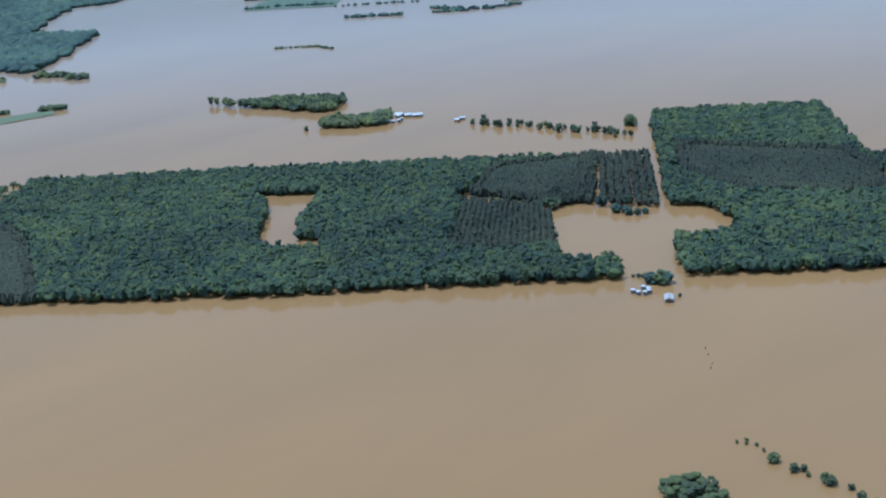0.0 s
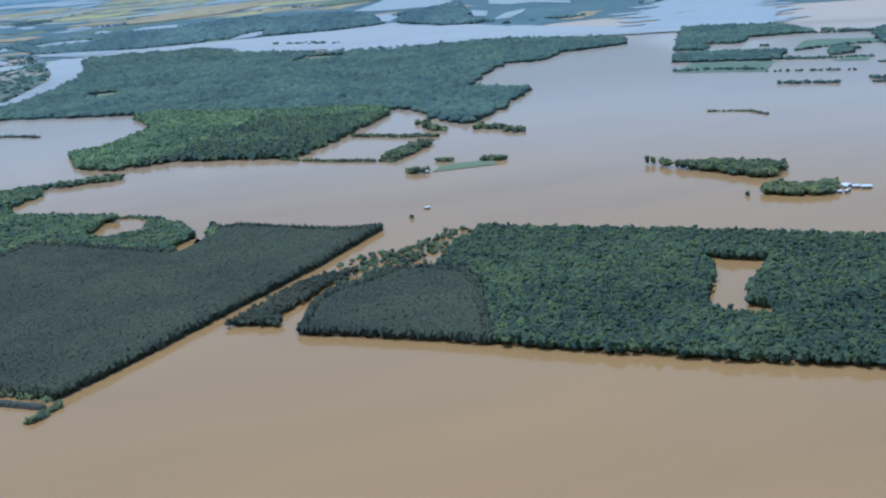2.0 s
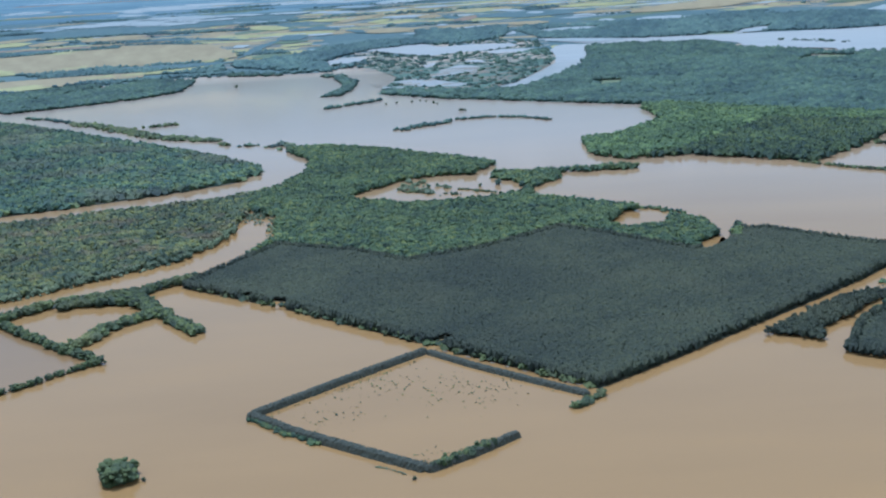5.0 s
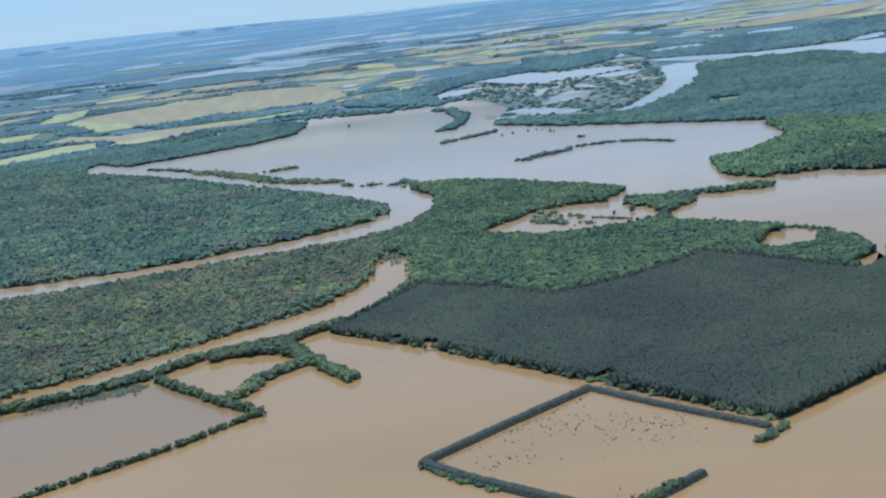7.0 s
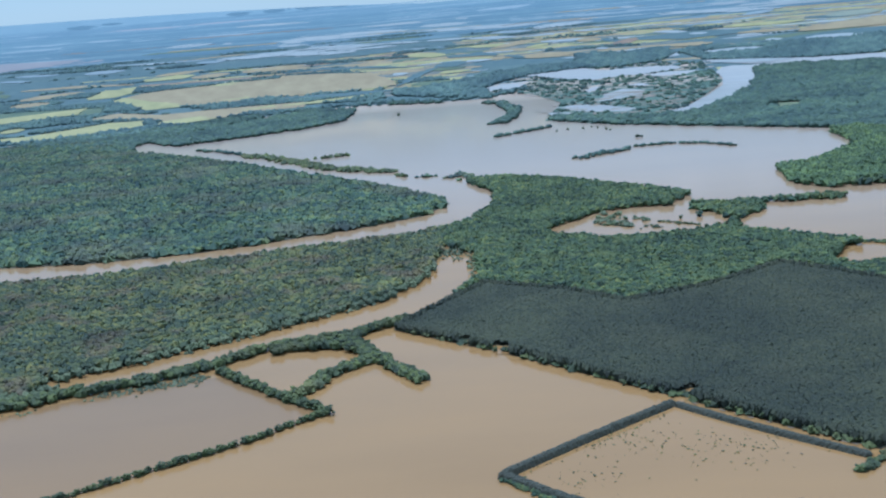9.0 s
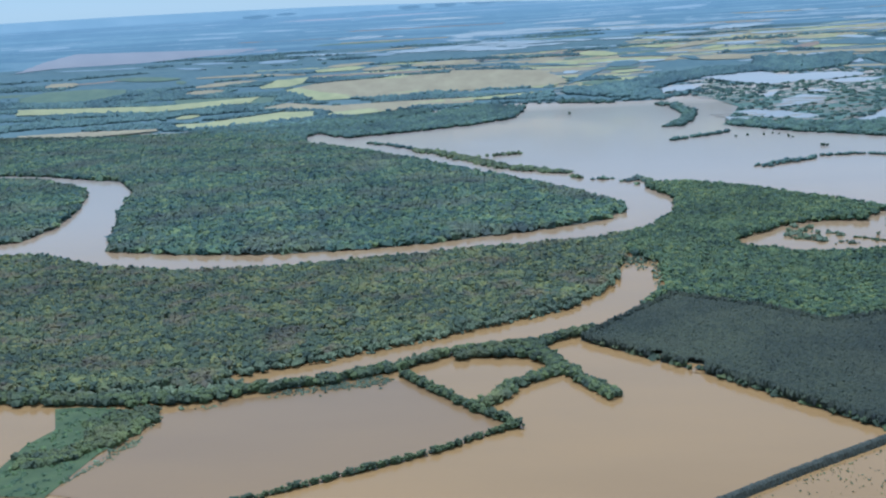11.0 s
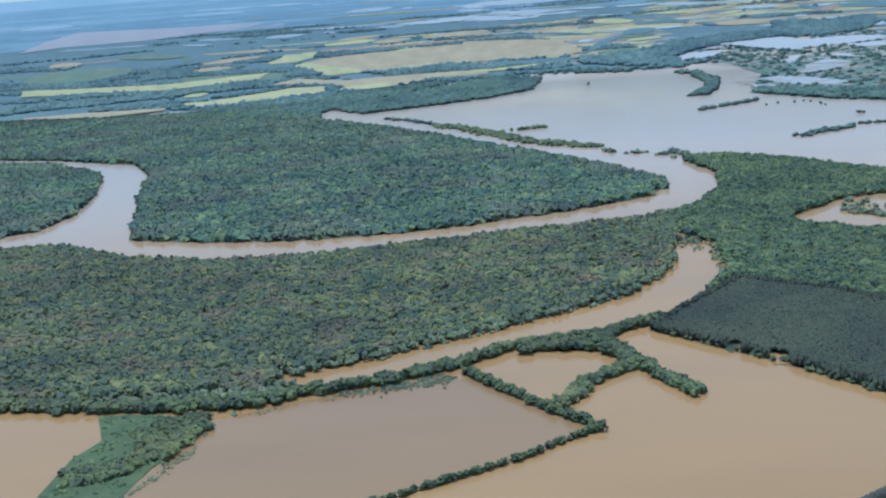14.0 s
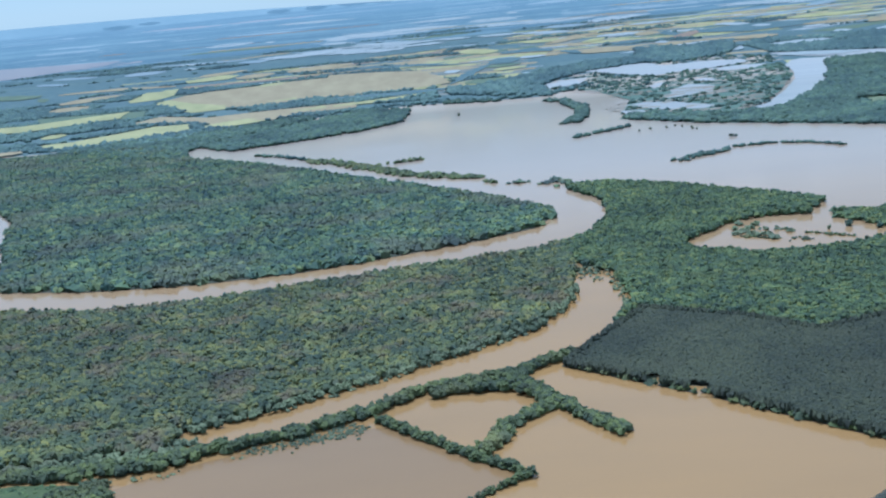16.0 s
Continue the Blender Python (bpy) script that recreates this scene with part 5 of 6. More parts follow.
far_field(SHEET, [(-4.88, 22.74), (-4.79, 22.55), (-4.67, 22.4), (-4.65, 22.55), (-4.69, 22.74), (-4.79, 22.97), (-4.91, 23.11), (-4.92, 22.95)])
far_field(SHEET, [(-6.43, 33.16), (-6.12, 32.8), (-5.69, 32.87), (-5.58, 33.96), (-5.7, 34.75), (-6.09, 35.2), (-6.53, 35.04), (-6.59, 33.99)])
far_field(SHEET, [(-5.02, 32.93), (-4.93, 32.63), (-4.82, 32.48), (-4.83, 32.93), (-4.88, 33.34), (-5.0, 33.7), (-5.1, 33.8), (-5.09, 33.38)])
far_field(STUBBLE, [(-4.04, 23.12), (-3.87, 22.83), (-3.63, 22.68), (-3.55, 23.06), (-3.6, 23.43), (-3.8, 23.77), (-4.05, 23.91), (-4.11, 23.53)])
far_field(SHEET, [(-3.55, 23.41), (-2.95, 23.36), (-2.24, 24.24), (-2.3, 24.99), (-3.2, 25.44), (-3.66, 24.1)])
far_field(SHEET, [(-3.13, 28.02), (-2.95, 27.68), (-2.68, 27.45), (-2.55, 27.8), (-2.59, 28.19), (-2.79, 28.6), (-3.07, 28.81), (-3.17, 28.46)])
far_field(SHEET, [(-3.22, 30.01), (-3.06, 29.63), (-2.86, 29.7), (-2.82, 30.83), (-2.89, 31.67), (-3.09, 32.16), (-3.3, 31.99), (-3.31, 30.88)])
far_field(STUBBLE, [(-2.65, 18.79), (-2.41, 18.68), (-2.03, 18.82), (-1.81, 19.42), (-1.85, 19.8), (-2.14, 19.94), (-2.55, 19.74), (-2.71, 19.18)])
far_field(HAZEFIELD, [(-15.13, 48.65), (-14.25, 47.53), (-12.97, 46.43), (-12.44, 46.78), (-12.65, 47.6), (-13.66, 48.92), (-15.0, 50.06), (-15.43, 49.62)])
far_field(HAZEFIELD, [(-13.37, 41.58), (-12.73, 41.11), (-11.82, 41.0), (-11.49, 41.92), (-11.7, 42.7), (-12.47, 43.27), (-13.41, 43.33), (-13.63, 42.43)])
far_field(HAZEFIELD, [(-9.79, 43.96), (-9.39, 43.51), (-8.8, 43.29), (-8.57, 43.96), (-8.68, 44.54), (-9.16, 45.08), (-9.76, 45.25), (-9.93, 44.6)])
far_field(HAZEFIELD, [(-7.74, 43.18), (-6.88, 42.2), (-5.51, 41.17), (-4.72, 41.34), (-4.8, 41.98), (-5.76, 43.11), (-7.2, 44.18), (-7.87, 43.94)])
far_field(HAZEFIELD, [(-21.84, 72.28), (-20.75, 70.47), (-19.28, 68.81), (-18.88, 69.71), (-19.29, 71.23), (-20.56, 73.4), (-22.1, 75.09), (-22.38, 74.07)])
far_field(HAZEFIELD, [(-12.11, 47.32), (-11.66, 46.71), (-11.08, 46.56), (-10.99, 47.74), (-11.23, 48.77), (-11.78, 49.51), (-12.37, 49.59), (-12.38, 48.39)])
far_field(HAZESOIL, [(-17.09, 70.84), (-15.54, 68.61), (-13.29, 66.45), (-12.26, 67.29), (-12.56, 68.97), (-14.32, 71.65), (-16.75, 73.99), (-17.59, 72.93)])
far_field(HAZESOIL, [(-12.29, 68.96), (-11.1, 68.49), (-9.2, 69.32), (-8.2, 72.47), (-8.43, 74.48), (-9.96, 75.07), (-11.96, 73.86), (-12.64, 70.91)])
far_field(SHEET, [(-7.47, 53.59), (-6.63, 52.18), (-5.36, 51.09), (-4.7, 52.15), (-4.82, 53.53), (-5.78, 55.2), (-7.15, 56.33), (-7.68, 55.16)])
far_field(SHEET, [(-3.31, 31.13), (-2.73, 30.43), (-1.77, 29.83), (-1.19, 30.27), (-1.21, 30.91), (-1.88, 31.75), (-2.89, 32.36), (-3.39, 31.86)])
far_field(SHEET, [(-2.37, 25.45), (-1.9, 24.39), (-1.18, 23.28), (-0.75, 23.4), (-0.77, 24.02), (-1.27, 25.23), (-2.06, 26.46), (-2.44, 26.26)])
far_field(SHEET, [(-2.55, 23.29), (-2.21, 22.82), (-1.65, 22.43), (-1.32, 22.78), (-1.35, 23.24), (-1.75, 23.81), (-2.33, 24.2), (-2.6, 23.82)])
far_field(SHEET, [(-1.61, 37.88), (-1.18, 37.68), (-0.41, 38.05), (0.11, 39.3), (0.12, 40.07), (-0.43, 40.29), (-1.24, 39.82), (-1.64, 38.67)])
far_field(SHEET, [(-0.05, 33.76), (0.23, 33.25), (0.73, 33.08), (1.1, 34.01), (1.12, 34.81), (0.79, 35.45), (0.25, 35.57), (-0.05, 34.63)])
far_field(SHEET, [(0.97, 39.31), (1.04, 38.82), (1.17, 38.38), (1.27, 38.72), (1.29, 39.18), (1.21, 39.78), (1.08, 40.2), (0.98, 39.84)])
far_field(SHEET, [(-0.17, 29.96), (1.2, 28.84), (2.49, 28.62), (2.56, 29.35), (1.3, 31.09), (-0.17, 30.77)])
far_field(SHEET, [(0.8, 24.11), (0.98, 23.73), (1.29, 23.36), (1.53, 23.54), (1.55, 23.85), (1.35, 24.3), (1.02, 24.67), (0.82, 24.48)])
far_field(SHEET, [(2.16, 26.68), (2.43, 26.52), (2.96, 26.87), (3.44, 27.99), (3.52, 28.69), (3.18, 28.86), (2.6, 28.41), (2.22, 27.37)])
far_field(SHEET, [(0.45, 17.1), (0.54, 17.0), (0.7, 16.97), (0.82, 17.14), (0.83, 17.29), (0.72, 17.41), (0.55, 17.43), (0.45, 17.26)])
far_field(SHEET, [(-0.44, 15.55), (-0.39, 15.47), (-0.3, 15.46), (-0.25, 15.69), (-0.25, 15.86), (-0.31, 15.97), (-0.4, 15.95), (-0.44, 15.74)])
far_field(SHEET, [(-1.62, 15.64), (-1.55, 15.54), (-1.44, 15.47), (-1.38, 15.56), (-1.39, 15.67), (-1.47, 15.78), (-1.58, 15.85), (-1.63, 15.75)])
far_field(SHEET, [(-1.46, 14.61), (-1.27, 14.44), (-0.96, 14.3), (-0.76, 14.43), (-0.76, 14.6), (-0.99, 14.81), (-1.32, 14.94), (-1.48, 14.81)])
far_field(SHEET, [(0.04, 24.6), (0.21, 24.35), (0.51, 24.21), (0.72, 24.51), (0.73, 24.82), (0.53, 25.11), (0.22, 25.23), (0.04, 24.93)])
far_field(SHEET, [(-0.75, 24.97), (-0.59, 24.71), (-0.33, 24.5), (-0.15, 24.72), (-0.15, 24.98), (-0.34, 25.3), (-0.61, 25.49), (-0.76, 25.28)])
far_field(SHEET, [(1.78, 20.66), (1.95, 20.52), (2.28, 20.48), (2.53, 20.75), (2.56, 20.96), (2.35, 21.12), (2.01, 21.14), (1.8, 20.9)])
far_field(SHEET, [(0.39, 14.26), (0.41, 14.22), (0.46, 14.21), (0.5, 14.31), (0.51, 14.39), (0.47, 14.44), (0.42, 14.44), (0.39, 14.35)])
far_field(STUBBLE, [(1.25, 16.94), (1.39, 16.7), (1.66, 16.63), (1.9, 17.06), (1.94, 17.43), (1.78, 17.73), (1.48, 17.77), (1.28, 17.34)])
far_field(CROP, [(-0.29, 19.59), (-0.15, 19.17), (0.09, 18.85), (0.26, 19.2), (0.27, 19.62), (0.1, 20.12), (-0.16, 20.43), (-0.3, 20.07)])
far_field(CROP, [(-1.28, 17.73), (-1.18, 17.49), (-1.01, 17.27), (-0.91, 17.41), (-0.92, 17.62), (-1.04, 17.9), (-1.21, 18.11), (-1.29, 17.97)])
far_field(PASTURE, [(-0.18, 13.64), (-0.06, 13.48), (0.13, 13.42), (0.27, 13.68), (0.28, 13.91), (0.14, 14.09), (-0.06, 14.14), (-0.18, 13.89)])
far_field(CROP, [(1.47, 19.3), (1.55, 19.28), (1.72, 19.52), (1.87, 20.05), (1.89, 20.33), (1.79, 20.33), (1.61, 20.05), (1.49, 19.58)])
far_field(CROP, [(-0.71, 13.47), (-0.62, 13.47), (-0.45, 13.74), (-0.34, 14.34), (-0.34, 14.66), (-0.47, 14.65), (-0.65, 14.3), (-0.73, 13.77)])
far_field(CROP, [(-1.4, 12.36), (-0.96, 12.4), (-0.57, 12.86), (-0.57, 12.99), (-0.99, 12.77), (-1.41, 12.48)])
far_field(CROP, [(0.68, 20.8), (0.81, 20.6), (1.04, 20.49), (1.21, 20.73), (1.23, 20.97), (1.08, 21.21), (0.84, 21.31), (0.69, 21.07)])
far_field(STUBBLE, [(-1.82, 16.33), (-1.59, 16.13), (-1.2, 16.0), (-0.97, 16.22), (-0.98, 16.46), (-1.25, 16.69), (-1.65, 16.81), (-1.84, 16.59)])
far_field(PASTURE, [(-0.0, 15.84), (0.11, 15.75), (0.3, 15.75), (0.44, 15.96), (0.45, 16.12), (0.32, 16.22), (0.11, 16.21), (-0.0, 16.01)])
far_field(STUBBLE, [(1.27, 25.84), (1.46, 25.53), (1.81, 25.37), (2.09, 25.82), (2.13, 26.24), (1.91, 26.62), (1.53, 26.75), (1.3, 26.31)])
far_field(STUBBLE, [(1.81, 46.7), (2.28, 46.44), (3.22, 47.56), (4.08, 50.79), (4.24, 52.77), (3.61, 53.1), (2.54, 51.53), (1.88, 48.54)])
far_field(STUBBLE, [(0.96, 19.8), (1.17, 20.02), (1.59, 20.8), (1.94, 21.9), (1.98, 22.33), (1.68, 21.98), (1.24, 21.08), (0.98, 20.18)])
far_field(CROP, [(0.12, 15.21), (0.2, 15.15), (0.37, 15.18), (0.49, 15.4), (0.49, 15.55), (0.38, 15.62), (0.21, 15.58), (0.12, 15.37)])
far_field(DARKWOOD, [(-0.22, 22.77), (-0.15, 22.54), (-0.04, 22.41), (0.03, 22.7), (0.03, 22.99), (-0.04, 23.27), (-0.16, 23.39), (-0.22, 23.1)])
far_field(DARKWOOD, [(-0.02, 21.59), (0.07, 21.34), (0.23, 21.12), (0.35, 21.29), (0.35, 21.52), (0.24, 21.8), (0.08, 22.01), (-0.02, 21.84)])
far_field(DARKWOOD, [(-1.56, 20.99), (-0.86, 21.22), (-0.21, 21.66), (-0.21, 21.92), (-0.88, 21.94), (-1.57, 21.23)])
far_field(DARKWOOD, [(-2.28, 20.74), (-2.1, 20.32), (-1.84, 20.08), (-1.72, 20.62), (-1.76, 21.17), (-1.97, 21.69), (-2.26, 21.91), (-2.34, 21.34)])
far_field(DARKWOOD, [(-1.97, 17.76), (-1.45, 17.84), (-0.68, 17.3), (-0.27, 16.89), (-0.27, 17.05), (-0.7, 17.78), (-1.48, 18.35), (-1.99, 17.94)])
far_field(DARKWOOD, [(0.1, 16.56), (0.19, 16.34), (0.36, 16.31), (0.49, 16.81), (0.5, 17.2), (0.39, 17.48), (0.21, 17.47), (0.1, 16.99)])
far_field(DARKWOOD, [(0.27, 18.37), (0.73, 18.25), (0.95, 17.99), (0.98, 18.35), (0.78, 19.35), (0.27, 18.74)])
far_field(DARKWOOD, [(1.02, 17.65), (1.08, 17.35), (1.18, 17.01), (1.28, 17.07), (1.29, 17.27), (1.23, 17.63), (1.12, 17.96), (1.04, 17.89)])
far_field(DARKWOOD, [(-0.34, 13.64), (-0.24, 14.15), (-0.1, 14.89), (0.11, 16.27), (0.12, 16.65), (-0.1, 15.81), (-0.25, 14.98), (-0.34, 13.91)])
far_field(DARKWOOD, [(-1.5, 13.3), (-0.94, 12.88), (-0.36, 13.17), (-0.36, 13.36), (-0.98, 13.43), (-1.52, 13.5)])
far_field(DARKWOOD, [(1.74, 18.12), (1.84, 18.02), (2.06, 18.09), (2.25, 18.47), (2.28, 18.73), (2.15, 18.85), (1.92, 18.75), (1.76, 18.39)])
far_field(DARKWOOD, [(-2.88, 26.44), (-2.7, 26.06), (-2.43, 25.88), (-2.3, 26.45), (-2.35, 26.98), (-2.57, 27.45), (-2.85, 27.6), (-2.94, 27.03)])
far_field(DARKWOOD, [(3.04, 19.09), (3.6, 18.33), (4.82, 18.95), (5.01, 19.72), (4.04, 20.53), (3.16, 19.86)])
far_field(DARKWOOD, [(2.61, 19.88), (2.64, 19.38), (2.72, 18.83), (2.84, 18.89), (2.88, 19.21), (2.86, 19.79), (2.77, 20.37), (2.66, 20.27)])
far_field(DARKWOOD, [(2.63, 16.56), (2.73, 16.52), (2.93, 16.54), (3.1, 16.7), (3.12, 16.8), (2.99, 16.85), (2.78, 16.82), (2.65, 16.68)])
far_field(DARKWOOD, [(4.07, 22.43), (4.12, 22.02), (4.26, 21.64), (4.45, 21.82), (4.52, 22.15), (4.46, 22.63), (4.3, 23.02), (4.14, 22.81)])
far_field(DARKWOOD, [(6.26, 21.72), (6.35, 21.37), (6.59, 21.05), (6.87, 21.2), (6.96, 21.49), (6.86, 21.9), (6.6, 22.22), (6.35, 22.05)])
far_field(DARKWOOD, [(3.09, 27.07), (4.22, 26.1), (6.35, 27.26), (6.45, 27.68), (4.4, 27.2), (3.14, 27.47)])
far_field(SHEET, [(3.08, 15.07), (3.23, 14.83), (3.53, 14.61), (3.8, 14.74), (3.85, 14.95), (3.68, 15.23), (3.36, 15.45), (3.13, 15.31)])
far_field(SHEET, [(2.73, 15.04), (2.74, 14.9), (2.8, 14.84), (2.89, 15.09), (2.93, 15.3), (2.92, 15.48), (2.85, 15.52), (2.77, 15.28)])
far_field(SHEET, [(2.89, 13.52), (3.05, 13.29), (3.37, 13.04), (3.63, 13.08), (3.67, 13.23), (3.49, 13.5), (3.16, 13.75), (2.93, 13.7)])
far_field(SHEET, [(4.58, 16.02), (4.74, 15.96), (5.09, 16.0), (5.38, 16.23), (5.43, 16.38), (5.23, 16.44), (4.87, 16.39), (4.62, 16.18)])
far_field(SHEET, [(3.62, 20.92), (3.69, 20.57), (3.85, 20.21), (4.02, 20.32), (4.07, 20.57), (4.0, 20.99), (3.83, 21.35), (3.68, 21.22)])
far_field(SHEET, [(4.27, 16.56), (4.29, 16.44), (4.36, 16.38), (4.47, 16.55), (4.51, 16.7), (4.49, 16.84), (4.41, 16.89), (4.32, 16.73)])
far_field(SHEET, [(5.46, 36.77), (5.51, 36.39), (5.66, 36.18), (5.87, 36.72), (5.95, 37.21), (5.9, 37.68), (5.73, 37.85), (5.54, 37.33)])
far_field(SHEET, [(2.7, 23.68), (2.83, 23.48), (3.09, 23.38), (3.31, 23.7), (3.35, 23.98), (3.2, 24.22), (2.93, 24.29), (2.74, 23.99)])
far_field(SHEET, [(5.32, 18.47), (5.52, 18.25), (5.92, 18.02), (6.25, 18.09), (6.31, 18.26), (6.08, 18.52), (5.67, 18.74), (5.37, 18.66)])
far_field(SHEET, [(2.26, 17.66), (2.28, 17.52), (2.34, 17.44), (2.41, 17.6), (2.43, 17.75), (2.41, 17.9), (2.34, 17.98), (2.28, 17.83)])
far_field(SHEET, [(3.93, 19.58), (3.96, 19.42), (4.03, 19.28), (4.13, 19.41), (4.16, 19.58), (4.14, 19.78), (4.06, 19.9), (3.97, 19.77)])
far_field(SHEET, [(7.03, 32.95), (7.19, 32.54), (7.58, 32.38), (8.04, 33.06), (8.19, 33.7), (8.01, 34.2), (7.58, 34.31), (7.18, 33.63)])
far_field(SHEET, [(4.26, 18.02), (4.31, 17.93), (4.44, 17.94), (4.58, 18.15), (4.62, 18.32), (4.56, 18.42), (4.42, 18.41), (4.3, 18.2)])
far_field(CROP, [(4.67, 20.78), (4.94, 20.55), (5.51, 20.46), (6.02, 20.88), (6.12, 21.24), (5.79, 21.52), (5.19, 21.58), (4.76, 21.17)])
far_field(CROP, [(4.37, 21.52), (4.46, 21.41), (4.69, 21.51), (4.94, 21.97), (5.01, 22.27), (4.89, 22.4), (4.64, 22.26), (4.43, 21.84)])
far_field(CROP, [(6.59, 21.68), (6.71, 21.35), (7.11, 21.33), (7.64, 22.1), (7.86, 22.73), (7.71, 23.15), (7.27, 23.11), (6.79, 22.33)])
far_field(PASTURE, [(5.96, 24.75), (6.1, 24.74), (6.48, 25.18), (6.92, 26.16), (7.06, 26.68), (6.87, 26.67), (6.45, 26.12), (6.08, 25.26)])
far_field(STUBBLE, [(3.11, 16.85), (3.21, 16.69), (3.43, 16.61), (3.64, 16.85), (3.69, 17.06), (3.57, 17.25), (3.33, 17.31), (3.15, 17.08)])
far_field(SOIL, [(2.56, 18.16), (2.65, 18.18), (2.87, 18.53), (3.1, 19.27), (3.16, 19.65), (3.04, 19.61), (2.8, 19.18), (2.61, 18.53)])
far_field(STUBBLE, [(2.28, 20.07), (2.34, 19.84), (2.49, 19.78), (2.66, 20.21), (2.7, 20.57), (2.63, 20.84), (2.47, 20.87), (2.32, 20.46)])
far_field(STUBBLE, [(4.41, 18.65), (4.59, 18.47), (4.96, 18.38), (5.28, 18.61), (5.35, 18.82), (5.13, 19.03), (4.74, 19.11), (4.47, 18.89)])
far_field(CROP, [(4.17, 25.76), (4.42, 25.75), (4.94, 26.07), (5.39, 26.76), (5.46, 27.12), (5.14, 27.11), (4.59, 26.73), (4.22, 26.12)])
far_field(SHEET, [(7.71, 30.73), (10.68, 32.7), (14.69, 37.23), (16.22, 37.12), (11.69, 29.62), (9.07, 29.07)])
far_field(SHEET, [(16.75, 40.92), (17.38, 39.11), (19.01, 37.36), (20.96, 37.93), (21.7, 39.29), (21.11, 41.51), (19.31, 43.44), (17.44, 42.6)])
far_field(SHEET, [(14.96, 28.28), (14.9, 27.38), (15.25, 26.72), (16.19, 27.49), (16.75, 28.45), (16.89, 29.59), (16.46, 30.27), (15.55, 29.38)])
far_field(SHEET, [(18.29, 38.93), (18.35, 38.31), (18.86, 38.07), (19.81, 39.1), (20.29, 40.05), (20.23, 40.84), (19.64, 41.0), (18.76, 39.94)])
far_field(CROP, [(9.45, 23.94), (9.94, 23.21), (11.22, 22.89), (12.78, 24.02), (13.36, 25.12), (12.78, 26.09), (11.28, 26.35), (9.91, 25.1)])
far_field(STUBBLE, [(5.07, 17.9), (5.53, 17.78), (6.56, 18.18), (7.66, 19.39), (7.95, 20.15), (7.32, 20.27), (6.12, 19.69), (5.27, 18.59)])
far_field(STUBBLE, [(-1.95, 17.29), (-1.38, 17.01), (-0.75, 16.43), (-0.39, 14.64), (-0.35, 13.96), (-0.72, 13.64), (-1.13, 13.65), (-1.57, 13.71)])
far_field(STUBBLE, [(11.64, 22.76), (11.79, 22.22), (12.41, 21.92), (13.36, 22.64), (13.79, 23.37), (13.63, 24.07), (12.91, 24.34), (12.05, 23.56)])
far_field(SHEET, [(4.9, 13.05), (4.97, 13.0), (5.15, 13.06), (5.36, 13.31), (5.43, 13.48), (5.34, 13.53), (5.14, 13.45), (4.96, 13.22)])
far_field(SHEET, [(3.28, 15.39), (3.41, 15.09), (3.69, 14.8), (3.94, 14.91), (4.0, 15.14), (3.86, 15.49), (3.57, 15.78), (3.34, 15.65)])
far_field(STUBBLE, [(7.39, 21.39), (7.93, 21.08), (9.15, 21.18), (10.44, 22.21), (10.8, 22.97), (10.1, 23.37), (8.71, 23.15), (7.66, 22.15)])
far_field(SHEET, [(4.65, 16.12), (4.75, 16.0), (5.01, 16.01), (5.29, 16.32), (5.37, 16.56), (5.23, 16.7), (4.95, 16.67), (4.72, 16.38)])
far_field(PASTURE, [(7.77, 17.46), (8.08, 17.37), (8.85, 17.62), (9.7, 18.4), (9.95, 18.88), (9.53, 18.98), (8.67, 18.63), (7.97, 17.92)])
far_field(SHEET, [(5.15, 29.02), (5.58, 28.06), (6.42, 26.95), (7.13, 26.95), (7.28, 27.48), (6.81, 28.59), (5.92, 29.75), (5.27, 29.69)])
far_field(SHEET, [(11.58, 27.61), (11.74, 27.25), (12.25, 27.15), (12.94, 27.84), (13.21, 28.43), (13.03, 28.88), (12.46, 28.93), (11.85, 28.25)])
far_field(STUBBLE, [(-4.94, 10.72), (-4.24, 10.46), (-3.71, 10.74), (-3.77, 10.92), (-4.43, 10.96), (-5.01, 10.89)])
far_field(CROP, [(-6.07, 13.23), (-6.41, 14.03), (-4.63, 13.53), (-3.7, 14.19), (-3.59, 13.38), (-4.38, 12.79)])
far_field(PASTURE, [(-6.93, 15.2), (-6.45, 14.86), (-5.89, 14.92), (-5.86, 15.93), (-6.15, 16.73), (-6.77, 17.23), (-7.39, 17.07), (-7.29, 16.01)])
far_field(SOIL, [(-10.7, 23.38), (-12.36, 28.87), (-13.45, 33.28), (-7.79, 29.89), (-7.61, 28.22), (-8.9, 25.03), (-10.4, 24.79)])
far_field(PASTURE, [(-7.17, 19.1), (-6.77, 18.67), (-6.21, 18.3), (-6.0, 18.55), (-6.13, 18.94), (-6.59, 19.45), (-7.18, 19.83), (-7.34, 19.55)])
far_field(STUBBLE, [(-7.87, 18.16), (-7.65, 17.93), (-7.41, 17.9), (-7.48, 18.44), (-7.65, 18.87), (-7.93, 19.17), (-8.16, 19.15), (-8.06, 18.62)])
far_field(STUBBLE, [(-17.64, 39.24), (-16.99, 38.68), (-16.28, 38.72), (-16.4, 40.18), (-16.85, 41.31), (-17.66, 42.02), (-18.38, 41.88), (-18.18, 40.44)])


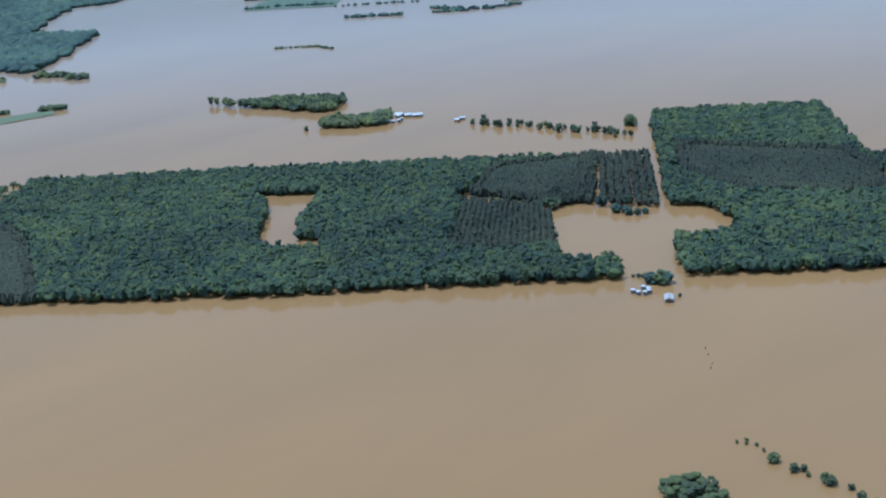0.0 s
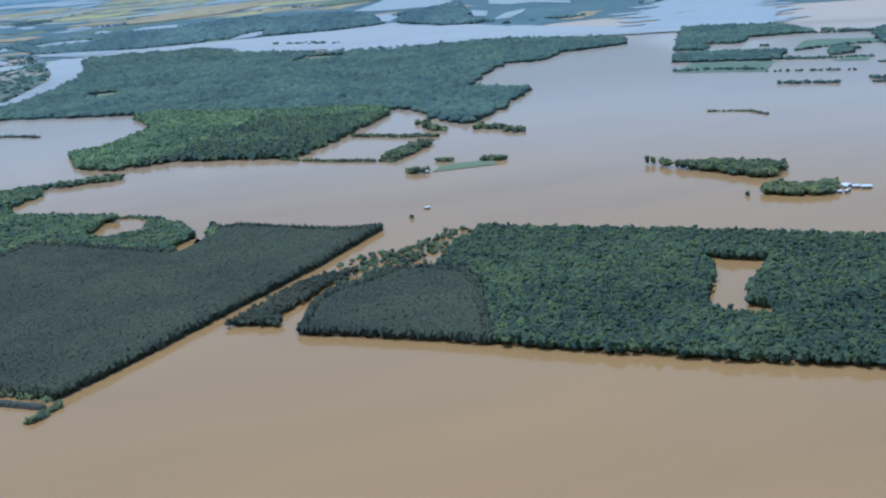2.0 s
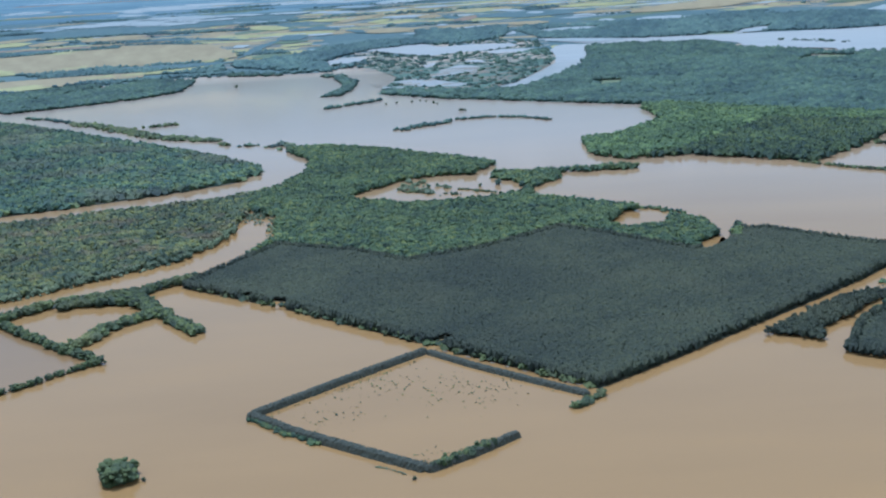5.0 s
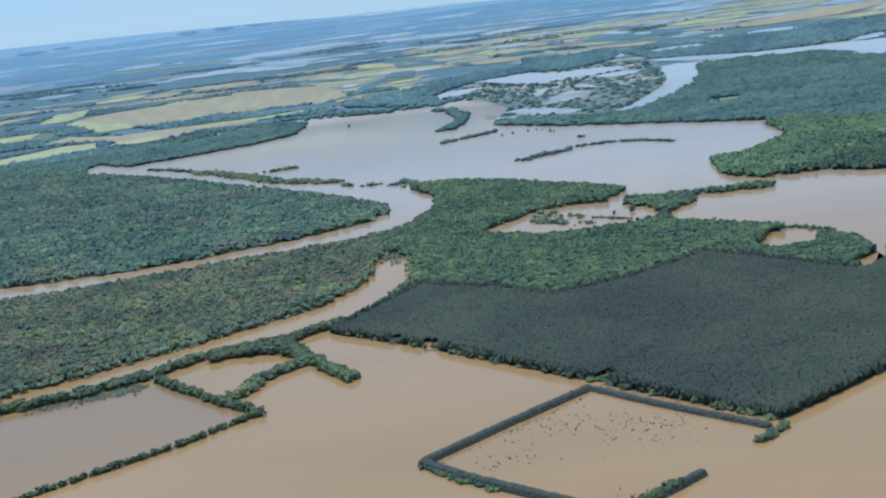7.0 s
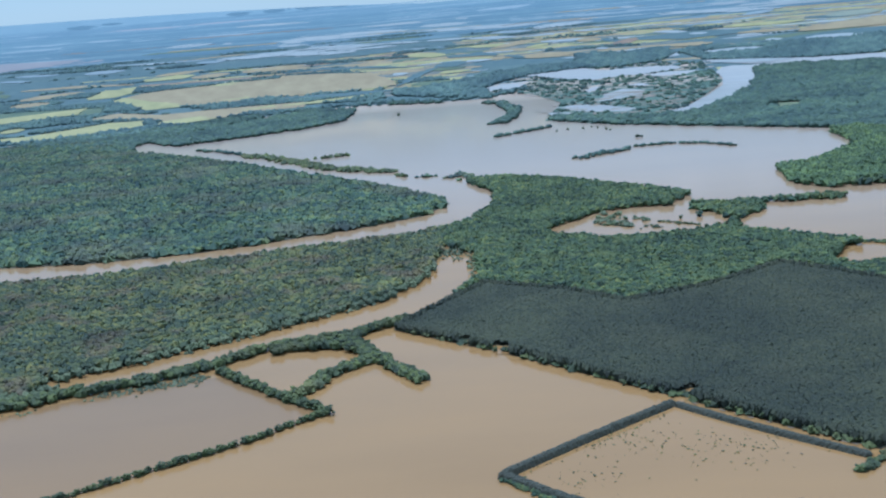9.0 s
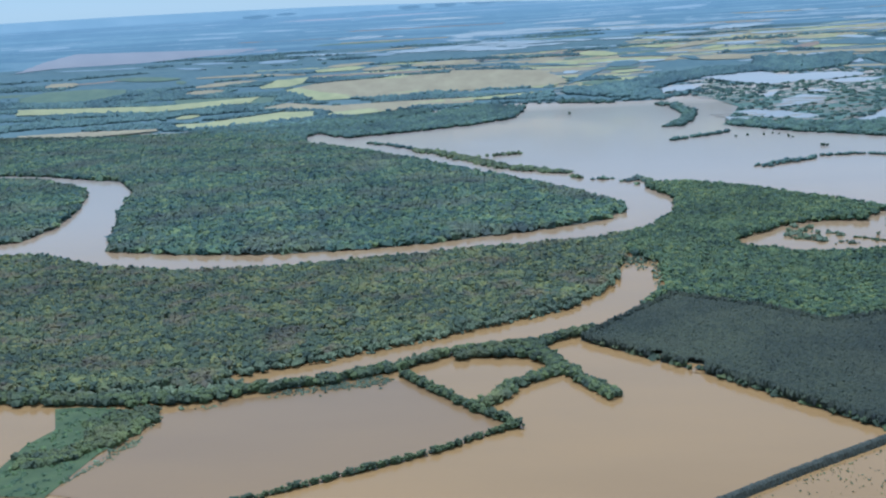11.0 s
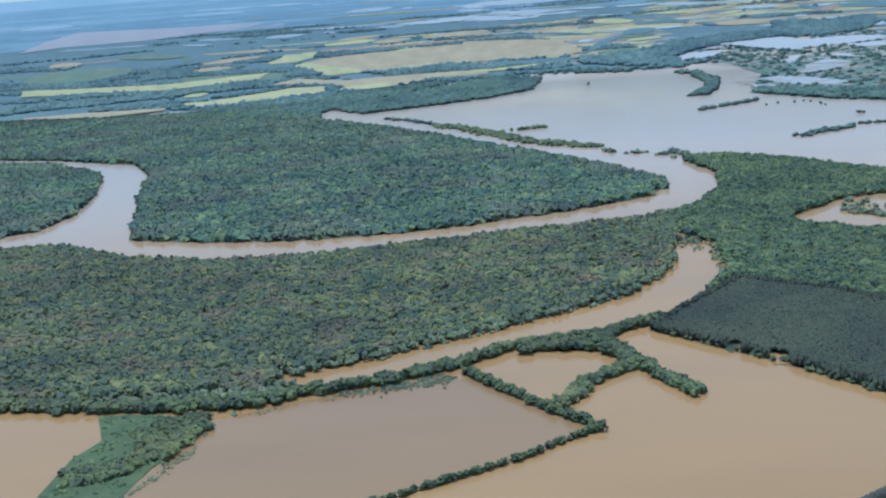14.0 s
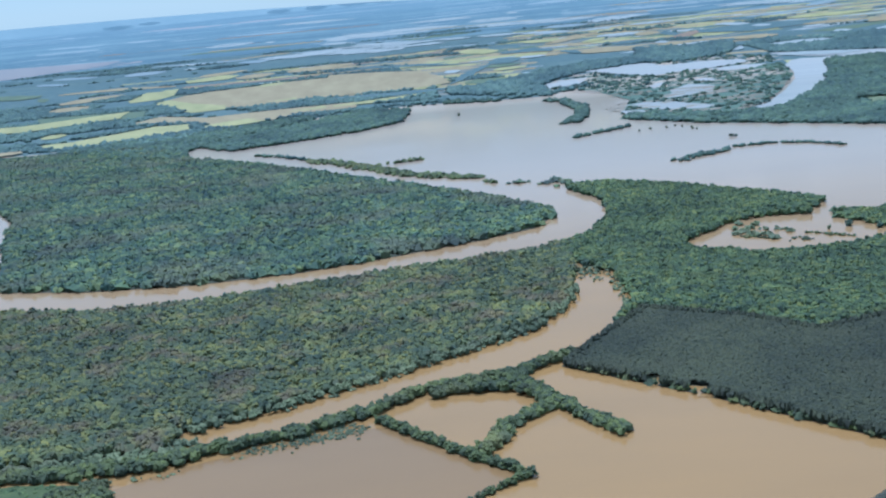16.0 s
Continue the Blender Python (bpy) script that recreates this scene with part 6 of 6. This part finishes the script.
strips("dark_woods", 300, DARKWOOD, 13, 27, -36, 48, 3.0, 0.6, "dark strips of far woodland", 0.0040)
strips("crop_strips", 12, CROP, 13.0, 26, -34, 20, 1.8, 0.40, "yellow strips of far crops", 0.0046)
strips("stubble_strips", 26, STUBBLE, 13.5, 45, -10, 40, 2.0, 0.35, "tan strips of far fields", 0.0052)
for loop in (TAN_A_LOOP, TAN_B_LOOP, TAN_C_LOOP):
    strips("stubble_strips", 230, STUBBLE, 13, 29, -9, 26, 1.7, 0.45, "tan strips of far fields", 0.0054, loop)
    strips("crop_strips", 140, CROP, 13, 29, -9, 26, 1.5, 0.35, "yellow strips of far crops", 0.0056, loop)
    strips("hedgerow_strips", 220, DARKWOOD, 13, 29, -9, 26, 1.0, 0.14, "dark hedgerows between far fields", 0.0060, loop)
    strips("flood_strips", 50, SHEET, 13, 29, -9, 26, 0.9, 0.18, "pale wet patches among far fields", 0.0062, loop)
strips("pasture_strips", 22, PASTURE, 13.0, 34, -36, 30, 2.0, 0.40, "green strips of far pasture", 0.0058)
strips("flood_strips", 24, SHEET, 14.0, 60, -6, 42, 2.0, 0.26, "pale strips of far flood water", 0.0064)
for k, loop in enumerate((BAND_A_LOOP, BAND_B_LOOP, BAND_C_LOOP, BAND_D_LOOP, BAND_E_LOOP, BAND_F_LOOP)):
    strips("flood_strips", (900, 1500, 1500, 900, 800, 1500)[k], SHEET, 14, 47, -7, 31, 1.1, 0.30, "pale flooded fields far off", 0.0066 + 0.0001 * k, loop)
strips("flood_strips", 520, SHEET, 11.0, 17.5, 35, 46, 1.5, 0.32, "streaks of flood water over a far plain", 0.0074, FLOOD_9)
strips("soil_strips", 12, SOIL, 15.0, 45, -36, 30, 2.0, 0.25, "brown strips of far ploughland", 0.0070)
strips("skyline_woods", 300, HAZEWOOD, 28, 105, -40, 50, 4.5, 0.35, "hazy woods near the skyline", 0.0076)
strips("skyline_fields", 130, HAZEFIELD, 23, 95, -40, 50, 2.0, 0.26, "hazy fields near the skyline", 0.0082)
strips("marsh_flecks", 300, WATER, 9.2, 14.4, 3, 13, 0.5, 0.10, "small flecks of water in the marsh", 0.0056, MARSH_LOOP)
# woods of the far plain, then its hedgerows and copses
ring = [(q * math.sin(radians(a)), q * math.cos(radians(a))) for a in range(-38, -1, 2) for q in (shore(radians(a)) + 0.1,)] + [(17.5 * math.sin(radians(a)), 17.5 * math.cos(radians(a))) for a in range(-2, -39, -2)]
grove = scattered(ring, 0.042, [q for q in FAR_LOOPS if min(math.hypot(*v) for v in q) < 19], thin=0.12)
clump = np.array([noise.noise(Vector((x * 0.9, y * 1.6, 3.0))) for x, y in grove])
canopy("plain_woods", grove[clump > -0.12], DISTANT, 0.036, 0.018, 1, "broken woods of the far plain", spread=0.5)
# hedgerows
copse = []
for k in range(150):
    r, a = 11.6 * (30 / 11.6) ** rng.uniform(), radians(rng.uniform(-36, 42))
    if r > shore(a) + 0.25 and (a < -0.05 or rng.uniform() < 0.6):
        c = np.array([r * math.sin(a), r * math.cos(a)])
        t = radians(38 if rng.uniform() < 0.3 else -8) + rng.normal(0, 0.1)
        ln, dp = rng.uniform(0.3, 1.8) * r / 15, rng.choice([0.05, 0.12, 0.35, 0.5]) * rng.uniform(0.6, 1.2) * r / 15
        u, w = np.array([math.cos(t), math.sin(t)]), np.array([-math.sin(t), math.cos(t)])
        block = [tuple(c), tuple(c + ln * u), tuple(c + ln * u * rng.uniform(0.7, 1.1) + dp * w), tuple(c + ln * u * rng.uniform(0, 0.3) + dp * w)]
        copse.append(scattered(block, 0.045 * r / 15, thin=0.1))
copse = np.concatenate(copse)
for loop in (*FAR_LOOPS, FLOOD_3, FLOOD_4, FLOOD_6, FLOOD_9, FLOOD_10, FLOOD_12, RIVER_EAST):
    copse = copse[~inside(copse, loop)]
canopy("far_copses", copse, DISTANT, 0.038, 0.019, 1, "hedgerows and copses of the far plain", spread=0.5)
shoreline = [(r * math.sin(radians(a)), r * math.cos(radians(a))) for a, r in [(b, shore(radians(b)) + 0.12) for b in np.arange(-6.5, 4.5, 0.5)]]
canopy("shore_trees", along(shoreline, 0.02, 0.08), DISTANT, 0.04, 0.024, 1, "trees along the far shore of the lake")

canopy("far_bank_trees", np.concatenate([along([(4.8, 11.76), (5.04, 11.62), (5.14, 11.16)], 0.03, 0.05, 0.1), along([(4.85, 10.53), (5.1, 10.06), (5.34, 9.85), (5.65, 9.83), (5.96, 9.66)], 0.026, 0.06, 0.25)]), FARWOOD, 0.032, 0.020, 1, "drowned trees along the far river", "trees", 0.5)

# ---- clouds ----
bm = bmesh.new()
bmesh.ops.create_icosphere(bm, subdivisions=2, radius=1.0)
bm.verts.ensure_lookup_table()
FINE_V = np.array([v.co[:] for v in bm.verts])
FINE_F = np.array([[v.index for v in f.verts] for f in bm.faces])
bm.free()
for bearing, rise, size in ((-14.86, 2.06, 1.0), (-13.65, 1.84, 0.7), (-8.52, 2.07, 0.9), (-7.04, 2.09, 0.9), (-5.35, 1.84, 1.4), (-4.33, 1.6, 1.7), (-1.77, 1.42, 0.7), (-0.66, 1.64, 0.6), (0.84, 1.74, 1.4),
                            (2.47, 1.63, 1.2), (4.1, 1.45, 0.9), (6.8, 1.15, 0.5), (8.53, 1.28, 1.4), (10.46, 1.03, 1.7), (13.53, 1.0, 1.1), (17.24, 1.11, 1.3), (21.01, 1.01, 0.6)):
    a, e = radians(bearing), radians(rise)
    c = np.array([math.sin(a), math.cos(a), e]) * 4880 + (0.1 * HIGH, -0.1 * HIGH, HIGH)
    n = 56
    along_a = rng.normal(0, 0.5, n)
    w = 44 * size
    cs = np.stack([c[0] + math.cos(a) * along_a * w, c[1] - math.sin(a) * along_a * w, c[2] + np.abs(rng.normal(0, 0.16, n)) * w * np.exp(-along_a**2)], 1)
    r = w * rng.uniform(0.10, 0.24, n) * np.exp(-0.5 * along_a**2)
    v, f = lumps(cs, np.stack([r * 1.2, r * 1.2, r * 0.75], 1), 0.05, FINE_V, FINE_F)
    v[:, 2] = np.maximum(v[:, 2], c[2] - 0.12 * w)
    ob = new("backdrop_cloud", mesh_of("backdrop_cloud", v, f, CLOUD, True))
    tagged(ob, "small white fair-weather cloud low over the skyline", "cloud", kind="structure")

# ---- single trees ----


def tube(bm, a, b, r0, r1, sides=7):
    """A tapered limb from a to b."""
    a, b = Vector(a), Vector(b)
    q = (b - a).to_track_quat("Z", "Y").to_matrix()
    rings = []
    for c, r in ((a, r0), (a.lerp(b, 0.5) + Vector((0.01, 0.01, 0)), (r0 + r1) / 2), (b, r1)):
        rings.append([bm.verts.new(c + q @ Vector((r * math.cos(2 * math.pi * k / sides), r * math.sin(2 * math.pi * k / sides), 0))) for k in range(sides)])
    for low, top in zip(rings, rings[1:]):
        for k in range(sides):
            bm.faces.new((low[k], low[(k + 1) % sides], top[(k + 1) % sides], top[k]))
    bm.faces.new(rings[0][::-1])
    bm.faces.new(rings[-1])


def single_tree(mat, label, wide=1.0, clumps=26):
    """A broadleaf tree one unit tall: forked trunk and a crown of uneven clumps."""
    tree = tagged(new("tree"), label, "tree", "trees standing in the flood")
    bm = bmesh.new()
    tube(bm, (0, 0, -0.05), (0.02, 0.01, 0.42), 0.045, 0.03)
    for k in range(5):
        a = 2 * math.pi * k / 5 + rng.uniform(-0.4, 0.4)
        tube(bm, (0.01, 0, rng.uniform(0.25, 0.4)), (0.3 * wide * math.cos(a), 0.3 * wide * math.sin(a), rng.uniform(0.5, 0.75)), 0.022, 0.007, 5)
    part("trunk", bm, BARK, tree, "grey-brown forked trunk")
    cs, rs = [], []
    for k in range(clumps):
        a, h = rng.uniform(0, 2 * math.pi), rng.uniform(0.14, 0.86)
        out = wide * 0.40 * math.sqrt(max(0.05, 1 - ((h - 0.5) / 0.5) ** 2)) * rng.uniform(0.5, 1.05)
        r = rng.uniform(0.14, 0.24) * (1 if h < 0.75 else 0.8)
        cs.append((out * math.cos(a), out * math.sin(a), h))
        rs.append((r * 1.1, r * 1.1, r * 0.85))
    v, f = lumps(np.array(cs), np.array(rs), 0.22)
    ob = new("crown", mesh_of("crown", v, f, mat))
    tinted(ob.data, np.full(len(v), rng.uniform(0.2, 0.8)))
    ob.parent = tree
    return tree


KINDS = [single_tree(HEDGE, "rounded dark green tree standing in flood water", 1.0), single_tree(HEDGE, "broad dark green tree standing in flood water", 1.25, 32),
         single_tree(HEDGE, "uneven dark green tree standing in flood water", 0.9, 20), single_tree(BROAD, "green broadleaf tree standing in flood water", 1.1, 28),
         single_tree(WILLOW, "pale green bushy tree standing in flood water", 1.2, 24)]
used = set()


def plant(places, tall, kinds=(0, 1, 2), spread=0.25, slim=1.0):
    for x, y in places:
        k = int(rng.choice(kinds))
        h = tall * HIGH * rng.uniform(1 - spread, 1 + spread)
        m = Matrix.Translation(laid([(x, y, 0)])[0]) @ Matrix.Rotation(rng.uniform(0, 6.28), 4, "Z") @ Matrix.Diagonal((slim * h * rng.uniform(0.9, 1.2), slim * h * rng.uniform(0.9, 1.2), h, 1))
        if k in used:
            copy_thing(KINDS[k], m).matrix_basis = m
        else:
            used.add(k)
            KINDS[k].matrix_basis = m


tagged(patch("flood_field_west", [(-0.33, 3.07), (-0.45, 3.23), (-0.62, 3.47), (-0.80, 3.46), (-0.95, 3.39), (-1.10, 3.32), (-1.24, 3.22), (-1.28, 3.0), (-1.34, 2.70), (-0.95, 2.56), (-0.80, 2.685), (-0.62, 2.82), (-0.47, 2.93)], SILT, 0.0012), "dull silty water over a hedged field", "flood water", kind="structure")

HEDGE_A = [(-0.651, 3.516), (-0.540, 3.360), (-0.450, 3.236), (-0.370, 3.143), (-0.320, 3.071)]
plant(along(HEDGE_A, 0.0075, 0.004), 0.0215)
plant(along([(-0.320, 3.071), (-0.400, 3.005), (-0.471, 2.928), (-0.622, 2.815), (-0.804, 2.683), (-0.90, 2.61), (-0.98, 2.55)], 0.0112, 0.002, 0.08), 0.0155)
canopy("field_hedge", along([(-0.440, 3.226), (-0.380, 3.252), (-0.350, 3.380), (-0.270, 3.465), (-0.215, 3.535)], 0.0042, 0.009), HEDGE, 0.0165, 0.020, 4, "thick rounded hedge between flooded fields", "hedge", 0.5)
canopy("field_hedge", along([(-0.299, 3.754), (-0.250, 3.622), (-0.190, 3.490), (-0.141, 3.379), (-0.081, 3.287)], 0.0042, 0.009), HEDGE, 0.0165, 0.020, 4, "thick hedge ending in open water", "hedge", 0.5)
plant([(2.72, 1.22), (2.725, 1.21), (2.73, 1.2), (2.735, 1.19), (2.74, 1.18)], 0.012)
plant([(2.71, 1.165), (2.72, 1.15), (2.715, 1.135), (2.73, 1.14)], 0.024, (1, 3))
plant([(2.675, 1.065)], 0.008, (0,))
plant(along([(3.69, 2.65), (3.71, 2.51), (3.75, 2.39), (3.74, 2.26), (3.77, 2.16), (3.77, 2.06)], 0.0094, 0.018, 0.15), 0.0185, (2, 0), 0.5, 0.75)
plant([(3.89, 2.13), (3.9, 2.14)], 0.036, (1,), 0.1)
plant([(3.33, 3.12), (3.96, 2.09), (3.9, 2.06)], 0.02, (2,))
plant([(3.09, 1.56), (3.09, 1.52), (3.10, 1.50), (3.12, 1.49), (3.1, 1.54)], 0.02, (3, 4, 0))
plant([(2.90, 1.61), (3.03, 1.71)], 0.016, (0,))
plant([(2.18, 0.60), (2.195, 0.592), (2.185, 0.585), (2.19, 0.57), (2.18, 0.55), (2.15, 0.455), (2.14, 0.34)], 0.007, (0, 2))
plant([(2.16, 0.52), (2.165, 0.525), (2.15, 0.48), (2.16, 0.468), (2.15, 0.425), (2.145, 0.415), (2.15, 0.385), (2.135, 0.36)], 0.013, (1, 0))
plant([(2.00, 0.535), (2.01, 0.56), (1.99, 0.52), (1.985, 0.55), (2.005, 0.585), (1.98, 0.575), (2.02, 0.54), (1.995, 0.565), (2.015, 0.575), (2.01, 0.51), (1.99, 0.595)], 0.027, (1, 0, 2), 0.15)
plant([(-0.16, 2.255), (-0.175, 2.26), (-0.15, 2.27), (-0.185, 2.275), (-0.165, 2.28), (-0.145, 2.255), (-0.17, 2.24), (-0.155, 2.29), (-0.18, 2.295)], 0.038, (1, 0), 0.1)
plant([(-0.115, 2.25), (0.41, 2.13)], 0.009, (0,))
plant([(2.31, 3.68)], 0.016, (0,))
plant([(0.980, 5.240), (1.060, 5.260), (1.150, 5.180)], 0.022, (2, 3))
canopy("village_trees", scattered(VILLCUT_LOOP, 0.03, thin=0.72), HEDGE, 0.010, 0.012, 3, "scattered trees among flooded sheds", "trees", 0.5)
canopy("village_brush", scattered(VILLCUT_LOOP, 0.014, thin=0.82), WILLOW, 0.005, 0.005, 2, "low brush among flooded sheds", "bushes", 0.5)
canopy("village_scrub", scattered(VILLAGE_LOOP, 0.011, thin=0.80), BRIGHT, 0.007, 0.006, 2, "olive scrub in shallow flood water", "scrub", 0.6)
canopy("village_scrub", along([(1.86, 3.13), (2.02, 3.24), (2.18, 3.32), (2.36, 3.40)], 0.006, 0.012, 0.4), MIDDLE, 0.009, 0.009, 3, "green bushes along the flooded road", "scrub", 0.5)
canopy("village_trees", scattered(VILLAGE_LOOP, 0.026, thin=0.66), HEDGE, 0.011, 0.014, 3, "scattered trees among flooded houses", "trees", 0.45)
plant(along([(0.819, 8.637), (0.952, 8.655), (1.027, 8.701), (1.112, 8.528), (1.196, 8.412)], 0.06, 0.02), 0.014, (0,))
plant(along([(1.234, 7.990), (1.272, 7.975)], 0.012, 0.004), 0.016, (0,))
plant([(-0.271, 10.572)], 0.03, (0,))

# ---- farm buildings ----


def grain_bin(x, y, wide, tall):
    """A round steel bin: ribbed wall, cone roof, cap, ladder."""
    thing = tagged(new("grain_bin"), "round white steel grain bin standing in flood water", "grain bin", "grain bins of the flooded yards")
    bm = bmesh.new()
    n, rings = 28, []
    for k in range(13):
        r = wide / 2 * (1.0 if k % 2 else 0.985)
        rings.append([bm.verts.new((r * math.cos(2 * math.pi * i / n), r * math.sin(2 * math.pi * i / n), -0.4 + (tall + 0.4) * k / 12)) for i in range(n)])
    for low, top in zip(rings, rings[1:]):
        for i in range(n):
            bm.faces.new((low[i], low[(i + 1) % n], top[(i + 1) % n], top[i]))
    part("wall", bm, STEEL, thing, "ribbed galvanised wall")
    bm = bmesh.new()
    rings = []
    for r, z in ((0.54, 0.0), (0.54, 0.06), (0.30, 0.22 * wide * 0.55), (0.09, 0.22 * wide)):
        rings.append([bm.verts.new((wide * r * math.cos(2 * math.pi * i / n), wide * r * math.sin(2 * math.pi * i / n), tall + z)) for i in range(n)])
    for low, top in zip(rings, rings[1:]):
        for i in range(n):
            bm.faces.new((low[i], low[(i + 1) % n], top[(i + 1) % n], top[i]))
    bm.faces.new(rings[0][::-1])
    bm.faces.new(rings[-1])
    roof = part("roof", bm, WHITE, thing, "white cone roof")
    bm = bmesh.new()
    bmesh.ops.create_cone(bm, cap_ends=True, segments=14, radius1=wide * 0.1, radius2=wide * 0.06, depth=0.35, matrix=Matrix.Translation((0, 0, tall + 0.22 * wide + 0.15)))
    part("cap", bm, STEEL, roof)
    bm = bmesh.new()
    for side in (-0.2, 0.2):
        bmesh.ops.create_cube(bm, size=1, matrix=Matrix.Translation((wide * 0.515, side, tall / 2)) @ Matrix.Diagonal((0.05, 0.05, tall, 1)))
    for k in range(8):
        bmesh.ops.create_cube(bm, size=1, matrix=Matrix.Translation((wide * 0.515, 0, tall * (k + 0.5) / 8)) @ Matrix.Diagonal((0.04, 0.4, 0.04, 1)))
    part("ladder", bm, STEEL, thing)
    thing.matrix_basis = Matrix.Translation(laid([(x, y, 0)])[0]) @ Matrix.Rotation(rng.uniform(0, 6.28), 4, "Z")
    return thing


def gable(name, x, y, wide, long, wall, rise, turn, roof_mat, label, category):
    """A gabled building: walls, two roof slopes with eaves, ridge, door, windows."""
    thing = tagged(new(name), label, category, "farm buildings in the flood")
    bm = bmesh.new()
    w, l = wide / 2, long / 2
    low = [bm.verts.new(p) for p in ((-w, -l, -0.5), (w, -l, -0.5), (w, l, -0.5), (-w, l, -0.5))]
    top = [bm.verts.new(p) for p in ((-w, -l, wall), (w, -l, wall), (w, l, wall), (-w, l, wall))]
    peak = [bm.verts.new((0, -l, wall + rise)), bm.verts.new((0, l, wall + rise))]
    bm.faces.new((low[0], low[1], top[1], peak[0], top[0]))
    bm.faces.new((low[2], low[3], top[3], peak[1], top[2]))
    bm.faces.new((low[1], low[2], top[2], top[1]))
    bm.faces.new((low[3], low[0], top[0], top[3]))
    part("wall", bm, SIDING, thing)
    for s in (-1, 1):
        bm = bmesh.new()
        e = 1.12
        p = [(s * w * e, -l * 1.05, wall - rise * (e - 1)), (s * w * e, l * 1.05, wall - rise * (e - 1)), (0, l * 1.05, wall + rise), (0, -l * 1.05, wall + rise)]
        a = [bm.verts.new((q[0], q[1], q[2] + 0.02)) for q in p]
        b = [bm.verts.new((q[0], q[1], q[2] + 0.14)) for q in p]
        bm.faces.new(a)
        bm.faces.new(b[::-1])
        for i in range(4):
            bm.faces.new((a[i], b[i], b[(i + 1) % 4], a[(i + 1) % 4]))
        bmesh.ops.recalc_face_normals(bm, faces=bm.faces[:])
        part("roof_slope", bm, roof_mat, thing)
    bm = bmesh.new()
    bmesh.ops.create_cube(bm, size=1, matrix=Matrix.Translation((0, 0, wall + rise + 0.12)) @ Matrix.Diagonal((0.35, long * 1.05, 0.1, 1)))
    part("ridge", bm, STEEL, thing)
    bm = bmesh.new()
    bmesh.ops.create_cube(bm, size=1, matrix=Matrix.Translation((0, -l - 0.03, wall * 0.4)) @ Matrix.Diagonal((wide * 0.3, 0.08, wall * 0.9, 1)))
    part("door", bm, BARK, thing, "dark wide door")
    thing.matrix_basis = Matrix.Translation(laid([(x, y, 0)])[0]) @ Matrix.Rotation(turn, 4, "Z")
    return thing


for k in range(6):
    a = radians(150 + 45 * k)
    grain_bin(2.652 + 0.0135 * math.cos(a) * 1.2, 1.148 + 0.0135 * math.sin(a) * 1.5, 3.6, 3.0)
gable("shed", 2.645, 1.07, 6.2, 11.0, 2.6, 1.0, radians(-52), ROOF, "low shed with a pale weathered tin roof, flooded", "shed")
for x, y, w, t in ((3.56, 2.955, 5.0, 3.4), (3.55, 2.935, 5.0, 3.4), (3.555, 2.915, 5.0, 3.4), (3.575, 2.905, 5.0, 3.4), (3.6, 2.92, 4.4, 3.2)):
    grain_bin(x, y, w, t)
for x, y, w, l, turn in ((3.65, 2.985, 6, 10, 30), (3.655, 2.945, 7, 9, 60), (3.675, 2.915, 8, 12, 50), (3.63, 2.965, 5, 6, 10)):
    gable("barn", x, y, w, l, 3.0, 1.6, radians(turn), WHITE, "white-roofed barn in the flooded farmyard", "barn")
for x, y, turn in ((3.68, 2.72, 20), (3.71, 2.725, 50), (2.42, 3.78, 80), (2.74, 4.43, 60), (2.51, 5.38, 40), (3.35, 5.6, 20)):
    gable("house", x, y, 4.2, 6.5, 2.6, 1.3, radians(turn), WHITE, "small house with a pale roof, standing in flood water", "house")
for x, y, h in ((2.47, 0.86, 1.6), (2.45, 0.84, 0.8), (2.42, 0.81, 1.2), (2.40, 0.80, 1.4)):
    bm = bmesh.new()
    tube(bm, (0, 0, -0.5), (0.1, 0.05, h), 0.35, 0.25)
    bmesh.ops.create_icosphere(bm, subdivisions=1, radius=0.5, matrix=Matrix.Translation((0.2, 0, h * 0.6)))
    post = tagged(new("drowned_stump"), "dark stump showing above flood water", "stump", "stumps in the flood")
    part("stem", bm, BARK, post)
    post.matrix_basis = Matrix.Translation(laid([(x, y, 0)])[0])
